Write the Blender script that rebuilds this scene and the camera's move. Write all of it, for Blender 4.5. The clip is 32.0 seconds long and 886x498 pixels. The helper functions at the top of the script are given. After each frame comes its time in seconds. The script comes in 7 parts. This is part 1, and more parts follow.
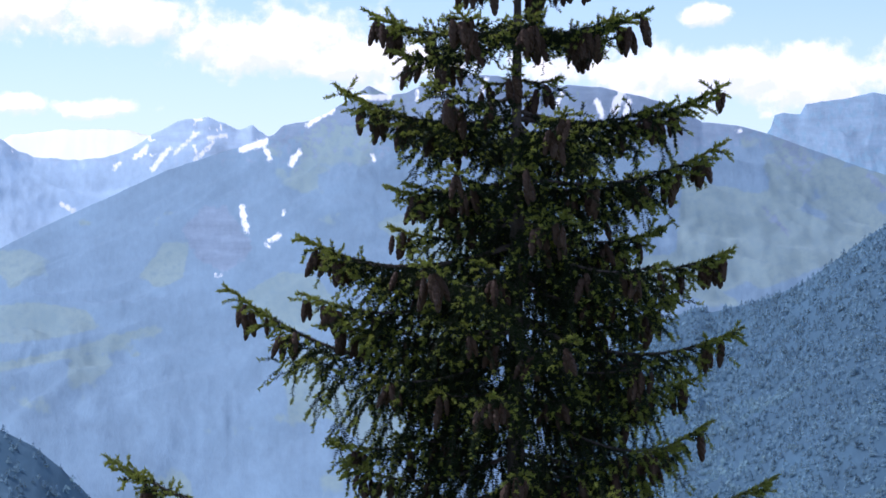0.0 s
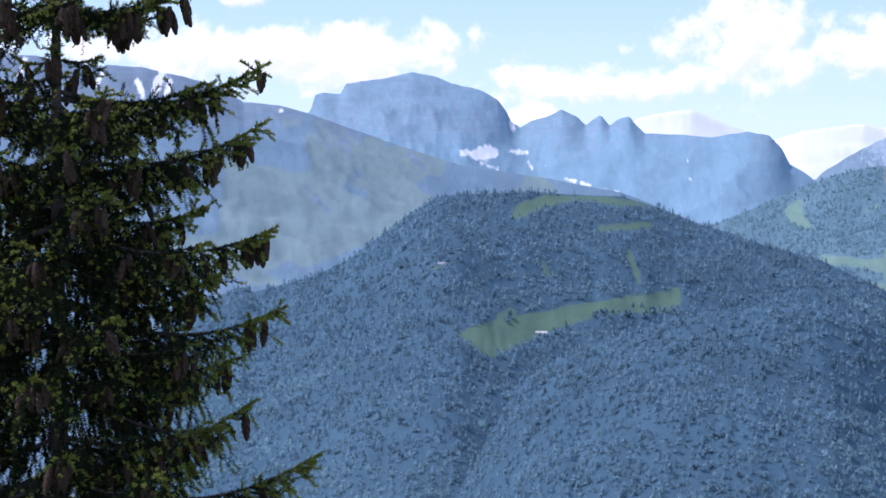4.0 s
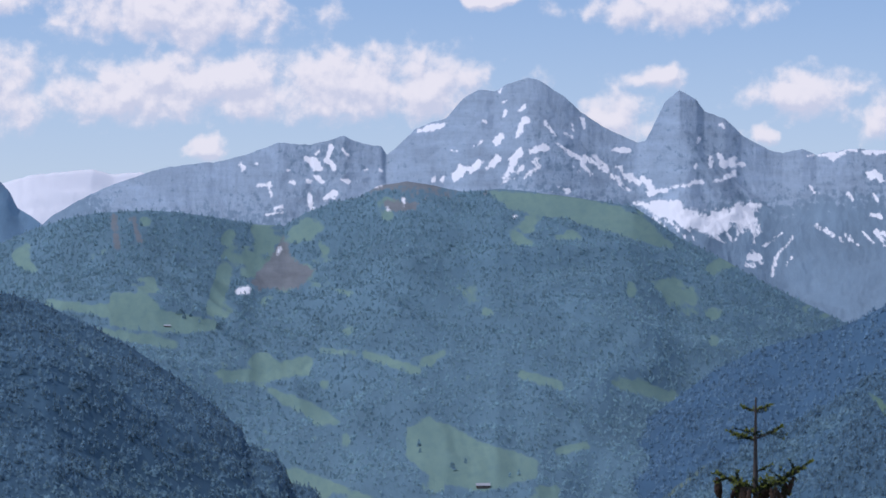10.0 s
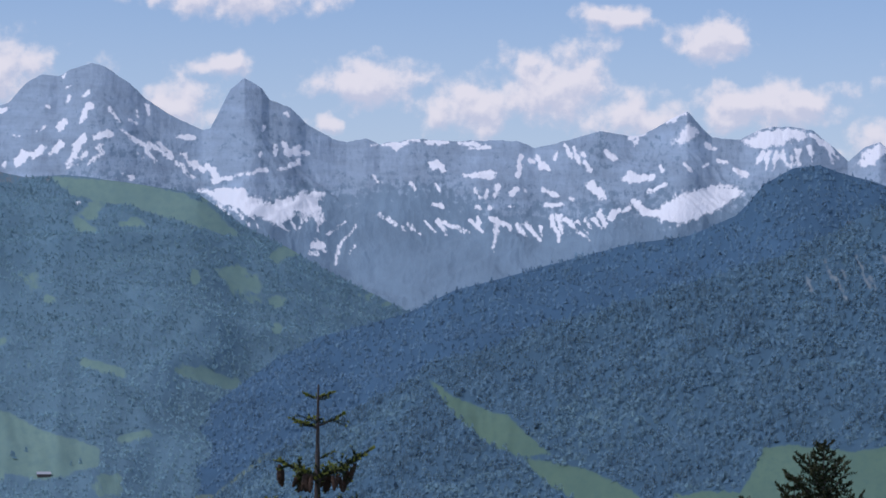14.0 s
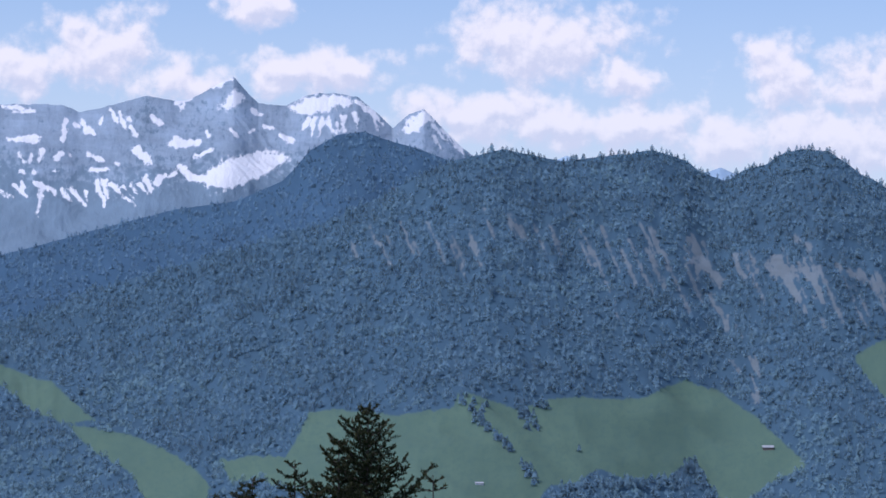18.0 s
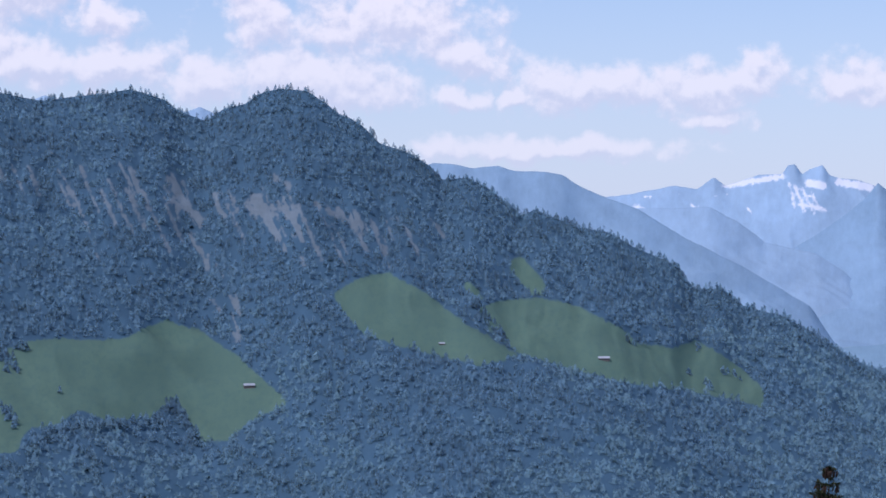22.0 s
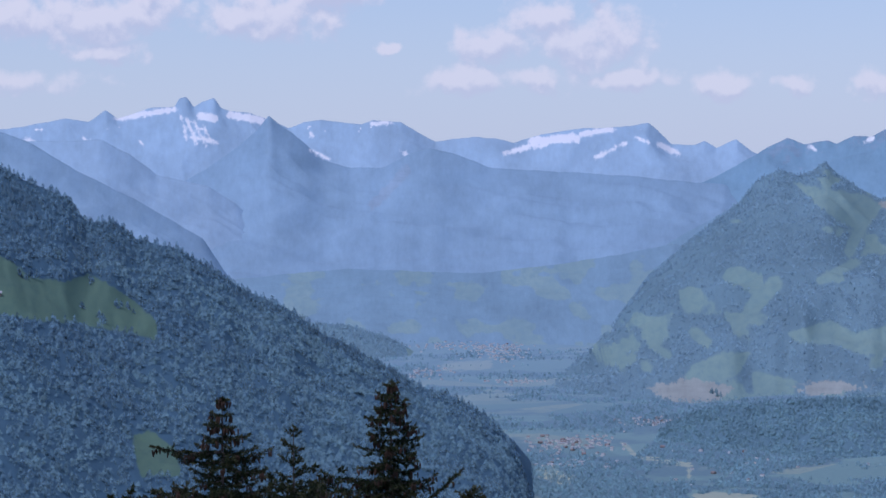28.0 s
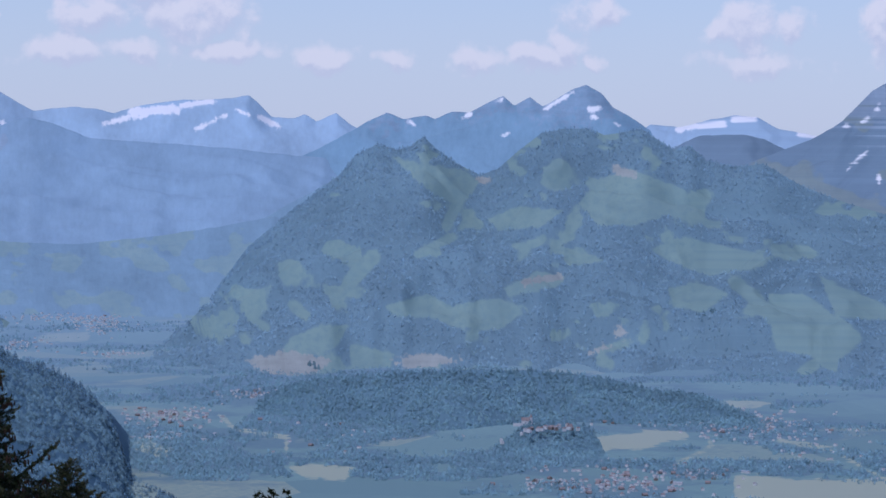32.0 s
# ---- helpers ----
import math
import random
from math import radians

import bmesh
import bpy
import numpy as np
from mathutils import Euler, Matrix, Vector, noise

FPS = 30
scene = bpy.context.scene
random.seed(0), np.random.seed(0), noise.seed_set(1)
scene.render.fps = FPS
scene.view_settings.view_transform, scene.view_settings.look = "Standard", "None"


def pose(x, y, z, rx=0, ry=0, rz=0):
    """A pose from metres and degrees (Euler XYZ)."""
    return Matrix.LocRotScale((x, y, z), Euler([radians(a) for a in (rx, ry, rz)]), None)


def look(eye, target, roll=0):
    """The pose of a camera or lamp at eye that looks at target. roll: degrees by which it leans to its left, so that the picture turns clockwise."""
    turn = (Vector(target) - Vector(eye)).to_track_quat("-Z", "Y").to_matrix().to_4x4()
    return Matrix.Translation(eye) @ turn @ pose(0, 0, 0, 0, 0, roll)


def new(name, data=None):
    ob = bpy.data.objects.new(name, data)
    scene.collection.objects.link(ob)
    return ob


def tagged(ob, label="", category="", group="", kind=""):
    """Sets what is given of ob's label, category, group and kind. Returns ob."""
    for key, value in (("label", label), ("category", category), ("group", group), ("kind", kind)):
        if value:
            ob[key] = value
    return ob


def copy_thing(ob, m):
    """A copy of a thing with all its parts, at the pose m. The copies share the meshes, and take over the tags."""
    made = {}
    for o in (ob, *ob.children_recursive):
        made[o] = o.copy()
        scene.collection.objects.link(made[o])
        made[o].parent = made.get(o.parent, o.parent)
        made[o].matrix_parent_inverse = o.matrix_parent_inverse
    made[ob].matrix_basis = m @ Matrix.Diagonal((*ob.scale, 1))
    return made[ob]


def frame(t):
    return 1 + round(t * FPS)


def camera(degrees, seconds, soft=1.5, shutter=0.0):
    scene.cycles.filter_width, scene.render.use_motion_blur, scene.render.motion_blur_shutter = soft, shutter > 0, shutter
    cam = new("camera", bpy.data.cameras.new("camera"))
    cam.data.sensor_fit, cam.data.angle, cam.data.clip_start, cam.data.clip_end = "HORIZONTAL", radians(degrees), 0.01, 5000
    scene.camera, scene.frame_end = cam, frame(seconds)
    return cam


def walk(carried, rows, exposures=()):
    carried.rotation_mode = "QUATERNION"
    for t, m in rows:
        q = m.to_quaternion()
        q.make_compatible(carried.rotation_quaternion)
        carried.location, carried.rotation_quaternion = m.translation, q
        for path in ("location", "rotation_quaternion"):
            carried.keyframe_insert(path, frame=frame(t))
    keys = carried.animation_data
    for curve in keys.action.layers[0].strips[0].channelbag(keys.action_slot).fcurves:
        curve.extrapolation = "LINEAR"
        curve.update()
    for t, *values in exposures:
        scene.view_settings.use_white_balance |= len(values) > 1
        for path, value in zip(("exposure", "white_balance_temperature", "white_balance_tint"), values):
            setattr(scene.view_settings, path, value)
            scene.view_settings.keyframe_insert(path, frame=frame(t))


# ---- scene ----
# The whole walk: the camera stands on a hillside spur and turns to the right.
cam = camera(18.07, 32.0, soft=1.6)


def aim(bearing, tilt, lean):
    """A pose at the viewpoint: bearing clockwise from +y, tilt upwards, lean of the picture."""
    return pose(0, 0, 0, 90 + tilt, 0, -bearing) @ pose(0, 0, 0, 0, 0, lean)


TURN = [
    (0.0, -0.000, 1.311, 0.403), (0.5, 1.338, 1.400, 0.255), (1.0, 2.582, 1.793, -0.068),
    (1.5, 3.782, 1.555, -0.432), (2.0, 4.984, 1.551, -0.541), (2.5, 6.171, 1.338, -0.632),
    (3.0, 6.701, 1.259, -0.416), (3.5, 7.960, 0.939, -0.315), (5.5, 12.692, 1.042, -0.695),
    (6.0, 13.570, 1.023, -0.624), (6.5, 15.190, 1.127, -0.449), (7.0, 17.072, 1.290, 0.039),
    (7.5, 19.004, 1.706, 0.391), (8.0, 20.368, 1.965, 0.413), (8.5, 21.301, 2.026, 0.457),
    (9.0, 22.393, 1.934, 0.318), (9.5, 23.791, 1.788, 0.221), (10.0, 25.194, 1.818, 0.359),
    (10.5, 26.696, 1.572, 0.437), (11.0, 27.773, 1.402, 0.371), (11.5, 28.886, 1.086, 0.112),
    (12.0, 29.996, 1.125, -0.057), (12.5, 31.420, 1.212, 0.017), (13.0, 32.648, 1.323, 0.169),
    (13.5, 33.138, 1.501, 0.354), (14.0, 34.146, 1.630, 0.483), (14.5, 35.506, 1.427, 0.452),
    (16.5, 39.628, 0.941, 0.571), (17.0, 40.948, 0.884, 0.611), (17.5, 42.123, 0.915, 0.491),
    (18.0, 43.468, 0.988, 0.372), (18.5, 44.679, 1.011, 0.099), (19.0, 46.754, 0.837, -0.133),
    (19.5, 47.767, 0.543, -0.466), (20.0, 49.113, 0.322, -0.524), (20.5, 50.288, 0.224, -0.317),
    (21.0, 51.990, 0.016, -0.353), (21.5, 53.035, -0.111, -0.271), (22.0, 54.130, -0.235, -0.155),
    (22.5, 55.639, -0.498, -0.129), (23.0, 56.782, -0.547, -0.121), (23.5, 58.058, -0.497, -0.005),
    (24.0, 59.264, -0.580, -0.025), (24.5, 60.209, -0.640, -0.140), (25.0, 61.240, -0.649, -0.297),
    (25.5, 62.247, -0.836, -0.342), (26.0, 63.313, -1.096, -0.397), (26.5, 64.380, -1.496, -0.302),
    (28.5, 67.358, -1.768, -0.263), (29.0, 68.452, -2.056, -0.054), (29.5, 69.817, -2.299, -0.080),
    (30.0, 70.738, -2.326, -0.158), (30.5, 71.799, -2.370, -0.102), (31.0, 72.964, -2.163, 0.309),
    (31.5, 73.972, -2.134, 0.352), (32.0, 74.795, -2.233, 0.436),
]
walk(cam, [(t, aim(b, p, r)) for t, b, p, r in TURN],
     exposures=[(0.0, 0.13, 5550, 22), (3.5, 0.17, 5550, 22), (7.0, -0.10, 5500, 22), (9.0, -0.40, 5570, 20), (13.0, -0.65, 5570, 20), (18.0, -0.40, 5420, 23), (22.0, -0.45, 5370, 24), (26.0, -0.70, 5270, 25), (32.0, -0.74, 5170, 25)])

# ---- sky, sun ----
SUN_BEARING, SUN_HEIGHT = -74.0, 58.0
world = bpy.data.worlds.new("sky")
scene.world = world
world.use_nodes = True
wn, wl = world.node_tree.nodes, world.node_tree.links
wn.clear()


def wmath(op, a, b=None, clamp=False):
    nd = wn.new("ShaderNodeMath")
    nd.operation, nd.use_clamp = op, clamp
    for i, v in enumerate((a, b)):
        if v is None:
            continue
        if isinstance(v, (int, float)):
            nd.inputs[i].default_value = v
        else:
            wl.new(v, nd.inputs[i])
    return nd.outputs[0]


sky = wn.new("ShaderNodeTexSky")
sky.sky_type, sky.sun_disc = "NISHITA", False
sky.sun_elevation, sky.sun_rotation = radians(SUN_HEIGHT), radians(SUN_BEARING)
sky.altitude, sky.air_density, sky.dust_density, sky.ozone_density = 1200, 1.0, 0.6, 1.5
coord = wn.new("ShaderNodeTexCoord")
sep = wn.new("ShaderNodeSeparateXYZ")
wl.new(coord.outputs["Generated"], sep.inputs[0])
bearing = wmath("MULTIPLY", wmath("ARCTAN2", sep.outputs[0], sep.outputs[1]), 57.2958)
height = wmath("MULTIPLY", wmath("ARCSINE", sep.outputs[2]), 57.2958)
flat = wn.new("ShaderNodeCombineXYZ")
wl.new(bearing, flat.inputs[0])
wl.new(height, flat.inputs[1])


CLOUDS = []


def cloud(b, h, half_w, half_h):
    """A fair-weather cloud: the bearing and height of its middle, half its width and height, in degrees."""
    CLOUDS.append((b, h, half_w, half_h))


cloud(-3.57, 5.52, 1.98, 0.64)
cloud(-1.70, 5.08, 1.74, 0.46)
cloud(5.38, 4.94, 3.84, 0.49)
cloud(8.03, 4.81, 1.63, 0.52)
cloud(-6.46, 5.94, 1.39, 0.46)
cloud(-8.64, 6.06, 1.51, 0.46)
cloud(-7.07, 4.14, 0.87, 0.17)
cloud(-8.84, 4.15, 0.58, 0.21)
cloud(5.26, 6.09, 0.41, 0.16)
cloud(6.85, 4.90, 2.79, 0.56)
cloud(15.66, 5.01, 1.28, 0.81)
cloud(12.63, 4.24, 2.56, 0.33)
cloud(18.67, 4.96, 1.98, 0.58)
cloud(21.21, 5.20, 1.74, 0.64)
cloud(11.23, 3.67, 0.58, 0.23)
cloud(20.27, 3.84, 0.46, 0.21)
cloud(20.00, 5.18, 2.56, 0.58)
cloud(23.26, 5.20, 2.79, 0.70)
cloud(25.01, 5.09, 1.28, 0.70)
cloud(15.36, 6.82, 2.09, 0.35)
cloud(19.76, 6.56, 2.44, 0.60)
cloud(29.97, 6.74, 1.63, 0.37)
cloud(26.16, 6.99, 0.81, 0.16)
cloud(20.24, 3.79, 0.41, 0.21)
cloud(28.71, 4.45, 0.81, 0.52)
cloud(29.63, 5.31, 0.64, 0.23)
cloud(32.59, 5.07, 1.16, 0.42)
cloud(36.43, 4.99, 1.16, 0.70)
cloud(34.69, 4.53, 0.81, 0.52)
cloud(38.05, 4.41, 1.05, 0.52)
cloud(40.80, 4.56, 1.39, 0.41)
cloud(39.66, 5.95, 0.64, 0.46)
cloud(37.70, 6.37, 0.70, 0.23)
cloud(31.55, 4.18, 0.35, 0.29)
cloud(39.65, 5.88, 0.70, 0.29)
cloud(44.88, 5.28, 1.28, 0.70)
cloud(41.64, 4.68, 0.70, 0.29)
cloud(44.31, 3.72, 1.51, 0.52)
cloud(47.19, 3.50, 1.51, 0.52)
cloud(47.07, 4.47, 0.70, 0.35)
cloud(45.55, 5.26, 1.74, 0.81)
cloud(43.81, 3.70, 1.39, 0.52)
cloud(45.78, 3.46, 1.28, 0.46)
cloud(47.53, 3.58, 1.05, 0.46)
cloud(49.27, 3.22, 1.16, 0.49)
cloud(50.43, 4.60, 0.87, 0.64)
cloud(53.09, 4.35, 2.09, 0.72)
cloud(51.59, 3.21, 2.32, 0.64)
cloud(54.80, 3.70, 1.16, 0.46)
cloud(54.46, 2.84, 0.46, 0.23)
cloud(55.71, 2.94, 0.41, 0.29)
cloud(47.18, 4.56, 0.70, 0.35)
cloud(56.28, 3.12, 0.93, 0.56)
cloud(54.54, 2.81, 0.41, 0.23)
cloud(57.56, 3.06, 1.39, 0.41)
cloud(59.30, 3.05, 1.39, 0.52)
cloud(60.57, 3.16, 0.70, 0.52)
cloud(59.64, 2.42, 0.70, 0.21)
cloud(63.11, 3.20, 1.39, 0.52)
cloud(64.37, 3.65, 0.93, 0.49)
cloud(55.58, 1.79, 1.86, 0.26)
cloud(69.19, 2.58, 1.16, 0.52)
cloud(70.11, 2.74, 0.81, 0.58)
cloud(68.51, 2.99, 0.64, 0.41)
cloud(69.66, 3.66, 0.21, 0.29)
cloud(65.61, 2.50, 0.26, 0.12)
cloud(67.11, 1.73, 0.87, 0.23)
cloud(68.50, 1.78, 0.70, 0.28)
cloud(70.45, 1.76, 0.81, 0.23)
cloud(72.10, 1.68, 0.35, 0.26)
cloud(56.58, 1.80, 2.32, 0.23)
cloud(67.58, 2.48, 0.70, 0.41)
cloud(72.40, 1.65, 0.67, 0.28)
cloud(73.79, 1.60, 0.52, 0.17)
cloud(75.53, 1.67, 0.44, 0.28)
cloud(76.69, 1.68, 0.70, 0.23)
cloud(77.27, 1.88, 0.37, 0.29)
cloud(77.84, 2.67, 0.64, 0.33)
cloud(80.95, 2.34, 0.58, 0.49)
cloud(81.87, 2.40, 0.44, 0.33)
cloud(81.19, 1.59, 0.99, 0.29)
cloud(83.69, 2.29, 0.35, 0.70)
cloud(77.85, 1.61, 0.23, 0.16)


def cloud_depth(rise):
    """How deep a direction lies inside the clouds, seen this many degrees higher up."""
    at = wn.new("ShaderNodeVectorMath")
    at.operation = "ADD"
    wl.new(flat.outputs[0], at.inputs[0])
    at.inputs[1].default_value = (-0.3 * rise, rise, 0)
    # Edges wander, so that no outline stays an oval.
    drift = wn.new("ShaderNodeTexNoise")
    drift.inputs["Scale"].default_value, drift.inputs["Detail"].default_value = 1.1, 4
    wl.new(at.outputs[0], drift.inputs["Vector"])
    bend = wn.new("ShaderNodeVectorMath")
    bend.operation = "MULTIPLY_ADD"
    wl.new(drift.outputs["Color"], bend.inputs[0])
    bend.inputs[1].default_value, bend.inputs[2].default_value = (1.3, 0.7, 0), (-0.65, -0.35, 0)
    bent = wn.new("ShaderNodeVectorMath")
    bent.operation = "ADD"
    wl.new(at.outputs[0], bent.inputs[0])
    wl.new(bend.outputs[0], bent.inputs[1])
    cover = None
    for b, h, hw, hh in CLOUDS:
        off = wn.new("ShaderNodeVectorMath")
        off.operation = "MULTIPLY_ADD"
        wl.new(bent.outputs[0], off.inputs[0])
        off.inputs[1].default_value, off.inputs[2].default_value = (1 / hw, 1 / hh, 0), (-b / hw, -h / hh, 0)
        ln = wn.new("ShaderNodeVectorMath")
        ln.operation = "LENGTH"
        wl.new(off.outputs[0], ln.inputs[0])
        cover = ln.outputs["Value"] if cover is None else wmath("MINIMUM", cover, ln.outputs["Value"])
    body = wmath("MAXIMUM", wmath("SUBTRACT", 1.22, wmath("MULTIPLY", cover, 0.9)), overhead.outputs[0])
    # Heaps of round heads, large and small.
    heads = None
    for size, weight in ((1.5, 0.62), (3.6, 0.30)):
        cell = wn.new("ShaderNodeTexVoronoi")
        cell.feature = "SMOOTH_F1"
        cell.inputs["Scale"].default_value, cell.inputs["Smoothness"].default_value = size, 0.35
        wl.new(bent.outputs[0], cell.inputs["Vector"])
        v = wmath("MULTIPLY", wmath("SUBTRACT", 0.45, cell.outputs["Distance"]), weight)
        heads = v if heads is None else wmath("ADD", heads, v)
    grain = wn.new("ShaderNodeTexNoise")
    grain.inputs["Scale"].default_value, grain.inputs["Detail"].default_value, grain.inputs["Roughness"].default_value = 1.25, 7, 0.62
    wl.new(at.outputs[0], grain.inputs["Vector"])
    return wmath("ADD", wmath("ADD", body, heads), wmath("MULTIPLY", wmath("SUBTRACT", grain.outputs["Fac"], 0.5), 2.1))


# High overhead and behind the viewpoint the same clouds go on at random.
# Out of view; added so that their white brightens the shaded slopes.
overhead = wn.new("ShaderNodeMapRange")
overhead.inputs["From Min"].default_value, overhead.inputs["From Max"].default_value = 9.0, 14.0
overhead.inputs["To Min"].default_value, overhead.inputs["To Max"].default_value = -2.0, 0.1
wl.new(height, overhead.inputs["Value"])
dens = cloud_depth(0.0)
soft = wn.new("ShaderNodeMapRange")
soft.interpolation_type = "SMOOTHSTEP"
soft.inputs["From Min"].default_value, soft.inputs["From Max"].default_value = -0.12, 0.70
soft.inputs["To Max"].default_value = 0.92
wl.new(dens, soft.inputs["Value"])
# Heads are bright where the cloud thins out upwards, bases grey.
shade = wn.new("ShaderNodeMapRange")
shade.interpolation_type = "SMOOTHSTEP"
shade.inputs["From Min"].default_value, shade.inputs["From Max"].default_value = -0.45, 0.40
wl.new(wmath("SUBTRACT", dens, cloud_depth(0.22)), shade.inputs["Value"])
tone = wn.new("ShaderNodeMix")
tone.data_type = "RGBA"
tone.inputs["A"].default_value, tone.inputs["B"].default_value = (6.4, 6.35, 6.5, 1), (8.9, 8.2, 7.4, 1)
wl.new(shade.outputs[0], tone.inputs["Factor"])
sky_mix = wn.new("ShaderNodeMix")
sky_mix.data_type = "RGBA"
# Low down the haze swallows the clouds.
thin = wn.new("ShaderNodeMapRange")
thin.inputs["From Min"].default_value, thin.inputs["From Max"].default_value = 0.5, 4.5
thin.inputs["To Min"].default_value = 0.55
wl.new(height, thin.inputs["Value"])
wl.new(wmath("MULTIPLY", soft.outputs[0], thin.outputs[0]), sky_mix.inputs["Factor"])
# Summer haze whitens the sky towards the horizon.
veil = wn.new("ShaderNodeMapRange")
veil.interpolation_type = "SMOOTHSTEP"
veil.inputs["From Min"].default_value, veil.inputs["From Max"].default_value = 9.0, -2.0
veil.inputs["To Max"].default_value = 0.8
wl.new(height, veil.inputs["Value"])
hazy = wn.new("ShaderNodeMix")
hazy.data_type = "RGBA"
wl.new(veil.outputs[0], hazy.inputs["Factor"])
wl.new(sky.outputs[0], hazy.inputs["A"])
hazy.inputs["B"].default_value = (6.0, 6.4, 6.7, 1)
wl.new(hazy.outputs["Result"], sky_mix.inputs["A"])
wl.new(tone.outputs["Result"], sky_mix.inputs["B"])
back = wn.new("ShaderNodeBackground")
back.inputs["Strength"].default_value = 0.14
wl.new(sky_mix.outputs["Result"], back.inputs["Color"])
wout = wn.new("ShaderNodeOutputWorld")
wl.new(back.outputs[0], wout.inputs["Surface"])

sun = new("sun", bpy.data.lights.new("sun", "SUN"))
sun.data.energy, sun.data.angle, sun.data.color = 2.7, radians(0.53), (1.0, 0.95, 0.87)
sb, sh = radians(SUN_BEARING), radians(SUN_HEIGHT)
sun.matrix_world = look((500 * math.sin(sb) * math.cos(sh), 500 * math.cos(sb) * math.cos(sh), 500 * math.sin(sh)), (0, 0, 0))

# ---- materials ----


class Mat:
    """A node material under construction."""

    def __init__(self, name, rough=0.9):
        self.m = bpy.data.materials.new(name)
        self.m.use_nodes = True
        self.n, self.l = self.m.node_tree.nodes, self.m.node_tree.links
        self.b = self.n["Principled BSDF"]
        self.b.inputs["Roughness"].default_value = rough
        self.b.inputs["Specular IOR Level"].default_value = 0.15
        self.obj = self.n.new("ShaderNodeTexCoord").outputs["Object"]

    def put(self, v, socket):
        if isinstance(v, (int, float)):
            socket.default_value = v
        elif isinstance(v, tuple):
            socket.default_value = (*v, 1) if len(v) == 3 else v
        else:
            self.l.new(v, socket)

    def noise(self, scale, detail=4, rough=0.6, stretch=(1, 1, 1)):
        mp = self.n.new("ShaderNodeVectorMath")
        mp.operation = "MULTIPLY"
        mp.inputs[1].default_value = stretch
        self.l.new(self.obj, mp.inputs[0])
        nz = self.n.new("ShaderNodeTexNoise")
        nz.inputs["Scale"].default_value, nz.inputs["Detail"].default_value, nz.inputs["Roughness"].default_value = scale, detail, rough
        self.l.new(mp.outputs[0], nz.inputs["Vector"])
        return nz.outputs["Fac"]

    def attr(self, name):
        nd = self.n.new("ShaderNodeAttribute")
        nd.attribute_name = name
        return nd.outputs["Fac"]

    def random(self):
        return self.n.new("ShaderNodeObjectInfo").outputs["Random"]

    def math(self, op, a, b=0.0):
        nd = self.n.new("ShaderNodeMath")
        nd.operation = op
        self.put(a, nd.inputs[0])
        self.put(b, nd.inputs[1])
        return nd.outputs[0]

    def ramp(self, v, lo, hi):
        nd = self.n.new("ShaderNodeMapRange")
        nd.inputs["From Min"].default_value, nd.inputs["From Max"].default_value = lo, hi
        self.put(v, nd.inputs["Value"])
        return nd.outputs[0]

    def mix(self, f, a, b):
        nd = self.n.new("ShaderNodeMix")
        nd.data_type = "RGBA"
        self.put(f, nd.inputs["Factor"])
        self.put(a, nd.inputs["A"])
        self.put(b, nd.inputs["B"])
        return nd.outputs["Result"]

    def bump(self, v, dist, strength=0.5):
        nd = self.n.new("ShaderNodeBump")
        nd.inputs["Distance"].default_value, nd.inputs["Strength"].default_value = dist, strength
        self.put(v, nd.inputs["Height"])
        self.l.new(nd.outputs[0], self.b.inputs["Normal"])

    def done(self, colour):
        self.put(colour, self.b.inputs["Base Color"])
        return self.m


def land(name, wood, turf, stone, relief=0.4, snow_white=(0.93, 0.92, 0.90), thaw=0.85):
    """A mountainside: woodland floor, turf, bare stone and old snow, spread by the covers of the mesh and broken up by noise.
    The grain lies in a map of bearing and height, drawn out down the slope."""
    k = Mat(name)
    place = k.n.new("ShaderNodeCombineXYZ")
    k.l.new(k.attr("east"), place.inputs[0])
    k.l.new(k.attr("up"), place.inputs[1])
    k.obj = place.outputs[0]
    coarse, fine = k.noise(90, 5, 0.6), k.noise(700, 5, 0.65)
    runs = k.noise(900, 5, 0.7, (1, 0.55, 1))
    # Beds of rock run level and dip a little; they show on bare stone alone.
    beds = k.noise(420, 5, 0.7, (0.22, 1, 1))
    jitter = k.math("ADD", k.math("MULTIPLY", k.math("SUBTRACT", fine, 0.5), 0.9), k.math("MULTIPLY", k.math("SUBTRACT", runs, 0.5), 0.7))

    def spread(cover_name, push):
        return k.ramp(k.math("ADD", k.attr(cover_name), k.math("MULTIPLY", jitter, push)), 0.40, 0.60)
    tint = k.ramp(k.math("ADD", k.math("MULTIPLY", runs, 0.35), k.math("MULTIPLY", coarse, 0.65)), 0.34, 0.66)
    c = k.mix(tint, tuple(v * 0.85 for v in wood), tuple(v * 1.18 for v in wood))
    grass = k.mix(k.ramp(coarse, 0.35, 0.65), tuple(v * 0.92 for v in turf), (turf[0] * 1.10, turf[1] * 1.06, turf[2]))
    grass = k.mix(k.ramp(fine, 0.45, 0.75), grass, (turf[0] * 0.82, turf[1] * 0.86, turf[2] * 0.92))
    c = k.mix(spread("turf", 0.7), c, grass)
    bed = k.ramp(k.math("ADD", k.math("MULTIPLY", beds, 0.5), k.math("MULTIPLY", tint, 0.25)), 0.25, 0.55)
    c = k.mix(spread("stone", 1.6), c, k.mix(bed, tuple(v * 0.78 for v in stone), tuple(v * 1.18 for v in stone)))
    c = k.mix(spread("snow", thaw), c, snow_white)
    k.bump(k.math("MULTIPLY", k.math("ADD", runs, beds), k.math("SUBTRACT", 1.0, k.attr("turf"))), 3.0, relief)
    return k.done(c)


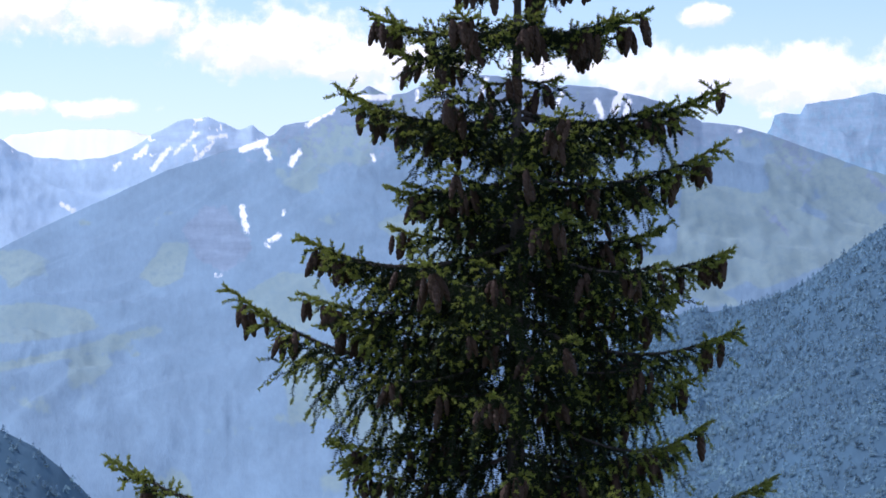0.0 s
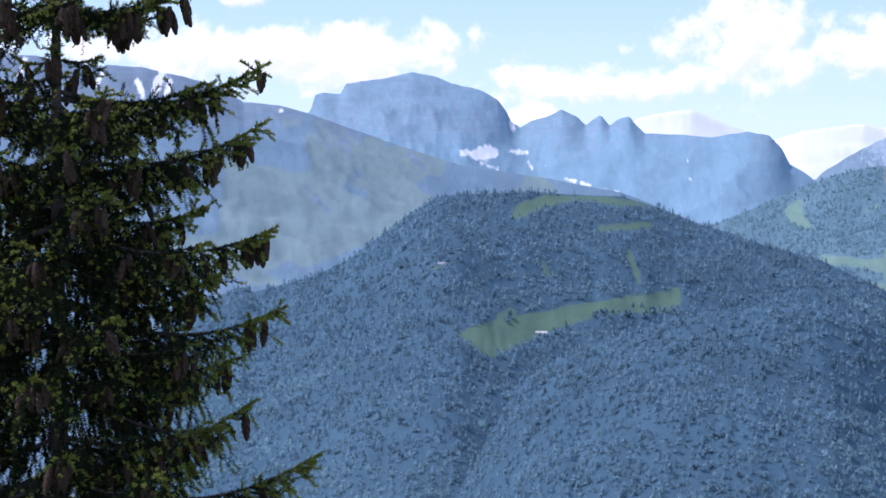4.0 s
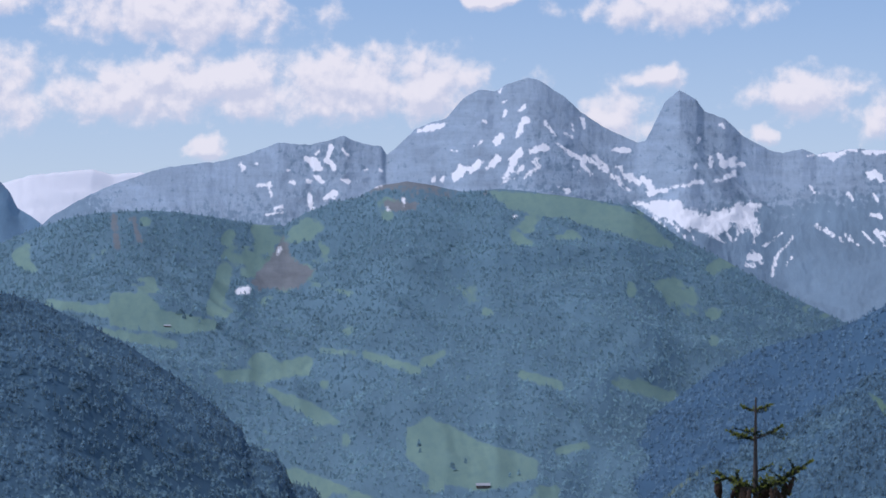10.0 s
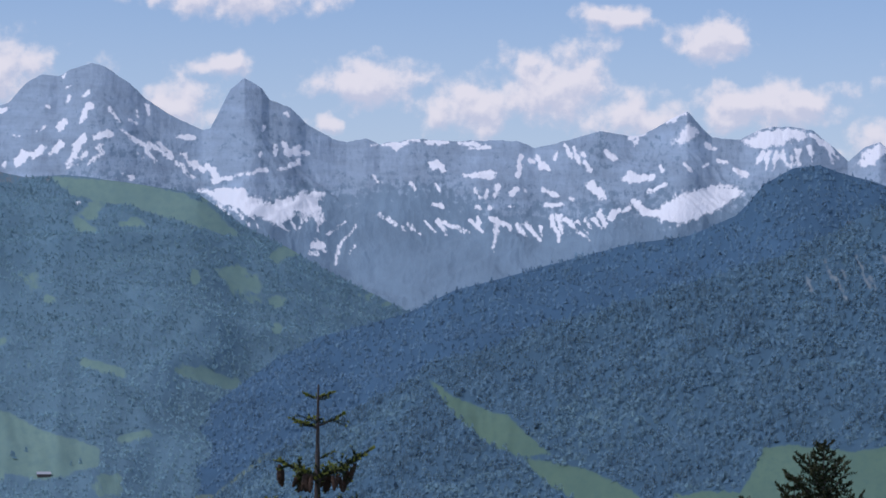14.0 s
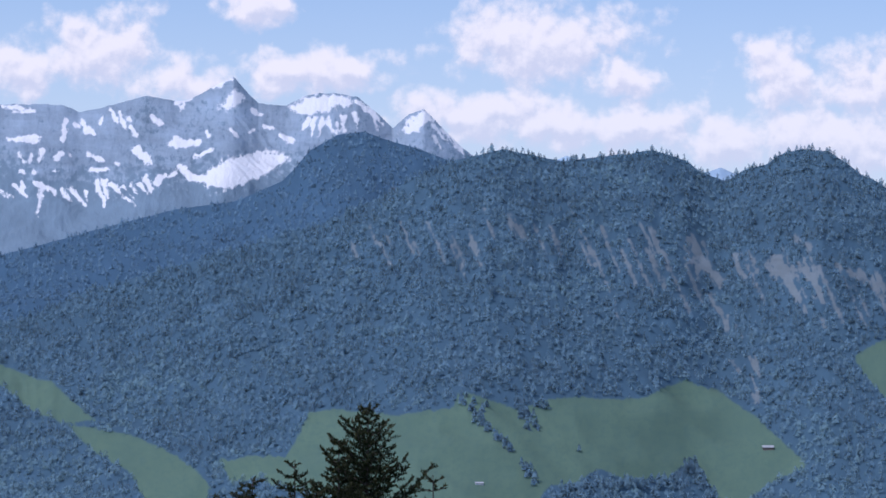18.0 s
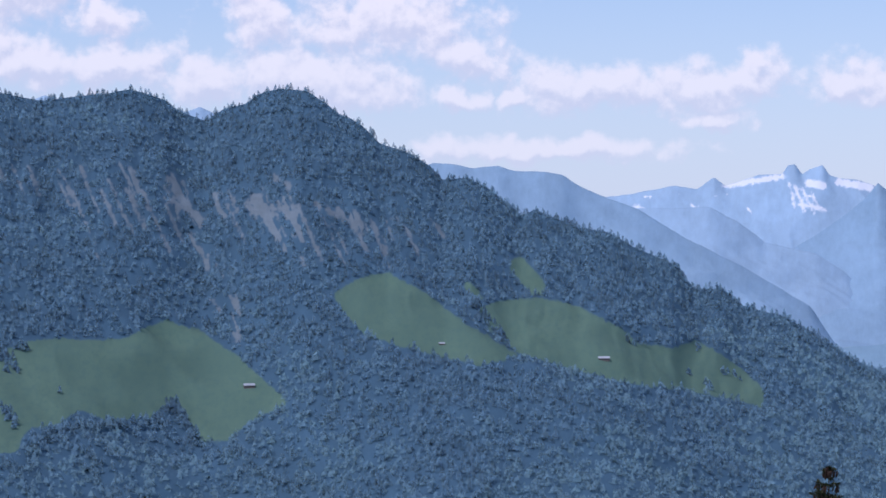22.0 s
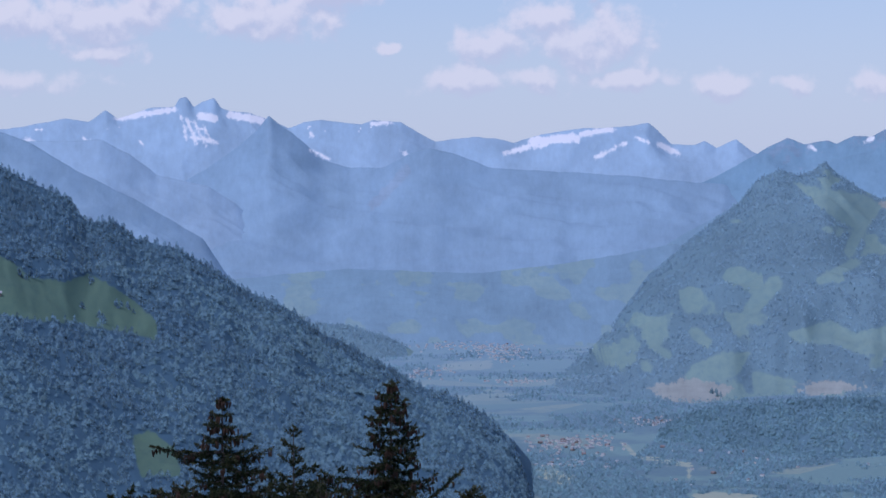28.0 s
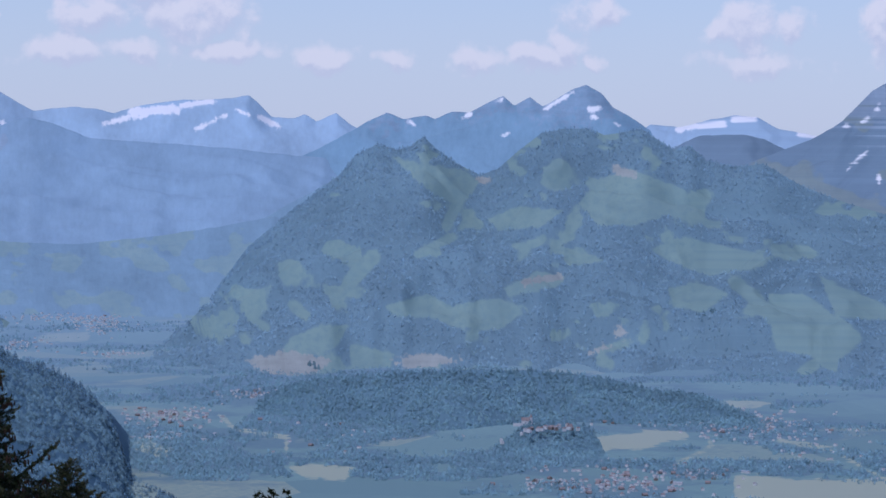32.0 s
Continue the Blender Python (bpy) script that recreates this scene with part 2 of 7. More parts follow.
# Woods, turf and rock by how high, bare and distant the range is.
# The blue of the aerial haze is painted into these base colours.
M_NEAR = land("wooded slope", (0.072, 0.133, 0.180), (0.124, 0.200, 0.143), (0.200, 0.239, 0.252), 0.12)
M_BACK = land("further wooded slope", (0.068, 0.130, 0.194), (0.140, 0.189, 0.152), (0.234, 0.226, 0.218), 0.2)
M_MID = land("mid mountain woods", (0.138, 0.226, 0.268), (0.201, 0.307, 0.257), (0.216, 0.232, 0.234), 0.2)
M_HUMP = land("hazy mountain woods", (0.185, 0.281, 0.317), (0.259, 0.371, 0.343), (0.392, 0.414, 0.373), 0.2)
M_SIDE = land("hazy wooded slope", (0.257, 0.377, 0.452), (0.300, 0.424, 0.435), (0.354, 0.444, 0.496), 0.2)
M_ROCK = land("limestone peaks with blue haze", (0.209, 0.287, 0.347), (0.253, 0.318, 0.321), (0.349, 0.431, 0.504), 0.5, thaw=1.35)
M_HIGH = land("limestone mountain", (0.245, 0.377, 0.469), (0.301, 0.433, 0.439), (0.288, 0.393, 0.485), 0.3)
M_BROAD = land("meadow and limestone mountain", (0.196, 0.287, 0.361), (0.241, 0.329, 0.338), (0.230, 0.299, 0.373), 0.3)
M_PALE = land("limestone range paled with haze", (0.392, 0.519, 0.625), (0.417, 0.548, 0.598), (0.435, 0.548, 0.644), 0.2, (0.90, 0.89, 0.88), 0.9)
M_SOFT = land("range tinted blue with haze", (0.314, 0.439, 0.541), (0.344, 0.470, 0.520), (0.349, 0.449, 0.541), 0.2, (0.90, 0.89, 0.88))


# ---- plan arithmetic ----
def lattice(ix, iy, seed):
    h = (ix.astype(np.int64) * 374761393 + iy.astype(np.int64) * 668265263 + seed * 974634777) & 0xFFFFFFFF
    h = ((h ^ (h >> 13)) * 1274126177) & 0xFFFFFFFF
    return ((h ^ (h >> 16)) & 0xFFFF) / 65535.0


def value_noise(x, y, seed=0):
    x, y = np.broadcast_arrays(np.asarray(x, float), np.asarray(y, float))
    ix, iy = np.floor(x), np.floor(y)
    fx, fy = x - ix, y - iy
    fx, fy = fx * fx * (3 - 2 * fx), fy * fy * (3 - 2 * fy)
    a, b = lattice(ix, iy, seed), lattice(ix + 1, iy, seed)
    c, d = lattice(ix, iy + 1, seed), lattice(ix + 1, iy + 1, seed)
    return a + (b - a) * fx + (c - a) * fy + (a - b - c + d) * fx * fy


def fbm(x, y, octaves=4, seed=0):
    """Fractal noise from -1 to 1."""
    out, amp, total = 0.0, 1.0, 0.0
    for o in range(octaves):
        out = out + amp * (2 * value_noise(np.asarray(x) * 2 ** o + 17.3 * o, np.asarray(y) * 2 ** o, seed + o) - 1)
        total += amp
        amp *= 0.5
    return out / total


def ridged(x, y, octaves=4, seed=0):
    out, amp, total = 0.0, 1.0, 0.0
    for o in range(octaves):
        out = out + amp * (1 - np.abs(2 * value_noise(np.asarray(x) * 2 ** o, np.asarray(y) * 2 ** o + 9.1 * o, seed + o) - 1))
        total += amp
        amp *= 0.5
    return out / total


def grid_mesh(name, x, y, z, material, covers=None):
    """A mesh from a grid of heights, rows by columns, with its land covers."""
    rows, cols = x.shape
    co = np.stack([x, y, z], -1).reshape(-1, 3).astype(np.float32)
    i = np.arange(rows * cols).reshape(rows, cols)
    q = np.stack([i[:-1, :-1], i[1:, :-1], i[1:, 1:], i[:-1, 1:]], -1).reshape(-1, 4)[:, ::-1]
    me = bpy.data.meshes.new(name)
    me.vertices.add(len(co))
    me.vertices.foreach_set("co", co.ravel())
    me.loops.add(q.size)
    me.loops.foreach_set("vertex_index", q.ravel().astype(np.int32))
    me.polygons.add(len(q))
    me.polygons.foreach_set("loop_start", np.arange(0, q.size, 4, dtype=np.int32))
    for key, val in (covers or {}).items():
        at = me.attributes.new(key, "FLOAT", "POINT")
        at.data.foreach_set("value", np.clip(val, 0, 1).astype(np.float32).ravel())
    me.update(calc_edges=True)
    me.polygons.foreach_set("use_smooth", np.ones(len(q), dtype=bool))
    me.materials.append(material)
    return me


def tri_mesh(name, co, tri, materials, index=None, smooth=False):
    """A mesh from arrays of corners and triangles."""
    me = bpy.data.meshes.new(name)
    me.vertices.add(len(co))
    me.vertices.foreach_set("co", np.asarray(co, np.float32).ravel())
    me.loops.add(tri.size)
    me.loops.foreach_set("vertex_index", tri.ravel().astype(np.int32))
    me.polygons.add(len(tri))
    me.polygons.foreach_set("loop_start", np.arange(0, tri.size, 3, dtype=np.int32))
    if index is not None:
        me.polygons.foreach_set("material_index", np.asarray(index, np.int32))
    me.polygons.foreach_set("use_smooth", np.full(len(tri), smooth, dtype=bool))
    me.update(calc_edges=True)
    for m in materials:
        me.materials.append(m)
    return me


def outline_depth(az, el, corners):
    """How deep the points lie inside an outline, in degrees; negative outside it."""
    px, py = np.array([c[0] for c in corners]), np.array([c[1] for c in corners])
    inside, near = np.zeros(az.shape, bool), np.full(az.shape, 1e9)
    for i in range(len(corners)):
        x0, y0, x1, y1 = px[i - 1], py[i - 1], px[i], py[i]
        if y0 != y1:
            inside ^= ((y0 > el) != (y1 > el)) & (az < (x1 - x0) * (el - y0) / (y1 - y0) + x0)
        near = np.minimum(near, streak_gap(az, el, x0, y0, x1, y1))
    return np.where(inside, near, -near)


def streak_gap(az, el, x0, y0, x1, y1):
    dx, dy = x1 - x0, y1 - y0
    t = np.clip(((az - x0) * dx + (el - y0) * dy) / max(dx * dx + dy * dy, 1e-9), 0, 1)
    return np.hypot(az - x0 - t * dx, el - y0 - t * dy)


class Covered:
    """Land with covers (turf, stone, snow, wood) spread over it by bearing and height angle."""

    def area(self, kind, corners, soft=0.10):
        """Spread a cover over an outline."""
        b, h = [c[0] for c in corners], [c[1] for c in corners]
        box = (self.az > min(b) - 0.5) & (self.az < max(b) + 0.5) & (self.el > min(h) - 0.5) & (self.el < max(h) + 0.5)
        az, el = self.az[box], self.el[box]
        frayed = 0.05 * fbm(az * 2.5, el * 2.5, 5, 91) + 0.03 * fbm(az * 13, el * 13, 3, 95), 0.05 * fbm(az * 2.5, el * 2.5, 5, 92) + 0.03 * fbm(az * 13, el * 13, 3, 96)
        v = 0.5 + outline_depth(az + frayed[0], el + frayed[1], corners) / soft * 0.5
        self.covers[kind][box] = np.maximum(self.covers[kind][box], np.clip(v, 0, 1))
        return self

    def streak(self, kind, b0, h0, b1, h1, half, soft=0.11):
        v = 0.5 + (half - streak_gap(self.az, self.el, b0, h0, b1, h1)) / soft * 0.5
        self.covers[kind] = np.maximum(self.covers[kind], np.clip(v, 0, 1))
        return self

    def wedge(self, kind, b0, h0, w0, b1, h1, w1, soft=0.065):
        """A patch that runs from one place to another and widens or thins out on the way."""
        dx, dy = b1 - b0, h1 - h0
        box = (np.abs(self.az - (b0 + b1) / 2) < abs(dx) / 2 + 0.4) & (np.abs(self.el - (h0 + h1) / 2) < abs(dy) / 2 + 0.4)
        az, el = self.az[box], self.el[box]
        az, el = az + 0.055 * fbm(az * 11, el * 11, 4, 93), el + 0.035 * fbm(az * 11, el * 11, 4, 94)
        t = np.clip(((az - b0) * dx + (el - h0) * dy) / max(dx * dx + dy * dy, 1e-9), 0, 1)
        v = 0.5 + (w0 + (w1 - w0) * t - np.hypot(az - b0 - t * dx, el - h0 - t * dy)) / soft * 0.5
        self.covers[kind][box] = np.maximum(self.covers[kind][box], np.clip(v, 0, 1))
        return self

    def everywhere(self, kind, v):
        self.covers[kind] = np.maximum(self.covers[kind], v)
        return self


class Massif(Covered):
    """A mountain or ridge. crest: bearings and heights of its summits and saddles, in degrees, as they stand from the viewpoint;
    dist: metres to the crest; depth: how far its foot lies in front of that."""

    def __init__(self, name, label, material, crest, dist, depth, step=0.04, rows=90, jag=0.02, gully=8.0, spur=40.0, bow=1.0, lean=0.08, seed=1, foot=-152.0, ends=4.0, slant=1.2, crag=0.0, toe=0.0, fine=5, blend=4.5, pack=0.8, calm=0.0):
        self.name, self.label, self.material, self.seed = name, label, material, seed
        b, h = np.array([c[0] for c in crest]), np.array([c[1] for c in crest])
        order = np.argsort(b, kind="stable")
        b, h = b[order], h[order]
        if ends:
            b, h = np.concatenate([[b[0] - ends], b, [b[-1] + ends]]), np.concatenate([[-9.0], h, [-9.0]])
        az = np.arange(b[0], b[-1], step)
        el = np.interp(az, b, h)
        el = el + jag * fbm(az * 4.0, az * 0 + seed, 5, seed)
        d = dist * (1 + lean * fbm(az * 0.12, az * 0 + 3.3, 2, seed))
        top = np.maximum(d * np.tan(np.radians(el)), foot + 1)
        front = d - depth * (1 + 0.15 * fbm(az * 0.16, az * 0, 2, seed + 5) + toe * fbm(az * 0.45, az * 0 + 1.7, 4, seed + 9))
        s = np.linspace(0, 1, rows)[:, None] ** pack
        r = front + (d - front) * s
        # Down the slope the summits blend into broad flanks.
        blurs = [top]
        for half in (0.35, 0.9, 2.0):
            n = max(3, int(half / step))
            kernel = np.hanning(2 * n + 1)
            blurs.append(np.convolve(np.pad(top, n, mode="edge"), kernel / kernel.sum(), "valid"))
        level = np.clip((1 - s) * blend, 0, 2.999)
        low = level.astype(int)
        stack = np.stack(blurs)
        cols = np.arange(len(az))[None, :]
        flank = stack[low, cols] * (1 - (level - low)) + stack[low + 1, cols] * (level - low)
        z = foot + (flank - foot) * s ** bow
        a = np.broadcast_to(np.radians(az), r.shape)
        # Crags stand out from the face and lie back in ledges.
        face = ridged(np.degrees(a) * 3.6 + 0.6 * fbm(np.degrees(a) * 3, s * 9, 3, seed + 21), s * 15, 5, seed + 20) - 0.55
        ledge = fbm(np.degrees(a) * 0.6, s * 26, 3, seed + 22)
        r = r - crag * (0.6 * face + 0.6 * ledge) * np.minimum(1, (1 - s) * 25) * np.minimum(1, s * 4)
        x, y = r * np.sin(a), r * np.cos(a)
        taper = np.minimum(1, (1 - s) * 7) * np.minimum(1, s * 4)
        big = ridged(x / (spur * 6) + fbm(x / 200, y / 200, 2, seed), y / (spur * 6), 2 if calm else 4, seed + 2) - 0.62
        tilt = slant * fbm(np.degrees(a) * 0.25, s * 0.7, 2, seed + 6)
        run = ridged(np.degrees(a) * 1.3 + 1.6 * tilt * (1 - s) + 0.5 * fbm(x / 60, y / 60, 4, seed + 8), s * 2.6, fine, seed + 3) - 0.62
        # Gullies cut the upper slopes; below them the meadows lie smooth.
        cut = np.clip((s - calm) / 0.2, 0.12, 1)
        z = z + taper * (spur * big + gully * cut * run)
        z = np.minimum(z, r * (np.tan(np.radians(el)) - (1 - s) * 0.003 - (s < 1) * 0.00015))
        u = np.linspace(0.08, 1, 6)[:, None]
        rb = d + 0.3 * depth * u
        zb = top - (top - foot) * 0.5 * u ** 1.2
        self.x = np.vstack([x, rb * np.sin(a[:6])])
        self.y = np.vstack([y, rb * np.cos(a[:6])])
        self.z = np.vstack([z, np.broadcast_to(zb, rb.shape)])
        self.rows = rows
        self.az = np.degrees(np.arctan2(self.x, self.y))
        self.el = np.degrees(np.arctan2(self.z, np.hypot(self.x, self.y)))
        self.el[rows:] = -90
        self.el_crest = el
        self.s = np.vstack([np.broadcast_to(s, z.shape), np.ones((6, len(az)))])
        self.covers = {k: np.zeros(self.x.shape) for k in ("turf", "stone", "snow")}
        self.covers["east"], self.covers["up"] = self.az / 100 + 0.2, np.degrees(np.arctan2(self.z, np.hypot(self.x, self.y))) / 100 + 0.4

    def build(self):
        self.ob = new(self.name, grid_mesh(self.name, self.x, self.y, self.z, self.material, self.covers))
        tagged(self.ob, self.label, "mountain", kind="structure")
        return self

    def spots(self, count, rng, keep):
        """Random places on the front slope, evenly by bearing and height angle, where keep holds."""
        rows, cols = self.rows, self.x.shape[1]
        fi, fj = rng.random(count) * (rows - 1.001), rng.random(count) * (cols - 1.001)
        i, j = fi.astype(int), fj.astype(int)
        u, v = fi - i, fj - j

        def at(g):
            return (g[i, j] * (1 - u) * (1 - v) + g[i + 1, j] * u * (1 - v) + g[i, j + 1] * (1 - u) * v + g[i + 1, j + 1] * u * v)
        px, py, pz, turf, stone, snow, s = at(self.x), at(self.y), at(self.z), at(self.covers["turf"]), at(self.covers["stone"]), at(self.covers["snow"]), at(self.s)
        ok = keep(turf, stone, snow, s, np.degrees(np.arctan2(px, py)), np.degrees(np.arctan2(pz, np.hypot(px, py))), rng)
        return np.stack([px, py, pz], 1)[ok]

# ---- the land ----
az_g = np.concatenate([np.arange(-14, 44, 0.5), np.arange(44, 92, 0.1), np.arange(92, 345.9, 3.0), [346.0]])
r_g = np.concatenate([[0.0, 1.0, 2.5, 5, 8, 12, 17, 23, 30, 40, 55, 75, 100, 140, 180, 220, 250], np.geomspace(280, 1000, 16), 150 / np.tan(np.radians(np.geomspace(8.0, 1.74, 150)))])
rr, aa = np.meshgrid(r_g, np.radians(az_g), indexing="ij")
gx, gy = rr * np.sin(aa), rr * np.cos(aa)
fall = -1.65 - 0.60 * np.maximum(rr - 1.0, 0) + 0.25 * fbm(gx / 9, gy / 9, 3, 4) * np.minimum(rr / 5, 1)
gz = np.maximum(fall, -150 + 2 * fbm(gx / 160, gy / 160, 3, 7))
ground = Covered()
ground.az, ground.el = np.degrees(aa), np.degrees(np.arctan2(gz, np.maximum(rr, 0.01)))
ground.covers = {k: np.zeros(gx.shape) for k in ("wood", "stone", "turf")}

ground.covers["turf"] = np.clip((330 - rr) / 90, 0, 1)
# Share of distance haze painted into the field colour, from 1300 m outwards.
ground.covers["far_haze"] = np.clip((rr - 1300) / 1500, 0, 0.75)


def field_material():
    k = Mat("valley fields")
    plot = k.n.new("ShaderNodeTexVoronoi")
    plot.inputs["Scale"].default_value = 0.014
    k.l.new(k.obj, plot.inputs["Vector"])
    pick = k.n.new("ShaderNodeSeparateColor")
    k.l.new(plot.outputs["Color"], pick.inputs[0])
    # The field colours are blued and paled to hold the valley haze.
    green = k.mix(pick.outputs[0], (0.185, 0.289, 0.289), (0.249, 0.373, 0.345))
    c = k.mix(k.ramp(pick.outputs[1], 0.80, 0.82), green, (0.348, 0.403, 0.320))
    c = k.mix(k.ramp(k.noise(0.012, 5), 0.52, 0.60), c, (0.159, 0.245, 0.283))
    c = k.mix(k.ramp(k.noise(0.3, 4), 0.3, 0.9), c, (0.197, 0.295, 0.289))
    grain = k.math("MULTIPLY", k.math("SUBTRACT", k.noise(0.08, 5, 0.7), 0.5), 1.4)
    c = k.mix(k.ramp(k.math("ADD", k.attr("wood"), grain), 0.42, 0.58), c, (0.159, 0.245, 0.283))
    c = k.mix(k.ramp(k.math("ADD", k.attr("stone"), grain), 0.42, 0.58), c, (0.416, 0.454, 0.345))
    # Distant fields are painted over towards a pale blue haze.
    c = k.mix(k.attr("far_haze"), c, (0.313, 0.444, 0.525))
    blades = k.mix(k.ramp(k.noise(6.0, 5, 0.7), 0.3, 0.7), (0.045, 0.07, 0.022), (0.085, 0.12, 0.04))
    blades = k.mix(k.ramp(k.noise(0.35, 3), 0.4, 0.7), blades, (0.10, 0.10, 0.05))
    c = k.mix(k.ramp(k.math("ADD", k.attr("turf"), grain), 0.42, 0.58), c, blades)
    return k.done(c)


# Bearings and heights of summits and saddles.
FAR_WEST_SNOW = [(-9.29, 3.28), (-8.84, 3.54), (-8.27, 3.61), (-7.81, 3.67), (-7.01, 3.71), (-6.44, 3.67), (-5.75, 3.53)]
JAG = [(-9.74, 3.58), (-9.06, 3.46), (-8.78, 3.29), (-8.38, 3.11), (-7.35, 3.07), (-6.95, 3.11), (-6.38, 3.32), (-5.98, 3.58), (-5.46, 3.88), (-4.86, 3.97), (-4.48, 3.81), (-4.19, 3.7), (-3.96, 3.84), (-3.61, 3.61), (-3.08, 3.39), (-2.15, 2.93)]
LEFT = [(-9.94, 0.77), (-9.04, 1.24), (-8.02, 1.77), (-6.88, 2.3), (-5.62, 2.9), (-4.24, 3.35), (-3.47, 3.64), (-3.32, 3.82), (-2.8, 3.91), (-2.39, 4.09), (-1.87, 4.42), (-1.56, 4.65), (-1.12, 4.45), (-0.77, 4.51), (-0.54, 4.63), (-0.13, 4.78), (0.57, 4.9), (1.09, 4.88), (2.02, 4.72), (2.49, 4.7), (2.41, 4.63), (3.22, 4.65), (3.57, 4.57), (4.27, 4.41), (4.73, 4.29), (5.31, 3.94), (6.01, 3.88), (6.7, 3.69), (7.63, 3.34), (8.67, 2.97), (9.82, 2.61), (11.43, 2.36), (13.07, 2.03), (14.57, 1.43), (15.61, 0.9)]
CLIFF = [(6.26, 3.18), (6.7, 3.81), (6.78, 4.07), (6.95, 4.12), (7.3, 4.1), (7.41, 4.31), (7.99, 4.38), (8.34, 4.44), (8.8, 4.53), (9.26, 4.44), (9.72, 4.26), (10.24, 4.14), (10.53, 3.97), (10.7, 3.73), (10.82, 3.5), (10.99, 3.38), (11.22, 3.52), (11.52, 3.59), (11.83, 3.75), (12.16, 3.6), (12.33, 3.41), (12.5, 3.54), (12.64, 3.63), (12.83, 3.42), (13.03, 3.54), (13.23, 3.59), (13.41, 3.38), (13.55, 3.24), (14.36, 3.21), (14.88, 3.13), (15.29, 3.2), (15.64, 3.26), (16.1, 3.15), (16.33, 2.92), (16.5, 2.57), (16.79, 2.41), (17.08, 2.15), (17.59, 1.57)]
FAR_SNOW = [(12.61, 3.02), (13.43, 3.57), (14.02, 3.68), (14.48, 3.72), (14.95, 3.52), (15.41, 3.34), (15.93, 3.12), (16.16, 3.07), (16.8, 3.26), (17.5, 3.33), (18.02, 3.39), (18.42, 3.29), (19, 3.34), (19.57, 3.16), (20.26, 2.69)]
HILLA = [(3.68, -0.51), (5.18, 0.14), (7.13, 0.55), (5.5, 0.05), (6.67, 0.33), (7.31, 0.61), (8.19, 1.24), (8.71, 1.64), (9.24, 1.95), (10.85, 2.05), (9.47, 2), (10.4, 2.05), (11.09, 2.08), (11.91, 2.01), (13.07, 1.95), (13.76, 1.73), (14.46, 1.43), (15.27, 1.19), (16.08, 0.89), (17, 0.65), (18.04, 0.17), (18.73, -0.18), (19.64, -0.77), (20.43, -1.35), (21.11, -1.93), (21.79, -2.4), (22.55, -3.09), (21.21, -2.24), (22.14, -3.04), (23.19, -3.96)]
SPUR = [(10.94, -1.84), (11.87, -1.27), (13.27, -0.82), (14.67, -0.43), (16.06, -0.33), (17.11, -0.35), (17.91, -0.64), (18.94, -1.34), (19.85, -1.93), (20.88, -2.62), (21.78, -3.37), (22.45, -4.06), (23.34, -4.91)]
LOWLEFT = [(-9.91, -2.08), (-9, -2.43), (-8.32, -2.77), (-7.74, -3.23), (-7.17, -3.8), (-6.36, -4.6)]
PEAKS = [(16.67, 1.9), (17.12, 2.37), (17.58, 2.67), (18.27, 3.02), (19.08, 3.32), (19.78, 3.5), (20.48, 3.56), (21.17, 3.74), (21.81, 3.98), (22.45, 3.94), (23.15, 4.13), (23.5, 3.98), (23.91, 3.93), (24.02, 3.75), (24.2, 3.87), (24.6, 4.28), (25.24, 4.51), (25.59, 4.92), (25.88, 5.09), (26.23, 5.07), (26.52, 5.21), (26.92, 5.34), (27.21, 5.26)]
PEAKS += [(27.67, 4.97), (28.02, 4.63), (28.6, 4.28), (29.17, 4.02), (29.35, 4.05), (29.52, 4.39), (29.75, 4.85), (30.03, 5.1), (30.38, 4.9), (30.55, 4.67), (30.96, 4.52), (31.31, 4.18), (31.84, 3.89), (32.13, 3.82), (32.54, 3.89), (32.83, 3.77), (33.52, 3.89), (34.34, 3.84), (35.15, 3.87), (35.62, 3.87), (36.02, 3.72), (36.43, 3.8), (37.01, 3.98), (37.35, 4.09)]
PYRAMID = [(37.35, 4.09), (37.93, 3.98), (38.22, 4), (38.74, 4.29), (39.14, 4.48), (39.43, 4.17), (39.66, 3.94), (40.23, 3.9), (40.57, 4.11), (40.92, 4.18), (41.69, 4.1), (41.38, 4.15), (41.84, 3.98), (42.13, 3.75), (42.42, 3.46), (42.77, 3.75), (43.05, 3.87), (43.34, 3.58), (43.81, 3.12), (44.1, 2.89), (44.33, 2.6), (45.08, 2.13)]
MIDB = [(14.04, 0.84), (14.95, 1.37), (15.86, 1.72), (16.78, 2.14), (17.47, 2.37), (18.16, 2.5), (19.09, 2.56), (19.79, 2.53), (20.72, 2.4), (21.41, 2.29), (21.94, 2.27), (22.34, 2.53), (22.92, 2.76), (23.5, 2.88), (23.85, 3.11), (24.43, 3.21), (25.01, 3.12), (25.6, 3), (26.41, 3.06), (26.99, 3.01), (27.91, 2.89), (29.06, 2.72), (29.11, 2.71), (30.04, 2.08), (30.97, 1.62), (31.67, 1.22), (32.6, 0.75), (33.42, 0.35), (34.58, -0.29)]
RIDGE_BACK = [(24.33, -4.43), (25.35, -3.64), (26.26, -3.19), (27.4, -2.73), (28.79, -2.04), (29.82, -1.34), (30.75, -0.65), (31.68, -0.18), (32.6, 0.06), (33.53, 0.35), (33.45, 0.31), (34.37, 0.78), (35.52, 1.08), (36.33, 1.32), (37.95, 1.75), (39.22, 1.94), (40.15, 2.35), (40.38, 2.59), (40.72, 3), (41.3, 3.32), (41.83, 3.39), (42.23, 3.24), (42.93, 3.05), (43.63, 2.79), (45.02, 2.28)]
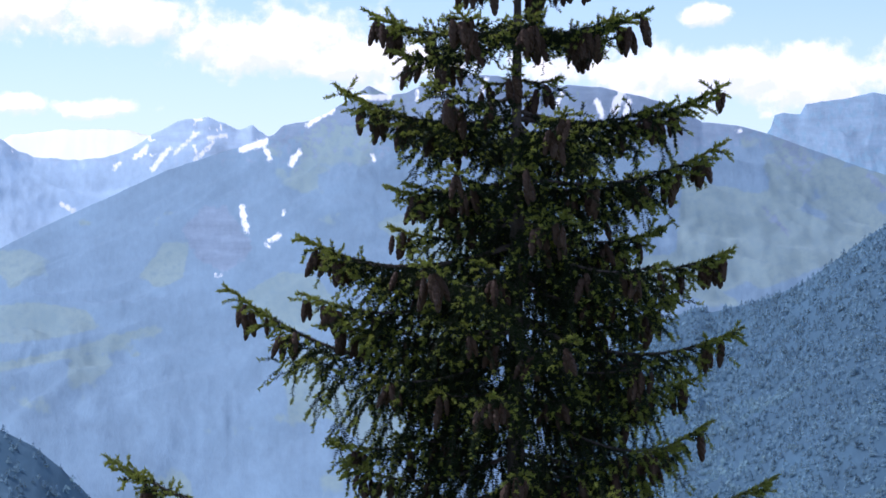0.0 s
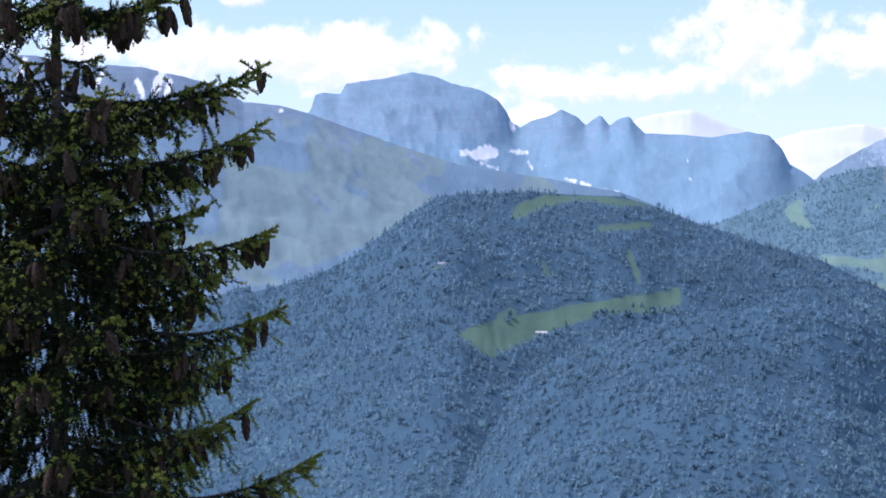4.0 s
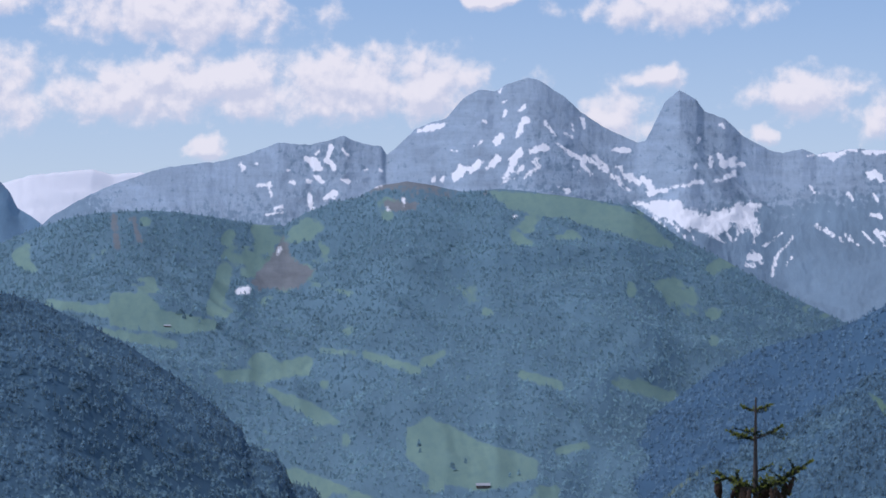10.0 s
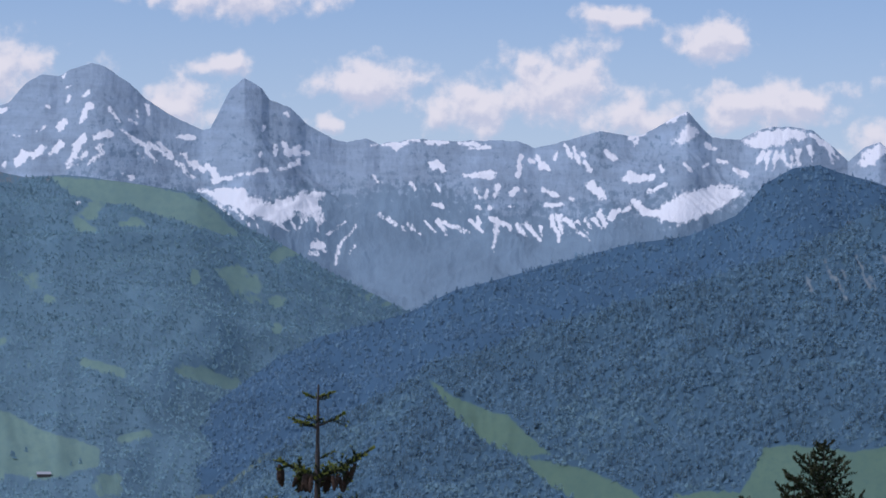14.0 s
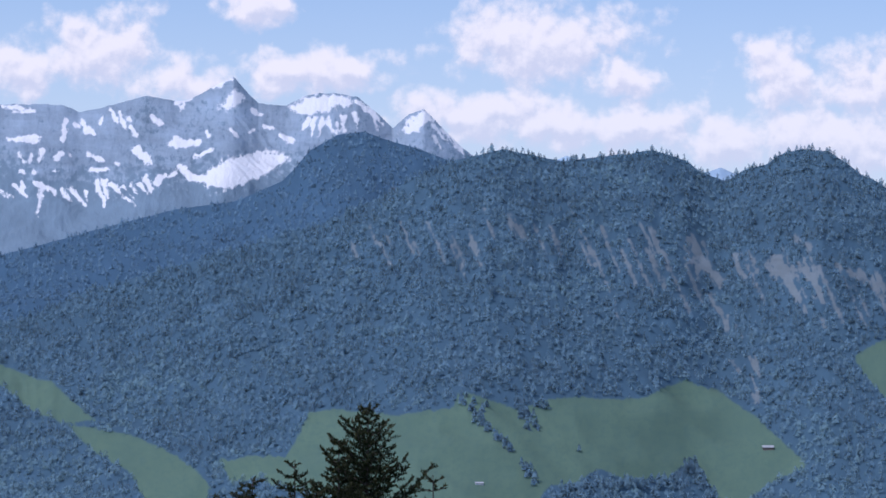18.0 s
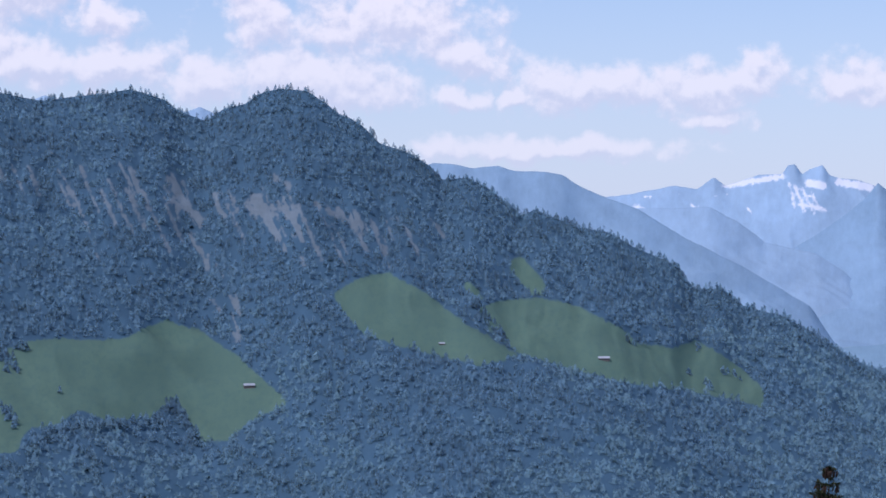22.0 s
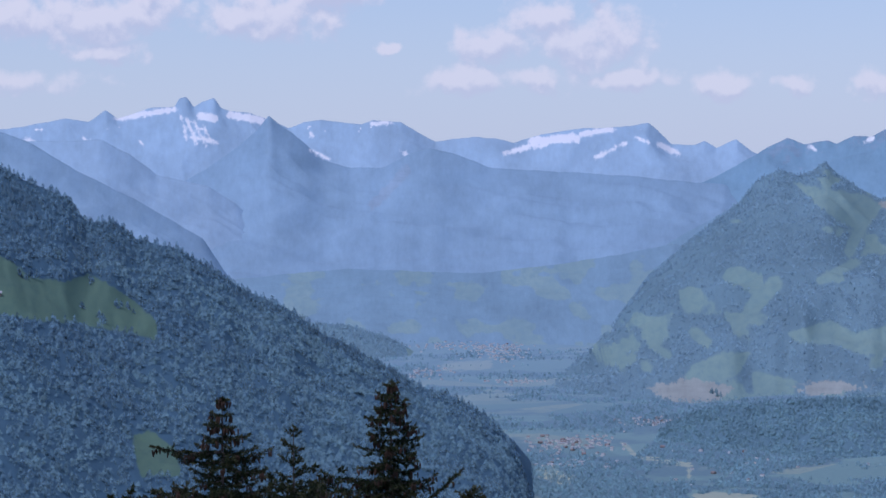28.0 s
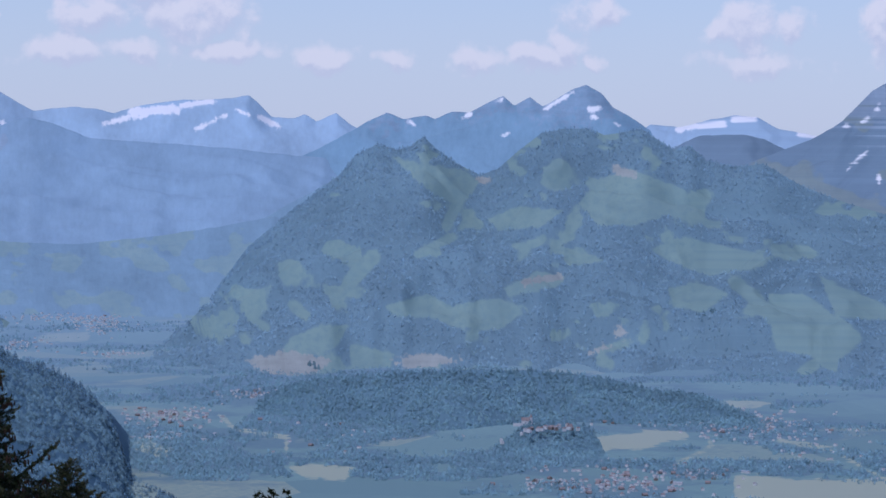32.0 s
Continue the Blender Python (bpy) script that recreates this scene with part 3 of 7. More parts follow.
RIDGE = [(28.22, -4.34), (29.6, -3.42), (30.52, -2.73), (31.91, -1.92), (33.42, -1.1), (34, -0.69), (35.16, -0.4), (36.32, 0.13), (36.34, 0.11), (37.96, 0.59), (39.58, 1.07), (40.97, 1.49), (42.13, 2.02), (42.82, 2.43), (43.63, 2.79), (44.09, 2.91), (44.72, 3.05), (45.36, 2.91), (45.94, 2.8), (46.74, 2.9), (46.25, 2.85), (46.83, 2.92), (47.29, 2.96), (47.74, 3.05), (48.11, 2.94), (48.46, 2.82), (48.75, 2.59), (49.27, 2.41), (49.62, 2.64), (50.08, 2.75), (50.43, 2.98), (50.78, 3.07), (51.36, 3.01), (51.76, 2.74), (52.05, 2.51)]
RIDGE += [(52.22, 2.47), (52.45, 2.33), (52.85, 1.93), (53.42, 1.75), (53.88, 1.46), (54.11, 1.19), (54.57, 1.23), (55.02, 1.05), (55.47, 0.7), (54.65, 1.21), (55.11, 0.98), (55.46, 0.69), (55.75, 0.45), (56.02, 0.57), (56.39, 0.42), (56.85, 0.22), (57.55, 0.1), (58.01, -0.19), (58.83, -0.54), (59.29, -1.06), (59.87, -1.06), (60.27, -1.41), (61.14, -1.64), (61.83, -2.05), (62.53, -2.51), (63.33, -2.85), (64.13, -3.43), (64.41, -3.53), (65.22, -4), (66.03, -4.47), (66.73, -4.7), (67.54, -5.16), (68, -5.74), (68.17, -6.22), (68.45, -7)]
BACKLINE = [(45.32, 2.59), (45.78, 2.83), (46.01, 2.92), (46.48, 2.65), (48.57, 2.47), (49.15, 2.7), (49.73, 2.41)]
RANGE_A = [(53.26, 1.33), (53.95, 1.54), (54.42, 1.5), (54.76, 1.42), (55.25, 1.49), (55.58, 1.38), (56.27, 1.35), (56.62, 1.27), (56.97, 1.03), (57.55, 0.8), (58.13, 0.57), (59.1, -0.01), (60.25, -0.6), (61.64, -1.42)]
RANGE_B = [(56.57, 0.35), (57.38, 0.81), (58.07, 0.9), (58.88, 1.06), (59.34, 0.97), (59.69, 1.23), (59.92, 1.05), (60.61, 1.26), (61.08, 1.28), (61.19, 1.46), (61.33, 1.48), (61.48, 1.27), (61.66, 1.39), (61.89, 1.46), (62.03, 1.25), (62.24, 1.19), (62.59, 1.15), (63.05, 0.99), (63.4, 0.83), (63.75, 0.95)]
RANGE_B += [(64.09, 1), (64.91, 0.9), (65.14, 0.99), (65.72, 0.93), (66.18, 0.66), (66.41, 0.54), (67.22, 0.63), (67.69, 0.6), (68.03, 0.51), (68.61, 0.68), (69.41, 0.79), (70.22, 0.81), (70.79, 0.89), (70.96, 0.77), (71.25, 0.45), (71.71, 0.43), (71.94, 0.51), (72.18, 0.37), (72.58, 0.55), (72.9, 0.3), (73.8, -0.14)]
RANGE_C = [(60.71, -0.6), (61.65, -0.03), (62.35, 0.43), (62.76, 0.78), (63.01, 1.08), (63.22, 0.91), (63.51, 0.72), (64.09, 0.19), (64.67, 0.01), (65.37, 0.01), (65.83, 0.27), (66.3, 0.4), (66.87, 0.26), (67.57, -0.01), (68.72, -0.08), (70.44, -0.2), (72.36, -0.39), (73.28, -0.91)]
RANGE_D = [(57.03, 0.58), (57.72, 0.58), (58.87, 0.59), (59.57, 0.62), (60.14, 0.33), (60.72, -0.11), (61.76, -0.35), (62.34, -0.73), (63.15, -1.55), (63.84, -2.25)]
TRIDENT = [(71.26, -0.62), (72.18, -0.21), (72.93, 0.2), (73.22, 0.38), (73.62, 0.56), (73.97, 0.42), (74.44, 0.51), (74.61, 0.43), (74.96, 0.6), (75.31, 0.57), (75.65, 0.75), (76, 0.92), (76.24, 0.72), (76.55, 0.9), (76.82, 0.7), (77.1, 0.87), (77.39, 1.05), (77.71, 1.17), (78.03, 0.99), (78.26, 0.71), (78.55, 0.54), (78.84, 0.36), (79.37, 0.02), (80.3, -0.55)]
HUMPS = [(68.39, -4.8), (69.19, -3.99), (70, -3.29), (70.8, -2.25), (71.49, -1.66), (72.18, -1.08), (72.65, -0.73), (72.99, -0.32), (73.43, -0.08), (73.8, -0.2), (74.09, -0.14), (74.38, 0.08), (74.62, -0.15), (75.08, -0.48), (75.55, -0.7), (75.9, -0.59), (76.36, -0.18), (76.82, 0.18), (77.28, 0.26), (77.75, 0.26), (78.1, 0.13), (78.44, 0.19), (78.85, 0.27), (79.14, 0.08), (79.49, -0.15), (79.83, -0.07), (80.18, -0.38), (80.76, -0.49), (81.33, -0.43), (82.14, -0.88), (83.05, -1.22), (83.83, -1.44), (84.76, -1.77)]
FAR_EAST = [(78.44, -0.1), (79.02, 0.37), (79.6, 0.31), (80.29, 0.47), (80.74, 0.55), (81.2, 0.52), (81.66, 0.27), (82.12, 0.21), (82.35, 0.16), (83.04, -0.07)]
FOOT_EAST = [(79.14, -0.33), (79.71, 0), (80.06, 0.14), (80.86, 0.17), (81.32, 0.09), (81.78, -0.13), (82.47, -0.53)]
EAST_PEAK = [(80.53, -0.66), (80.99, -0.43), (81.78, -0.13), (82.47, 0.16), (82.92, 0.45), (83.25, 0.8), (83.53, 1.08), (83.79, 1.22), (84.37, 1.66), (85.05, 1.55), (85.96, 0.98)]
TERRACE = [(69.55, -6.76), (70.35, -5.95), (71.28, -5.2), (72.21, -4.93), (73.14, -4.87), (74.07, -4.78), (75.47, -4.71), (76.75, -4.7), (78.03, -4.84), (79.08, -5.08), (80.12, -5.2), (81.16, -5.56), (81.98, -6.29)]
CASTLE = [(75.48, -6.86), (75.95, -6.3), (76.53, -5.83), (77.34, -5.74), (77.86, -5.87), (78.16, -6.36), (78.51, -6.82)]

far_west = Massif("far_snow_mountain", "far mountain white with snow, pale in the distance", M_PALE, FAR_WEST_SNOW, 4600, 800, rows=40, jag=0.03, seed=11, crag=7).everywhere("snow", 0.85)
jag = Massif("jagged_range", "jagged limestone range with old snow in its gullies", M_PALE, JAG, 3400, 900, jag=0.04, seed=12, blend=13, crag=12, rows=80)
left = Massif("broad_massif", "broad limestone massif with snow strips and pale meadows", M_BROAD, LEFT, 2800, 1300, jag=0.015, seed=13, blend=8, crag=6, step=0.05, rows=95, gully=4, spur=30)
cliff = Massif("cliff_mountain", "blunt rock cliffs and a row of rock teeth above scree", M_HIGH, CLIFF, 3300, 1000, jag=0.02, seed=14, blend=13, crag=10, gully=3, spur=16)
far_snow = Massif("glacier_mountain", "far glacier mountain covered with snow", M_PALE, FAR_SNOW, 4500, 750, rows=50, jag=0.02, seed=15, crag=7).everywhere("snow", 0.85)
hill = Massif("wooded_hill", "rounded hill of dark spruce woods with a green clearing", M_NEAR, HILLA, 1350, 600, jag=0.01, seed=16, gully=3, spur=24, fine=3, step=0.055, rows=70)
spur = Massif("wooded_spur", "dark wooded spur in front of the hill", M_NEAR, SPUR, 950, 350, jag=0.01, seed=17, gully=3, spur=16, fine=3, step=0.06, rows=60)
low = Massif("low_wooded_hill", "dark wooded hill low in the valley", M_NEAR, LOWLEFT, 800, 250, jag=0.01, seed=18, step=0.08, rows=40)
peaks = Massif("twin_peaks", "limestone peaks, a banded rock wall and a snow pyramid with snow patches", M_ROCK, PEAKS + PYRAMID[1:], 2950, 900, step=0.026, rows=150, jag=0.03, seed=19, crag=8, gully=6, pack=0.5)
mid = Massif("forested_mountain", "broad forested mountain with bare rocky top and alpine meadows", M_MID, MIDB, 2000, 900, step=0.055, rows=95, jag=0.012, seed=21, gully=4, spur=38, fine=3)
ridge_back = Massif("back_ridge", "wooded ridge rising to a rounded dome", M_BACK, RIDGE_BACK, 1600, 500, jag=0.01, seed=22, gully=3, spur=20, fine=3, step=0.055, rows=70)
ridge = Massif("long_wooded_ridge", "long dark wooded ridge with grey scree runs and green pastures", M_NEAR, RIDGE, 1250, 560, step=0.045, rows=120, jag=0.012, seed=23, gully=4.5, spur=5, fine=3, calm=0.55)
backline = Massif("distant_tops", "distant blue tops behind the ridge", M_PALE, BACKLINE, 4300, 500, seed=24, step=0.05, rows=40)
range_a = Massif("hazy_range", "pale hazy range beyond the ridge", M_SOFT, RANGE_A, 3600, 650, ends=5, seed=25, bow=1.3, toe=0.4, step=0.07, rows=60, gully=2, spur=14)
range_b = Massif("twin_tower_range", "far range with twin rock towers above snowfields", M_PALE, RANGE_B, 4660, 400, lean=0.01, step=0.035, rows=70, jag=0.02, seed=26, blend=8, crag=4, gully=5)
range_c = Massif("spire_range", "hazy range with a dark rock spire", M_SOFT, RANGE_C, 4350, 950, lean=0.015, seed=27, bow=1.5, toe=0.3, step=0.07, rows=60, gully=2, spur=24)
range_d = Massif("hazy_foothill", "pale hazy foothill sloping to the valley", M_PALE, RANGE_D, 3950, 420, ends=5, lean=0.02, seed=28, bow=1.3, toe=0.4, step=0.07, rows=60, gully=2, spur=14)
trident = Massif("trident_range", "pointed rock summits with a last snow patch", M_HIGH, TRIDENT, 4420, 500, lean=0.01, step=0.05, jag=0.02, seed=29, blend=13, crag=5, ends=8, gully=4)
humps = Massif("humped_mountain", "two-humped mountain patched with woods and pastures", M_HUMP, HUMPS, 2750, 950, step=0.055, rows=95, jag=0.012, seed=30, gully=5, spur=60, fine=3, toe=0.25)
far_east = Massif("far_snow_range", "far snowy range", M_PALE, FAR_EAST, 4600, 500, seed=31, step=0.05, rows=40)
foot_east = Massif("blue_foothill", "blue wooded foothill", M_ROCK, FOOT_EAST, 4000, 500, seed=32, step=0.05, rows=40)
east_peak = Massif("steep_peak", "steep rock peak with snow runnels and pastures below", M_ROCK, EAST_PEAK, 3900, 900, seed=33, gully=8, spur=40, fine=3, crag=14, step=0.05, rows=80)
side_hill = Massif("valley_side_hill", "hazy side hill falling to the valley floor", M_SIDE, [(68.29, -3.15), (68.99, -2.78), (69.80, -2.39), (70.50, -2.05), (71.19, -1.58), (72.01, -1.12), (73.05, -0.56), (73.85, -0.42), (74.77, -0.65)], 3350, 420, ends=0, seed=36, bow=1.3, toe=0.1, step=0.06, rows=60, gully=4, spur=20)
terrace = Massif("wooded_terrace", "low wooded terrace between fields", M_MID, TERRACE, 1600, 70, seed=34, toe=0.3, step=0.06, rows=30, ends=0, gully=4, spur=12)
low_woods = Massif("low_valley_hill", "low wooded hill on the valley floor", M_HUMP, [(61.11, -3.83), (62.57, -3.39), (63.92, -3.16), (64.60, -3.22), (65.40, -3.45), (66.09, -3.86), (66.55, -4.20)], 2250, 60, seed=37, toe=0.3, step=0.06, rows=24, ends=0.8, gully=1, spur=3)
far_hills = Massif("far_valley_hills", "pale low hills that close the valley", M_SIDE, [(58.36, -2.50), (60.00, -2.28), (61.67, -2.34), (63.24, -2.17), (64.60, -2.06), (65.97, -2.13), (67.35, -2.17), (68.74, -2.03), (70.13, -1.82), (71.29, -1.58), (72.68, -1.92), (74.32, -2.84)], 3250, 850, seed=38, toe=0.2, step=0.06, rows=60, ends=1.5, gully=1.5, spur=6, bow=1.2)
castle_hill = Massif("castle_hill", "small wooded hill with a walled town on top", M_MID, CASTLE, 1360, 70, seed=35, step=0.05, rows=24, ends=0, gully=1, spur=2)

# Turf, scree and old snow where they lie.
hill.area("turf", [(9.64, -0.81), (10.49, -0.56), (11.88, -0.31), (13.40, -0.07), (14.27, 0.10), (14.24, -0.31), (13.74, -0.42), (12.58, -0.49), (11.64, -0.80), (10.95, -1.08), (10.36, -1.37), (10.02, -1.13)])
hill.area("turf", [(10.74, 1.53), (10.98, 1.87), (11.44, 2.01), (12.60, 1.95), (13.42, 1.87), (13.76, 1.73), (13.07, 1.73), (12.49, 1.85), (11.90, 1.83), (11.32, 1.67), (10.97, 1.50)])
hill.streak("turf", 9.17, 0.52, 9.63, 0.57, 0.046)
hill.streak("turf", 12.60, 1.30, 13.64, 1.36, 0.070)
hill.streak("turf", 13.20, 0.81, 13.40, 0.22, 0.058)
hill.streak("turf", 11.43, 0.59, 11.54, 0.36, 0.046)
hill.streak("turf", 10.55, -0.50, 10.78, -0.39, 0.093)
mid.area("turf", [(18.41, 0.88), (19.10, 0.88), (19.45, 0.53), (20.26, 0.36), (20.64, 0.25), (20.50, 0.08), (19.80, 0.07), (19.11, 0.09), (18.41, 0.18), (18.27, 0.53)])
mid.area("turf", [(20.39, -0.71), (21.43, -0.67), (22.36, -0.38), (22.59, -0.49), (22.48, -0.78), (21.43, -0.96), (20.74, -0.91)])
mid.area("turf", [(21.32, -0.96), (22.13, -1.19), (22.83, -1.53), (23.18, -1.82), (22.60, -1.83), (22.25, -1.54)])
mid.area("turf", [(24.46, -1.87), (24.92, -1.64), (25.38, -1.81), (25.96, -2.15), (26.65, -2.32), (27.17, -2.49), (27.12, -2.89), (26.08, -3.13), (25.15, -3.02), (24.46, -2.45)])
mid.area("turf", [(26.06, 3.01), (27.79, 2.95), (28.83, 2.72), (29.52, 2.32), (29.98, 1.86), (29.29, 1.97), (27.80, 2.43), (26.64, 2.60)])
mid.area("turf", [(22.14, -2.64), (22.61, -2.92), (23.07, -3.21), (22.26, -3.21)])
mid.streak("turf", 23.64, -0.37, 24.68, -0.69, 0.093)
mid.streak("turf", 26.82, -0.76, 27.57, -0.95, 0.093)
mid.streak("turf", 29.18, -0.91, 29.98, -1.25, 0.105)
mid.streak("turf", 27.58, -2.33, 28.15, -2.19, 0.081)
mid.streak("turf", 17.14, 0.64, 18.24, 0.50, 0.093)
mid.streak("turf", 18.18, 0.06, 19.69, -0.18, 0.093)
mid.streak("turf", 20.50, 0.54, 20.72, 1.35, 0.163)
mid.streak("turf", 22.71, -0.28, 23.40, -0.35, 0.058)
mid.streak("turf", 22.20, -2.79, 23.70, -3.36, 0.105)
mid.streak("turf", 28.79, -0.90, 29.83, -1.19, 0.116)
mid.area("stone", [(21.30, 1.18), (21.74, 1.77), (21.90, 2.08), (22.12, 1.60), (22.58, 1.37), (22.24, 1.01), (21.42, 0.95), (21.19, 1.10)])
mid.streak("stone", 23.68, 3.06, 24.32, 3.19, 0.081)
mid.streak("stone", 24.43, 3.19, 25.01, 3.10, 0.093)
mid.streak("stone", 24.09, 2.71, 24.55, 2.71, 0.105)
mid.streak("stone", 18.45, 2.44, 18.52, 1.80, 0.058)
mid.streak("stone", 18.86, 2.39, 18.98, 1.92, 0.046)
mid.streak("snow", 21.00, 0.91, 21.19, 0.96, 0.070)
mid.streak("snow", 21.80, 1.71, 21.86, 1.80, 0.035)
mid.streak("snow", 24.37, 2.82, 24.41, 2.75, 0.035)
mid.streak("snow", 23.71, 3.07, 23.88, 3.14, 0.035)
mid.streak("snow", 24.02, 2.65, 24.09, 2.60, 0.023)
mid.streak("snow", 26.66, 2.50, 26.69, 2.50, 0.023)
ridge_back.area("turf", [(27.99, -3.82), (28.56, -3.42), (29.49, -3.42), (30.52, -2.62), (30.81, -2.50), (30.18, -3.19), (29.49, -3.65), (29.02, -3.83)])
ridge_back.streak("stone", 44.04, 2.57, 44.29, 2.48, 0.093)
ridge_back.streak("stone", 42.46, 2.19, 42.62, 1.96, 0.070)
ridge.area("turf", [(35.79, -2.62), (37.07, -2.84), (38.00, -3.24), (38.70, -3.81), (38.59, -4.27), (37.43, -4.28), (37.07, -3.59), (36.26, -3.14)])
ridge.area("turf", [(33.87, -1.02), (34.39, -1.42), (35.43, -1.76), (36.37, -2.56), (35.68, -2.62), (34.86, -2.22), (34.28, -1.65)])
ridge.area("turf", [(40.74, -2.38), (41.49, -2.32), (42.53, -2.44), (43.68, -2.28), (43.80, -1.91), (44.38, -2.05), (45.07, -2.34), (45.66, -2.05), (46.47, -2.05), (47.51, -2.06), (48.44, -1.65), (49.14, -1.88), (49.72, -2.29), (50.41, -2.87), (50.93, -3.39), (50.18, -3.73), (49.71, -4.14), (49.13, -4.16), (48.56, -3.33), (48.09, -3.68), (47.16, -3.68), (46.70, -3.50), (46.23, -3.79), (45.65, -3.85), (45.42, -4.36), (42.06, -4.34), (39.88, -3.86), (40.45, -3.06)])
ridge.area("turf", [(37.38, -3.15), (37.72, -3.15), (38.40, -3.50), (38.74, -3.96), (38.62, -4.31), (37.38, -4.29)])
ridge.area("turf", [(38.91, -3.34), (39.76, -3.29), (40.40, -3.29), (40.45, -3.64), (39.19, -3.85)])
ridge.area("turf", [(51.86, -1.16), (52.44, -0.81), (52.96, -0.70), (53.71, -1.11), (54.64, -1.81), (55.34, -2.22), (55.68, -2.45), (54.87, -2.62), (54.17, -2.50), (53.48, -2.27), (52.55, -2.03), (52.09, -1.57)])
ridge.area("turf", [(54.87, -1.46), (55.22, -1.29), (56.15, -1.23), (56.97, -1.41), (57.78, -1.87), (58.13, -2.16), (58.82, -2.28), (59.29, -2.11), (59.98, -2.51), (60.68, -3.09), (60.68, -3.50), (59.98, -3.32), (58.82, -3.09), (57.78, -2.98), (57.31, -2.86), (56.50, -2.63), (55.68, -2.39), (55.10, -1.93)])
ridge.area("turf", [(60.15, -5.46), (60.50, -5.29), (61.02, -5.70), (61.14, -6.28), (60.32, -6.27)])
ridge.streak("turf", 55.69, -0.59, 56.04, -1.00, 0.186)
ridge.streak("turf", 54.64, -1.00, 54.87, -1.23, 0.081)
ridge.streak("stone", 47.54, 1.44, 48.00, 0.98, 0.151)
ridge.streak("stone", 48.58, 1.21, 49.16, 0.28, 0.128)
ridge.streak("stone", 49.16, 0.28, 49.61, -0.77, 0.046)
ridge.streak("stone", 48.35, 0.86, 48.70, 0.63, 0.105)
ridge.streak("stone", 49.39, 1.09, 49.68, 0.68, 0.105)
ridge.streak("stone", 50.32, 0.68, 50.78, 0.15, 0.232)
ridge.streak("stone", 50.90, 0.73, 51.11, 0.03, 0.186)
ridge.streak("stone", 52.06, 0.61, 52.55, 0.14, 0.163)
ridge.streak("stone", 53.11, 0.37, 53.68, -0.27, 0.128)
ridge.streak("stone", 51.48, 0.73, 52.18, 0.37, 0.058)
ridge.streak("stone", 50.67, 1.26, 51.02, 1.02, 0.058)
ridge.streak("stone", 49.84, -1.24, 49.92, -2.05, 0.093)
ridge.streak("stone", 51.24, -0.43, 51.18, -0.78, 0.058)
ridge.streak("stone", 46.05, 1.91, 46.73, 0.52, 0.046)
ridge.streak("stone", 46.73, 0.52, 47.18, -0.64, 0.035)
ridge.streak("stone", 44.33, 1.80, 44.55, 1.46, 0.058)
ridge.streak("stone", 44.78, 1.69, 45.13, 1.22, 0.058)
ridge.streak("stone", 53.86, 0.36, 54.15, 0.01, 0.058)
ridge.streak("stone", 48.92, 0.05, 49.38, -0.65, 0.058)
ridge.streak("stone", 50.90, 0.03, 50.95, -0.20, 0.105)
ridge.streak("stone", 52.87, 0.02, 52.99, -0.56, 0.046)
ridge.streak("stone", 49.38, -1.29, 49.55, -1.47, 0.046)
peaks.wedge("snow", 21.01, 3.52, 0.046, 21.09, 3.40, 0.035)
peaks.wedge("snow", 22.38, 3.67, 0.058, 22.61, 3.46, 0.092)
peaks.wedge("snow", 22.53, 3.60, 0.092, 22.57, 3.53, 0.104)
peaks.wedge("snow", 22.63, 3.82, 0.035, 22.58, 3.73, 0.023)
peaks.wedge("snow", 22.87, 3.90, 0.058, 22.81, 3.61, 0.046)
peaks.wedge("snow", 22.81, 3.61, 0.058, 22.95, 3.46, 0.035)
peaks.wedge("snow", 23.14, 3.86, 0.023, 23.19, 3.74, 0.046)
peaks.wedge("snow", 22.55, 3.30, 0.035, 22.69, 3.19, 0.058)
peaks.wedge("snow", 22.38, 3.21, 0.035, 22.44, 3.18, 0.035)
peaks.wedge("snow", 22.07, 3.18, 0.035, 22.13, 3.16, 0.035)
peaks.wedge("snow", 21.41, 3.09, 0.035, 21.61, 3.11, 0.046)
peaks.wedge("snow", 21.61, 3.11, 0.046, 21.68, 2.86, 0.023)
peaks.wedge("snow", 22.44, 2.92, 0.046, 22.48, 2.65, 0.058)
peaks.wedge("snow", 22.78, 2.84, 0.046, 22.96, 2.96, 0.069)
peaks.wedge("snow", 22.92, 2.84, 0.035, 22.96, 2.86, 0.035)
peaks.wedge("snow", 21.75, 2.63, 0.035, 21.84, 2.65, 0.035)
peaks.wedge("snow", 21.52, 2.49, 0.017, 21.87, 2.54, 0.017)
peaks.wedge("snow", 21.32, 3.52, 0.023, 21.34, 3.51, 0.023)
peaks.wedge("snow", 21.98, 3.43, 0.017, 22.04, 3.42, 0.017)
peaks.wedge("snow", 23.12, 3.21, 0.023, 23.24, 3.19, 0.035)
peaks.wedge("snow", 23.58, 3.44, 0.023, 23.63, 3.43, 0.023)
peaks.wedge("snow", 23.87, 3.45, 0.023, 23.93, 3.42, 0.023)
peaks.wedge("snow", 24.67, 4.26, 0.035, 24.90, 4.29, 0.069)
peaks.wedge("snow", 24.90, 4.29, 0.069, 25.22, 4.38, 0.023)
peaks.wedge("snow", 26.35, 5.04, 0.023, 26.40, 5.10, 0.023)
peaks.wedge("snow", 26.44, 4.84, 0.035, 26.49, 4.89, 0.023)
peaks.wedge("snow", 26.40, 4.52, 0.023, 26.49, 4.67, 0.035)
peaks.wedge("snow", 26.01, 4.44, 0.035, 26.07, 4.43, 0.035)
peaks.wedge("snow", 26.76, 4.67, 0.023, 26.88, 4.77, 0.023)
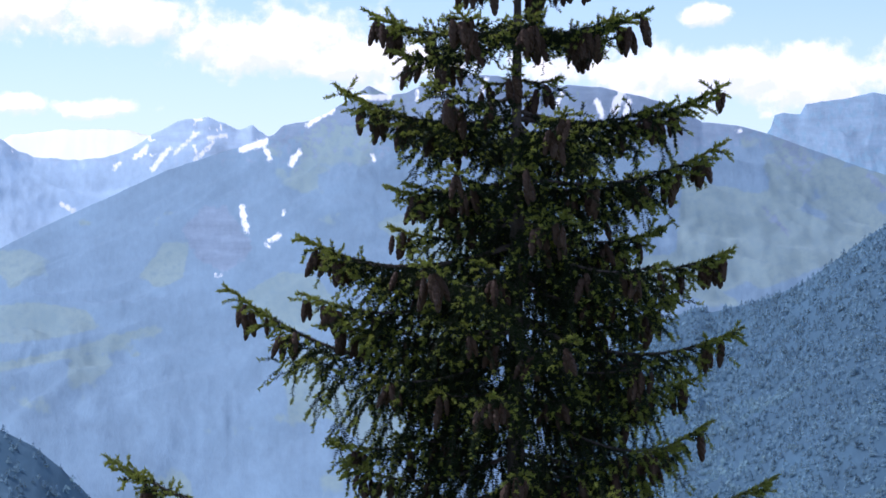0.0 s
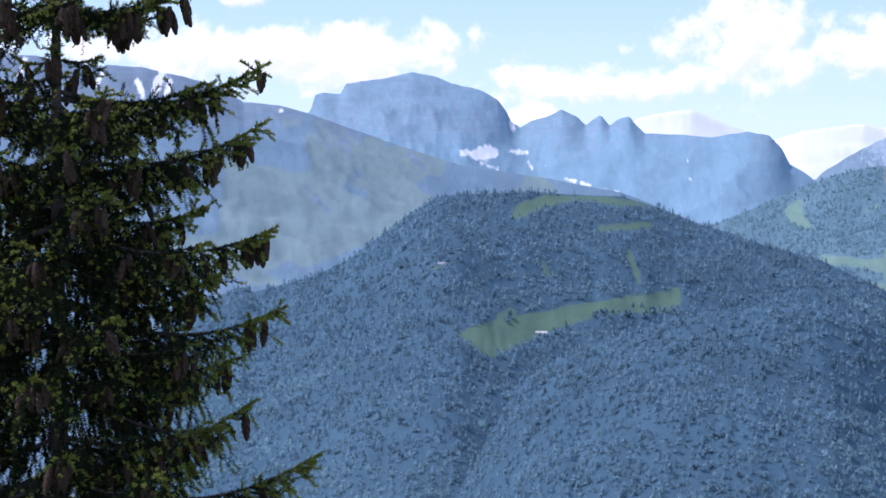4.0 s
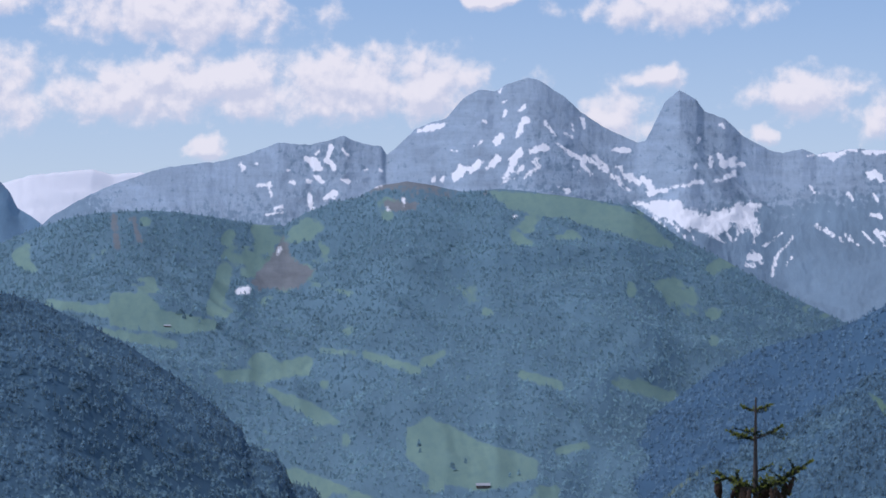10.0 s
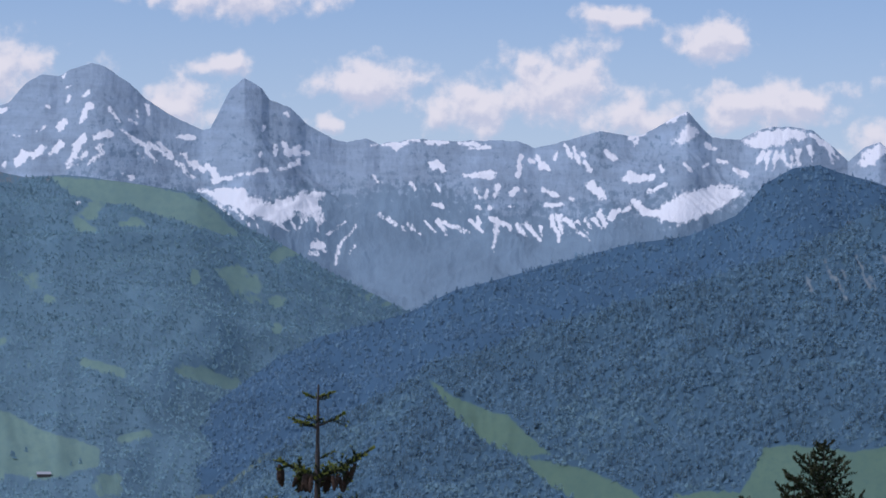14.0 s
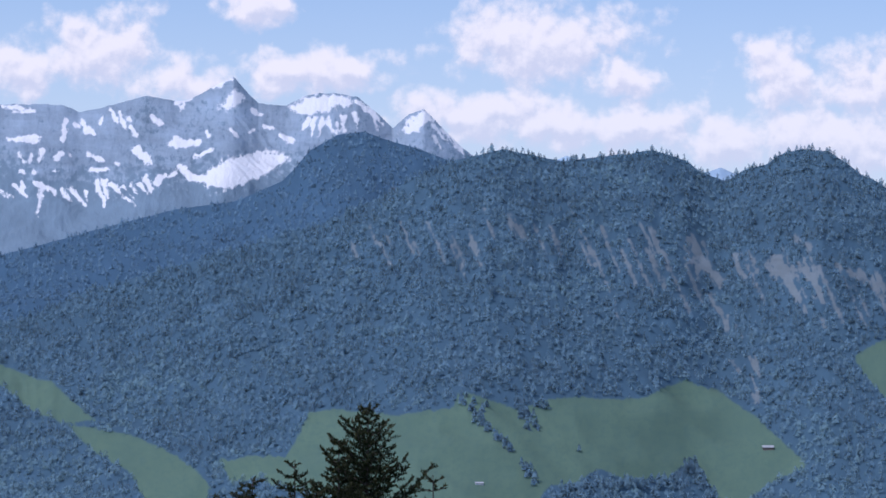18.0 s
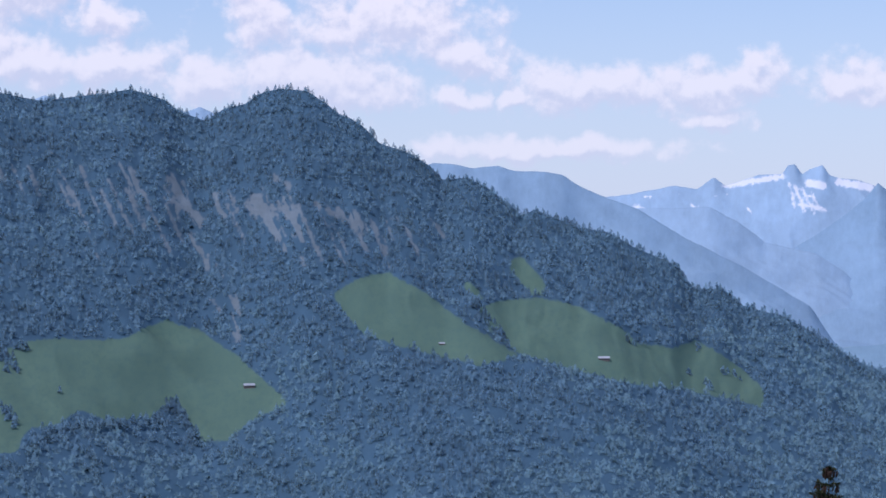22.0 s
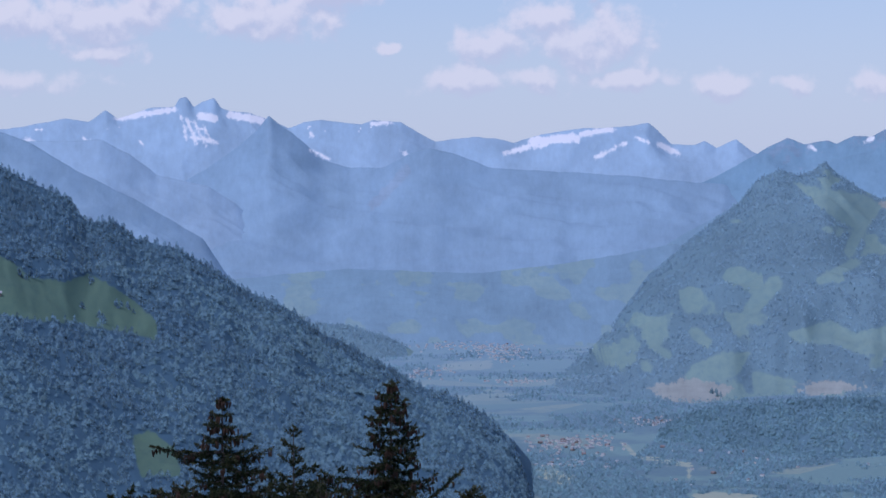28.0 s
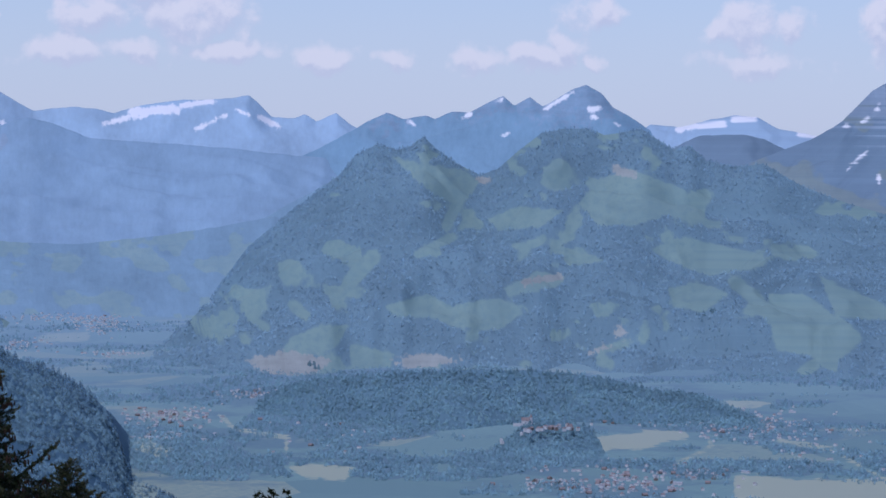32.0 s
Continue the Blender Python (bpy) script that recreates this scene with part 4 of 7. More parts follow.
peaks.wedge("snow", 26.70, 4.13, 0.035, 26.88, 4.48, 0.081)
peaks.wedge("snow", 25.83, 3.94, 0.023, 26.00, 4.03, 0.035)
peaks.wedge("snow", 26.27, 4.03, 0.069, 26.40, 4.17, 0.058)
peaks.wedge("snow", 25.34, 3.82, 0.023, 25.47, 3.83, 0.023)
peaks.wedge("snow", 26.10, 3.48, 0.046, 26.30, 3.69, 0.081)
peaks.wedge("snow", 26.61, 3.63, 0.104, 26.76, 3.85, 0.069)
peaks.wedge("snow", 26.99, 3.83, 0.046, 27.26, 3.90, 0.092)
peaks.wedge("snow", 26.44, 3.32, 0.046, 26.56, 3.46, 0.058)
peaks.wedge("snow", 26.70, 3.42, 0.035, 26.81, 3.52, 0.046)
peaks.wedge("snow", 26.87, 3.28, 0.017, 27.14, 3.52, 0.046)
peaks.wedge("snow", 27.05, 3.60, 0.035, 27.14, 3.67, 0.035)
peaks.wedge("snow", 26.39, 3.17, 0.012, 26.70, 3.32, 0.023)
peaks.wedge("snow", 25.43, 3.28, 0.081, 25.54, 3.51, 0.069)
peaks.wedge("snow", 25.54, 3.36, 0.069, 25.63, 3.48, 0.069)
peaks.wedge("snow", 25.75, 3.45, 0.058, 25.91, 3.57, 0.081)
peaks.wedge("snow", 24.96, 3.20, 0.046, 25.00, 3.27, 0.046)
peaks.wedge("snow", 25.17, 3.20, 0.023, 25.21, 3.36, 0.023)
peaks.wedge("snow", 27.28, 4.41, 0.035, 27.51, 4.15, 0.023)
peaks.wedge("snow", 27.51, 4.01, 0.023, 28.09, 3.63, 0.058)
peaks.wedge("snow", 27.68, 4.21, 0.023, 27.86, 4.13, 0.023)
peaks.wedge("snow", 27.82, 4.39, 0.023, 27.87, 4.27, 0.023)
peaks.wedge("snow", 28.05, 4.50, 0.035, 28.09, 4.33, 0.017)
peaks.wedge("snow", 27.80, 3.58, 0.023, 27.98, 3.40, 0.023)
peaks.wedge("snow", 28.03, 3.58, 0.023, 28.23, 3.40, 0.046)
peaks.wedge("snow", 28.11, 3.75, 0.035, 28.56, 3.40, 0.023)
peaks.wedge("snow", 28.27, 3.75, 0.023, 28.90, 3.11, 0.023)
peaks.wedge("snow", 28.79, 3.52, 0.046, 29.00, 3.25, 0.023)
peaks.wedge("snow", 28.44, 3.63, 0.023, 28.73, 3.29, 0.023)
peaks.wedge("snow", 28.73, 3.34, 0.023, 29.02, 3.05, 0.023)
peaks.wedge("snow", 28.67, 3.88, 0.046, 29.02, 3.83, 0.058)
peaks.wedge("snow", 27.63, 3.05, 0.046, 27.77, 3.02, 0.058)
peaks.wedge("snow", 27.45, 3.02, 0.017, 27.60, 3.11, 0.017)
peaks.wedge("snow", 29.02, 3.34, 0.058, 29.25, 3.17, 0.035)
peaks.wedge("snow", 29.31, 3.29, 0.069, 29.49, 3.00, 0.069)
peaks.wedge("snow", 29.43, 3.00, 0.069, 29.78, 3.02, 0.023)
peaks.wedge("snow", 29.11, 2.79, 0.023, 29.72, 2.65, 0.092)
peaks.wedge("snow", 29.49, 2.76, 0.069, 30.00, 2.71, 0.138)
peaks.wedge("snow", 30.41, 4.02, 0.023, 30.46, 4.11, 0.035)
peaks.wedge("snow", 30.89, 4.40, 0.035, 30.93, 4.32, 0.035)
peaks.wedge("snow", 30.36, 3.47, 0.023, 30.41, 3.61, 0.023)
peaks.wedge("snow", 30.66, 3.74, 0.035, 30.70, 3.53, 0.035)
peaks.wedge("snow", 30.83, 3.77, 0.035, 30.97, 3.53, 0.058)
peaks.wedge("snow", 30.91, 3.59, 0.069, 31.37, 3.59, 0.035)
peaks.wedge("snow", 31.08, 3.65, 0.035, 31.20, 3.71, 0.035)
peaks.wedge("snow", 29.75, 3.06, 0.023, 30.15, 3.16, 0.035)
peaks.wedge("snow", 30.21, 3.16, 0.035, 30.48, 3.23, 0.046)
peaks.wedge("snow", 30.97, 3.30, 0.035, 31.20, 3.39, 0.058)
peaks.wedge("snow", 30.74, 3.24, 0.023, 31.03, 3.28, 0.023)
peaks.wedge("snow", 29.34, 3.24, 0.058, 29.49, 3.12, 0.035)
peaks.wedge("snow", 29.46, 3.03, 0.035, 29.75, 3.04, 0.035)
peaks.area("snow", [(29.34, 2.71), (29.69, 2.74), (30.04, 2.70), (30.51, 2.55), (30.97, 2.66), (31.20, 2.72), (31.67, 2.78), (31.76, 2.73), (31.55, 2.61), (31.67, 2.44), (31.67, 2.20), (31.55, 2.38), (31.32, 2.20), (31.15, 2.40), (30.97, 2.20), (30.68, 2.14), (30.51, 2.20), (30.16, 2.31), (29.81, 2.43), (29.52, 2.48)], 0.15)
peaks.wedge("snow", 29.52, 2.48, 0.035, 29.87, 2.14, 0.012)
peaks.wedge("snow", 29.87, 2.43, 0.035, 30.16, 2.08, 0.012)
peaks.wedge("snow", 30.16, 2.31, 0.035, 30.39, 2.02, 0.012)
peaks.wedge("snow", 30.51, 2.26, 0.035, 30.97, 1.97, 0.012)
peaks.wedge("snow", 30.97, 2.24, 0.035, 31.15, 1.97, 0.012)
peaks.wedge("snow", 31.26, 2.26, 0.023, 31.20, 2.03, 0.012)
peaks.wedge("snow", 31.55, 2.43, 0.046, 31.58, 1.97, 0.023)
peaks.wedge("snow", 31.67, 2.32, 0.023, 31.62, 2.09, 0.023)
peaks.wedge("snow", 31.44, 1.68, 0.046, 31.67, 1.68, 0.092)
peaks.wedge("snow", 31.55, 1.80, 0.035, 31.73, 1.56, 0.035)
peaks.wedge("snow", 31.44, 1.51, 0.035, 31.55, 1.52, 0.035)
peaks.wedge("snow", 31.94, 1.33, 0.035, 32.00, 1.66, 0.023)
peaks.wedge("snow", 32.00, 1.66, 0.023, 32.34, 2.09, 0.023)
peaks.wedge("snow", 31.81, 1.94, 0.017, 32.13, 2.17, 0.017)
peaks.wedge("snow", 32.19, 1.51, 0.017, 32.31, 1.68, 0.017)
peaks.wedge("snow", 32.71, 3.75, 0.023, 33.18, 3.77, 0.046)
peaks.wedge("snow", 33.18, 3.72, 0.069, 33.39, 3.80, 0.035)
peaks.wedge("snow", 33.41, 3.87, 0.035, 33.64, 3.89, 0.035)
peaks.wedge("snow", 33.76, 3.83, 0.035, 34.05, 3.83, 0.069)
peaks.wedge("snow", 34.46, 3.82, 0.023, 34.86, 3.78, 0.035)
peaks.wedge("snow", 34.69, 3.72, 0.035, 35.09, 3.72, 0.035)
peaks.wedge("snow", 34.05, 3.80, 0.035, 34.22, 3.83, 0.035)
peaks.wedge("snow", 33.82, 3.40, 0.046, 33.96, 3.31, 0.058)
peaks.wedge("snow", 33.99, 3.41, 0.058, 34.13, 3.25, 0.069)
peaks.wedge("snow", 32.65, 3.14, 0.023, 32.81, 3.00, 0.046)
peaks.wedge("snow", 33.47, 2.96, 0.035, 33.55, 2.87, 0.035)
peaks.wedge("snow", 33.99, 2.96, 0.023, 34.07, 2.83, 0.023)
peaks.wedge("snow", 33.94, 2.55, 0.035, 34.13, 2.50, 0.046)
peaks.wedge("snow", 34.57, 3.14, 0.035, 35.15, 3.17, 0.092)
peaks.wedge("snow", 34.81, 2.85, 0.035, 34.92, 2.68, 0.035)
peaks.wedge("snow", 34.98, 2.68, 0.035, 35.04, 2.83, 0.035)
peaks.wedge("snow", 35.21, 2.73, 0.046, 35.27, 2.91, 0.058)
peaks.wedge("snow", 35.56, 2.79, 0.081, 35.62, 2.87, 0.069)
peaks.wedge("snow", 35.83, 2.85, 0.046, 35.84, 2.83, 0.035)
peaks.wedge("snow", 34.81, 2.50, 0.035, 34.92, 2.48, 0.035)
peaks.wedge("snow", 35.10, 2.50, 0.046, 35.13, 2.49, 0.035)
peaks.wedge("snow", 35.50, 2.50, 0.035, 35.62, 2.53, 0.035)
peaks.wedge("snow", 35.68, 3.14, 0.058, 35.73, 3.55, 0.035)
peaks.wedge("snow", 35.91, 3.49, 0.035, 36.02, 3.41, 0.046)
peaks.wedge("snow", 36.08, 3.55, 0.046, 36.14, 3.31, 0.046)
peaks.wedge("snow", 36.20, 3.37, 0.069, 36.31, 3.26, 0.046)
peaks.wedge("snow", 36.20, 2.85, 0.046, 36.49, 2.73, 0.046)
peaks.wedge("snow", 36.26, 2.56, 0.035, 36.55, 2.56, 0.046)
peaks.wedge("snow", 36.75, 2.68, 0.035, 36.80, 2.66, 0.035)
peaks.wedge("snow", 36.43, 3.49, 0.035, 36.49, 3.66, 0.035)
peaks.wedge("snow", 36.66, 3.78, 0.035, 36.78, 3.54, 0.046)
peaks.wedge("snow", 36.83, 3.72, 0.035, 36.95, 3.41, 0.046)
peaks.wedge("snow", 37.01, 3.60, 0.046, 37.04, 3.57, 0.035)
peaks.wedge("snow", 37.07, 3.41, 0.046, 37.18, 3.25, 0.035)
peaks.wedge("snow", 37.18, 2.97, 0.092, 37.36, 2.79, 0.104)
peaks.wedge("snow", 37.41, 2.83, 0.046, 37.47, 2.68, 0.023)
peaks.wedge("snow", 37.47, 3.66, 0.046, 37.64, 3.52, 0.069)
peaks.wedge("snow", 37.84, 3.08, 0.046, 37.99, 3.20, 0.069)
peaks.wedge("snow", 37.99, 3.10, 0.092, 38.45, 3.14, 0.058)
peaks.wedge("snow", 38.34, 2.82, 0.035, 38.74, 2.99, 0.035)
peaks.wedge("snow", 38.62, 3.37, 0.035, 38.65, 3.25, 0.035)
peaks.wedge("snow", 32.83, 2.36, 0.035, 33.18, 2.09, 0.012)
peaks.wedge("snow", 33.01, 2.27, 0.023, 33.41, 1.98, 0.012)
peaks.wedge("snow", 33.41, 2.13, 0.023, 33.65, 1.92, 0.012)
peaks.wedge("snow", 33.76, 2.21, 0.023, 33.99, 1.98, 0.012)
peaks.wedge("snow", 34.05, 2.21, 0.046, 34.23, 1.92, 0.023)
peaks.wedge("snow", 34.17, 2.17, 0.046, 34.58, 1.98, 0.017)
peaks.wedge("snow", 34.46, 2.09, 0.035, 34.69, 1.98, 0.012)
peaks.wedge("snow", 34.69, 2.21, 0.035, 34.98, 1.98, 0.017)
peaks.wedge("snow", 34.87, 2.27, 0.058, 34.87, 2.09, 0.035)
peaks.wedge("snow", 35.16, 2.27, 0.058, 35.39, 2.15, 0.046)
peaks.wedge("snow", 35.27, 2.21, 0.058, 35.21, 1.81, 0.023)
peaks.wedge("snow", 35.21, 1.81, 0.023, 35.16, 1.57, 0.017)
peaks.wedge("snow", 35.45, 2.15, 0.035, 35.56, 1.98, 0.012)
peaks.wedge("snow", 35.68, 2.10, 0.058, 35.85, 1.92, 0.023)
peaks.wedge("snow", 35.85, 2.15, 0.058, 36.14, 1.81, 0.023)
peaks.wedge("snow", 36.14, 2.10, 0.035, 36.20, 1.86, 0.012)
peaks.wedge("snow", 36.37, 2.27, 0.069, 36.55, 1.81, 0.023)
peaks.wedge("snow", 36.52, 2.33, 0.058, 36.60, 1.98, 0.035)
peaks.wedge("snow", 36.66, 2.27, 0.058, 36.89, 2.04, 0.035)
peaks.wedge("snow", 36.89, 2.21, 0.035, 37.12, 1.98, 0.012)
peaks.wedge("snow", 37.07, 2.27, 0.046, 37.18, 2.10, 0.023)
peaks.wedge("snow", 37.24, 2.27, 0.046, 37.41, 2.10, 0.035)
peaks.wedge("snow", 37.36, 2.39, 0.069, 37.47, 2.15, 0.046)
peaks.wedge("snow", 37.59, 2.33, 0.092, 37.76, 2.44, 0.058)
peaks.wedge("snow", 37.87, 2.44, 0.046, 37.99, 2.50, 0.046)
peaks.wedge("snow", 36.95, 1.98, 0.023, 37.18, 1.83, 0.012)
peaks.wedge("snow", 38.05, 2.62, 0.069, 38.28, 2.44, 0.069)
peaks.wedge("snow", 38.22, 2.44, 0.069, 38.74, 2.36, 0.092)
peaks.area("snow", [(38.34, 2.39), (38.68, 2.56), (38.97, 2.75), (39.43, 2.90), (39.77, 2.96), (40.34, 2.90), (40.23, 2.75), (39.89, 2.56), (39.54, 2.38), (39.20, 2.25), (38.97, 2.15), (38.68, 2.25)], 0.15)
peaks.area("snow", [(38.88, 3.83), (39.03, 4.06), (39.14, 4.21), (39.31, 4.14), (39.37, 4.06), (39.20, 3.91), (39.03, 3.83)], 0.15)
peaks.area("snow", [(40.23, 3.88), (40.63, 4.10), (40.91, 4.16), (41.37, 4.12), (41.60, 4.06), (41.43, 3.93), (41.03, 3.78), (40.69, 3.70), (40.34, 3.82)], 0.15)
peaks.wedge("snow", 38.74, 4.23, 0.035, 39.08, 4.46, 0.046)
peaks.wedge("snow", 39.54, 3.82, 0.046, 39.68, 3.71, 0.035)
peaks.wedge("snow", 37.99, 3.95, 0.046, 38.25, 4.03, 0.046)
peaks.wedge("snow", 38.05, 3.83, 0.035, 38.14, 3.91, 0.035)
peaks.wedge("snow", 40.11, 3.30, 0.046, 40.32, 3.19, 0.069)
peaks.wedge("snow", 39.77, 3.48, 0.035, 39.94, 3.44, 0.035)
peaks.wedge("snow", 39.60, 3.42, 0.023, 39.48, 3.36, 0.023)
peaks.wedge("snow", 39.08, 3.42, 0.023, 39.22, 3.28, 0.023)
peaks.wedge("snow", 40.69, 3.65, 0.058, 40.55, 3.39, 0.023)
peaks.wedge("snow", 40.80, 3.64, 0.058, 40.74, 3.30, 0.023)
peaks.wedge("snow", 40.97, 3.64, 0.058, 40.91, 3.30, 0.023)
peaks.wedge("snow", 41.08, 3.64, 0.058, 41.20, 3.36, 0.023)
peaks.wedge("snow", 41.37, 3.70, 0.046, 41.43, 3.39, 0.023)
peaks.wedge("snow", 41.26, 3.58, 0.035, 41.28, 3.35, 0.012)
peaks.wedge("snow", 41.68, 4.01, 0.046, 41.92, 3.81, 0.046)
peaks.wedge("snow", 41.92, 3.87, 0.046, 42.21, 3.52, 0.023)
peaks.wedge("snow", 41.45, 3.69, 0.046, 41.36, 3.40, 0.023)
peaks.wedge("snow", 41.63, 3.75, 0.046, 41.69, 3.46, 0.023)
peaks.wedge("snow", 42.03, 3.69, 0.035, 42.13, 3.40, 0.012)
peaks.wedge("snow", 43.26, 3.53, 0.035, 43.55, 3.19, 0.023)
peaks.wedge("snow", 43.43, 3.47, 0.035, 43.73, 3.07, 0.017)
peaks.wedge("snow", 43.61, 3.30, 0.035, 43.90, 2.96, 0.023)
peaks.wedge("snow", 43.26, 3.30, 0.035, 43.44, 3.01, 0.012)
peaks.area("snow", [(42.56, 3.41), (42.79, 3.64), (43.02, 3.82), (43.25, 3.76), (43.26, 3.65), (43.08, 3.53), (42.91, 3.38), (42.74, 3.33)], 0.15)
left.streak("snow", -3.55, 1.45, -3.37, 1.57, 0.046)
left.streak("snow", -4.14, 2.12, -4.09, 1.93, 0.058)
left.streak("snow", -4.09, 1.93, -4.03, 1.62, 0.046)
left.streak("snow", -3.15, 3.02, -2.97, 3.30, 0.058)
left.streak("snow", -3.63, 3.29, -3.57, 3.13, 0.046)
left.streak("snow", -4.15, 3.32, -3.66, 3.47, 0.070)
left.streak("snow", -2.80, 3.85, -2.28, 4.15, 0.046)
left.streak("snow", -1.72, 4.42, -1.14, 4.43, 0.058)
left.streak("snow", -4.65, 0.75, -4.57, 0.75, 0.035)
left.streak("snow", -0.56, 4.57, -0.53, 4.36, 0.035)
left.streak("snow", 0.05, 4.78, -0.07, 4.51, 0.035)
left.streak("snow", 0.88, 4.81, 0.75, 4.44, 0.046)
left.streak("snow", 3.14, 4.36, 3.26, 4.06, 0.058)
left.streak("snow", 3.63, 4.53, 3.51, 4.17, 0.081)
left.streak("snow", 3.81, 4.38, 3.72, 4.10, 0.058)
left.streak("snow", 2.42, 4.53, 2.31, 4.28, 0.046)
left.streak("snow", -1.48, 3.23, -1.43, 3.15, 0.035)
left.streak("snow", 2.96, 3.66, 3.00, 3.62, 0.035)
left.streak("snow", 3.43, 3.45, 3.47, 3.26, 0.035)
left.streak("snow", 6.04, 3.76, 6.08, 3.76, 0.035)
left.streak("snow", -3.65, 1.39, -3.58, 1.34, 0.035)
left.streak("snow", -3.30, 1.99, -3.26, 2.09, 0.023)
left.area("turf", [(-6.24, 0.69), (-5.73, 1.39), (-5.21, 1.40), (-5.32, 0.70), (-5.83, 0.46)])
left.area("turf", [(-4.22, 0.30), (-3.29, 0.83), (-2.60, 0.72), (-2.13, 0.14), (-2.82, -0.44), (-3.63, -0.21)])
left.area("turf", [(-9.37, 0.03), (-8.35, 0.16), (-7.32, -0.01), (-6.97, -0.35), (-7.66, -0.53), (-9.36, -0.73)])
left.streak("turf", -9.24, -1.22, -7.31, -0.81, 0.093)
left.streak("turf", -7.31, -0.81, -5.82, -0.37, 0.093)
left.streak("turf", 6.55, 0.90, 8.04, 1.48, 0.349)
left.streak("turf", 5.40, 1.82, 7.12, 2.40, 0.291)
left.area("turf", [(4.89, 2.84), (6.37, 2.49), (7.97, 1.90), (7.62, 1.21), (5.89, 0.53), (4.76, 1.12)])
left.area("stone", [(-5.38, 1.63), (-4.93, 2.15), (-4.46, 2.16), (-3.88, 1.29), (-4.45, 0.77), (-5.03, 1.05)])
left.streak("stone", 8.69, 2.88, 9.04, 2.53, 0.058)
left.streak("stone", 6.59, 2.14, 7.05, 1.68, 0.046)
jag.streak("snow", -7.80, 2.15, -7.57, 2.04, 0.046)
jag.streak("snow", -6.32, 3.12, -6.09, 3.33, 0.046)
jag.streak("snow", -5.97, 2.89, -5.63, 3.33, 0.046)
jag.streak("snow", -5.51, 3.24, -5.05, 3.65, 0.035)
jag.streak("snow", -5.16, 3.02, -4.71, 3.48, 0.035)
jag.streak("snow", -4.82, 3.54, -4.48, 3.60, 0.046)
jag.streak("snow", -6.77, 2.88, -6.66, 3.00, 0.035)
cliff.streak("snow", 9.77, 2.87, 10.03, 2.89, 0.058)
cliff.streak("snow", 10.08, 2.83, 10.43, 2.88, 0.105)
cliff.streak("snow", 10.17, 2.98, 10.35, 3.02, 0.046)
cliff.streak("snow", 10.75, 2.90, 11.13, 2.87, 0.035)
cliff.streak("snow", 10.17, 2.67, 10.52, 2.55, 0.023)
cliff.streak("snow", 11.91, 2.33, 12.40, 2.19, 0.023)
cliff.streak("snow", 12.60, 2.11, 12.98, 2.04, 0.023)
cliff.streak("snow", 10.82, 3.52, 10.84, 3.38, 0.046)
cliff.streak("snow", 11.16, 2.69, 11.21, 2.55, 0.023)
cliff.streak("snow", 14.47, 2.30, 14.51, 2.26, 0.023)
range_b.streak("snow", 59.92, 1.05, 61.08, 1.23, 0.058)
range_b.streak("snow", 60.50, 1.14, 60.84, 1.19, 0.058)
range_b.streak("snow", 62.24, 1.11, 62.87, 0.99, 0.081)
range_b.streak("snow", 61.62, 1.08, 61.89, 1.04, 0.081)
range_b.streak("snow", 61.21, 1.08, 61.35, 0.56, 0.023)
range_b.streak("snow", 61.33, 1.04, 61.54, 0.50, 0.023)
range_b.streak("snow", 61.47, 1.00, 61.71, 0.48, 0.023)
range_b.streak("snow", 61.65, 0.92, 61.86, 0.52, 0.023)
range_b.streak("snow", 61.36, 0.67, 61.94, 0.55, 0.035)
range_b.streak("snow", 65.12, 0.92, 65.51, 0.94, 0.035)
range_b.streak("snow", 67.86, 0.28, 68.72, 0.54, 0.046)
range_b.streak("snow", 68.44, 0.53, 69.30, 0.59, 0.093)
range_b.streak("snow", 69.41, 0.67, 70.06, 0.77, 0.058)
range_b.streak("snow", 69.70, 0.18, 70.33, 0.49, 0.035)
range_b.streak("snow", 71.02, 0.43, 71.38, 0.27, 0.058)
range_b.streak("snow", 63.86, 0.72, 63.91, 0.65, 0.023)
range_b.streak("snow", 63.90, 0.38, 64.21, 0.19, 0.023)
range_b.streak("snow", 58.06, 0.62, 58.24, 0.58, 0.035)
range_b.streak("snow", 65.72, 0.35, 65.83, 0.27, 0.035)
range_b.streak("snow", 70.56, 0.60, 70.79, 0.49, 0.023)
range_b.streak("snow", 68.15, 0.33, 68.84, 0.50, 0.035)
range_b.streak("snow", 59.22, 0.65, 59.33, 0.60, 0.023)
range_b.streak("snow", 60.38, 0.56, 60.43, 0.50, 0.023)
range_c.streak("snow", 60.55, 0.33, 60.90, 0.26, 0.023)
range_c.streak("snow", 63.86, 0.38, 64.18, 0.19, 0.023)
trident.streak("snow", 76.89, 0.67, 77.42, 0.99, 0.035)
trident.streak("snow", 77.79, 0.66, 77.97, 0.68, 0.058)
trident.streak("snow", 77.84, 0.53, 77.91, 0.47, 0.035)
trident.streak("snow", 75.19, 0.48, 75.33, 0.55, 0.046)
trident.streak("snow", 78.30, 0.38, 78.39, 0.34, 0.023)
trident.streak("snow", 75.89, 0.81, 76.00, 0.87, 0.023)
trident.streak("snow", 74.09, 0.39, 74.21, 0.31, 0.023)
trident.streak("snow", 76.01, 0.11, 76.12, 0.14, 0.023)
far_east.streak("snow", 79.60, 0.28, 80.52, 0.38, 0.070)
far_east.streak("snow", 80.72, 0.47, 81.15, 0.50, 0.070)
far_east.streak("snow", 82.07, 0.20, 82.47, 0.16, 0.070)
east_peak.streak("snow", 83.02, -0.55, 83.45, -0.13, 0.023)
east_peak.streak("snow", 83.33, 0.45, 83.44, 0.51, 0.046)
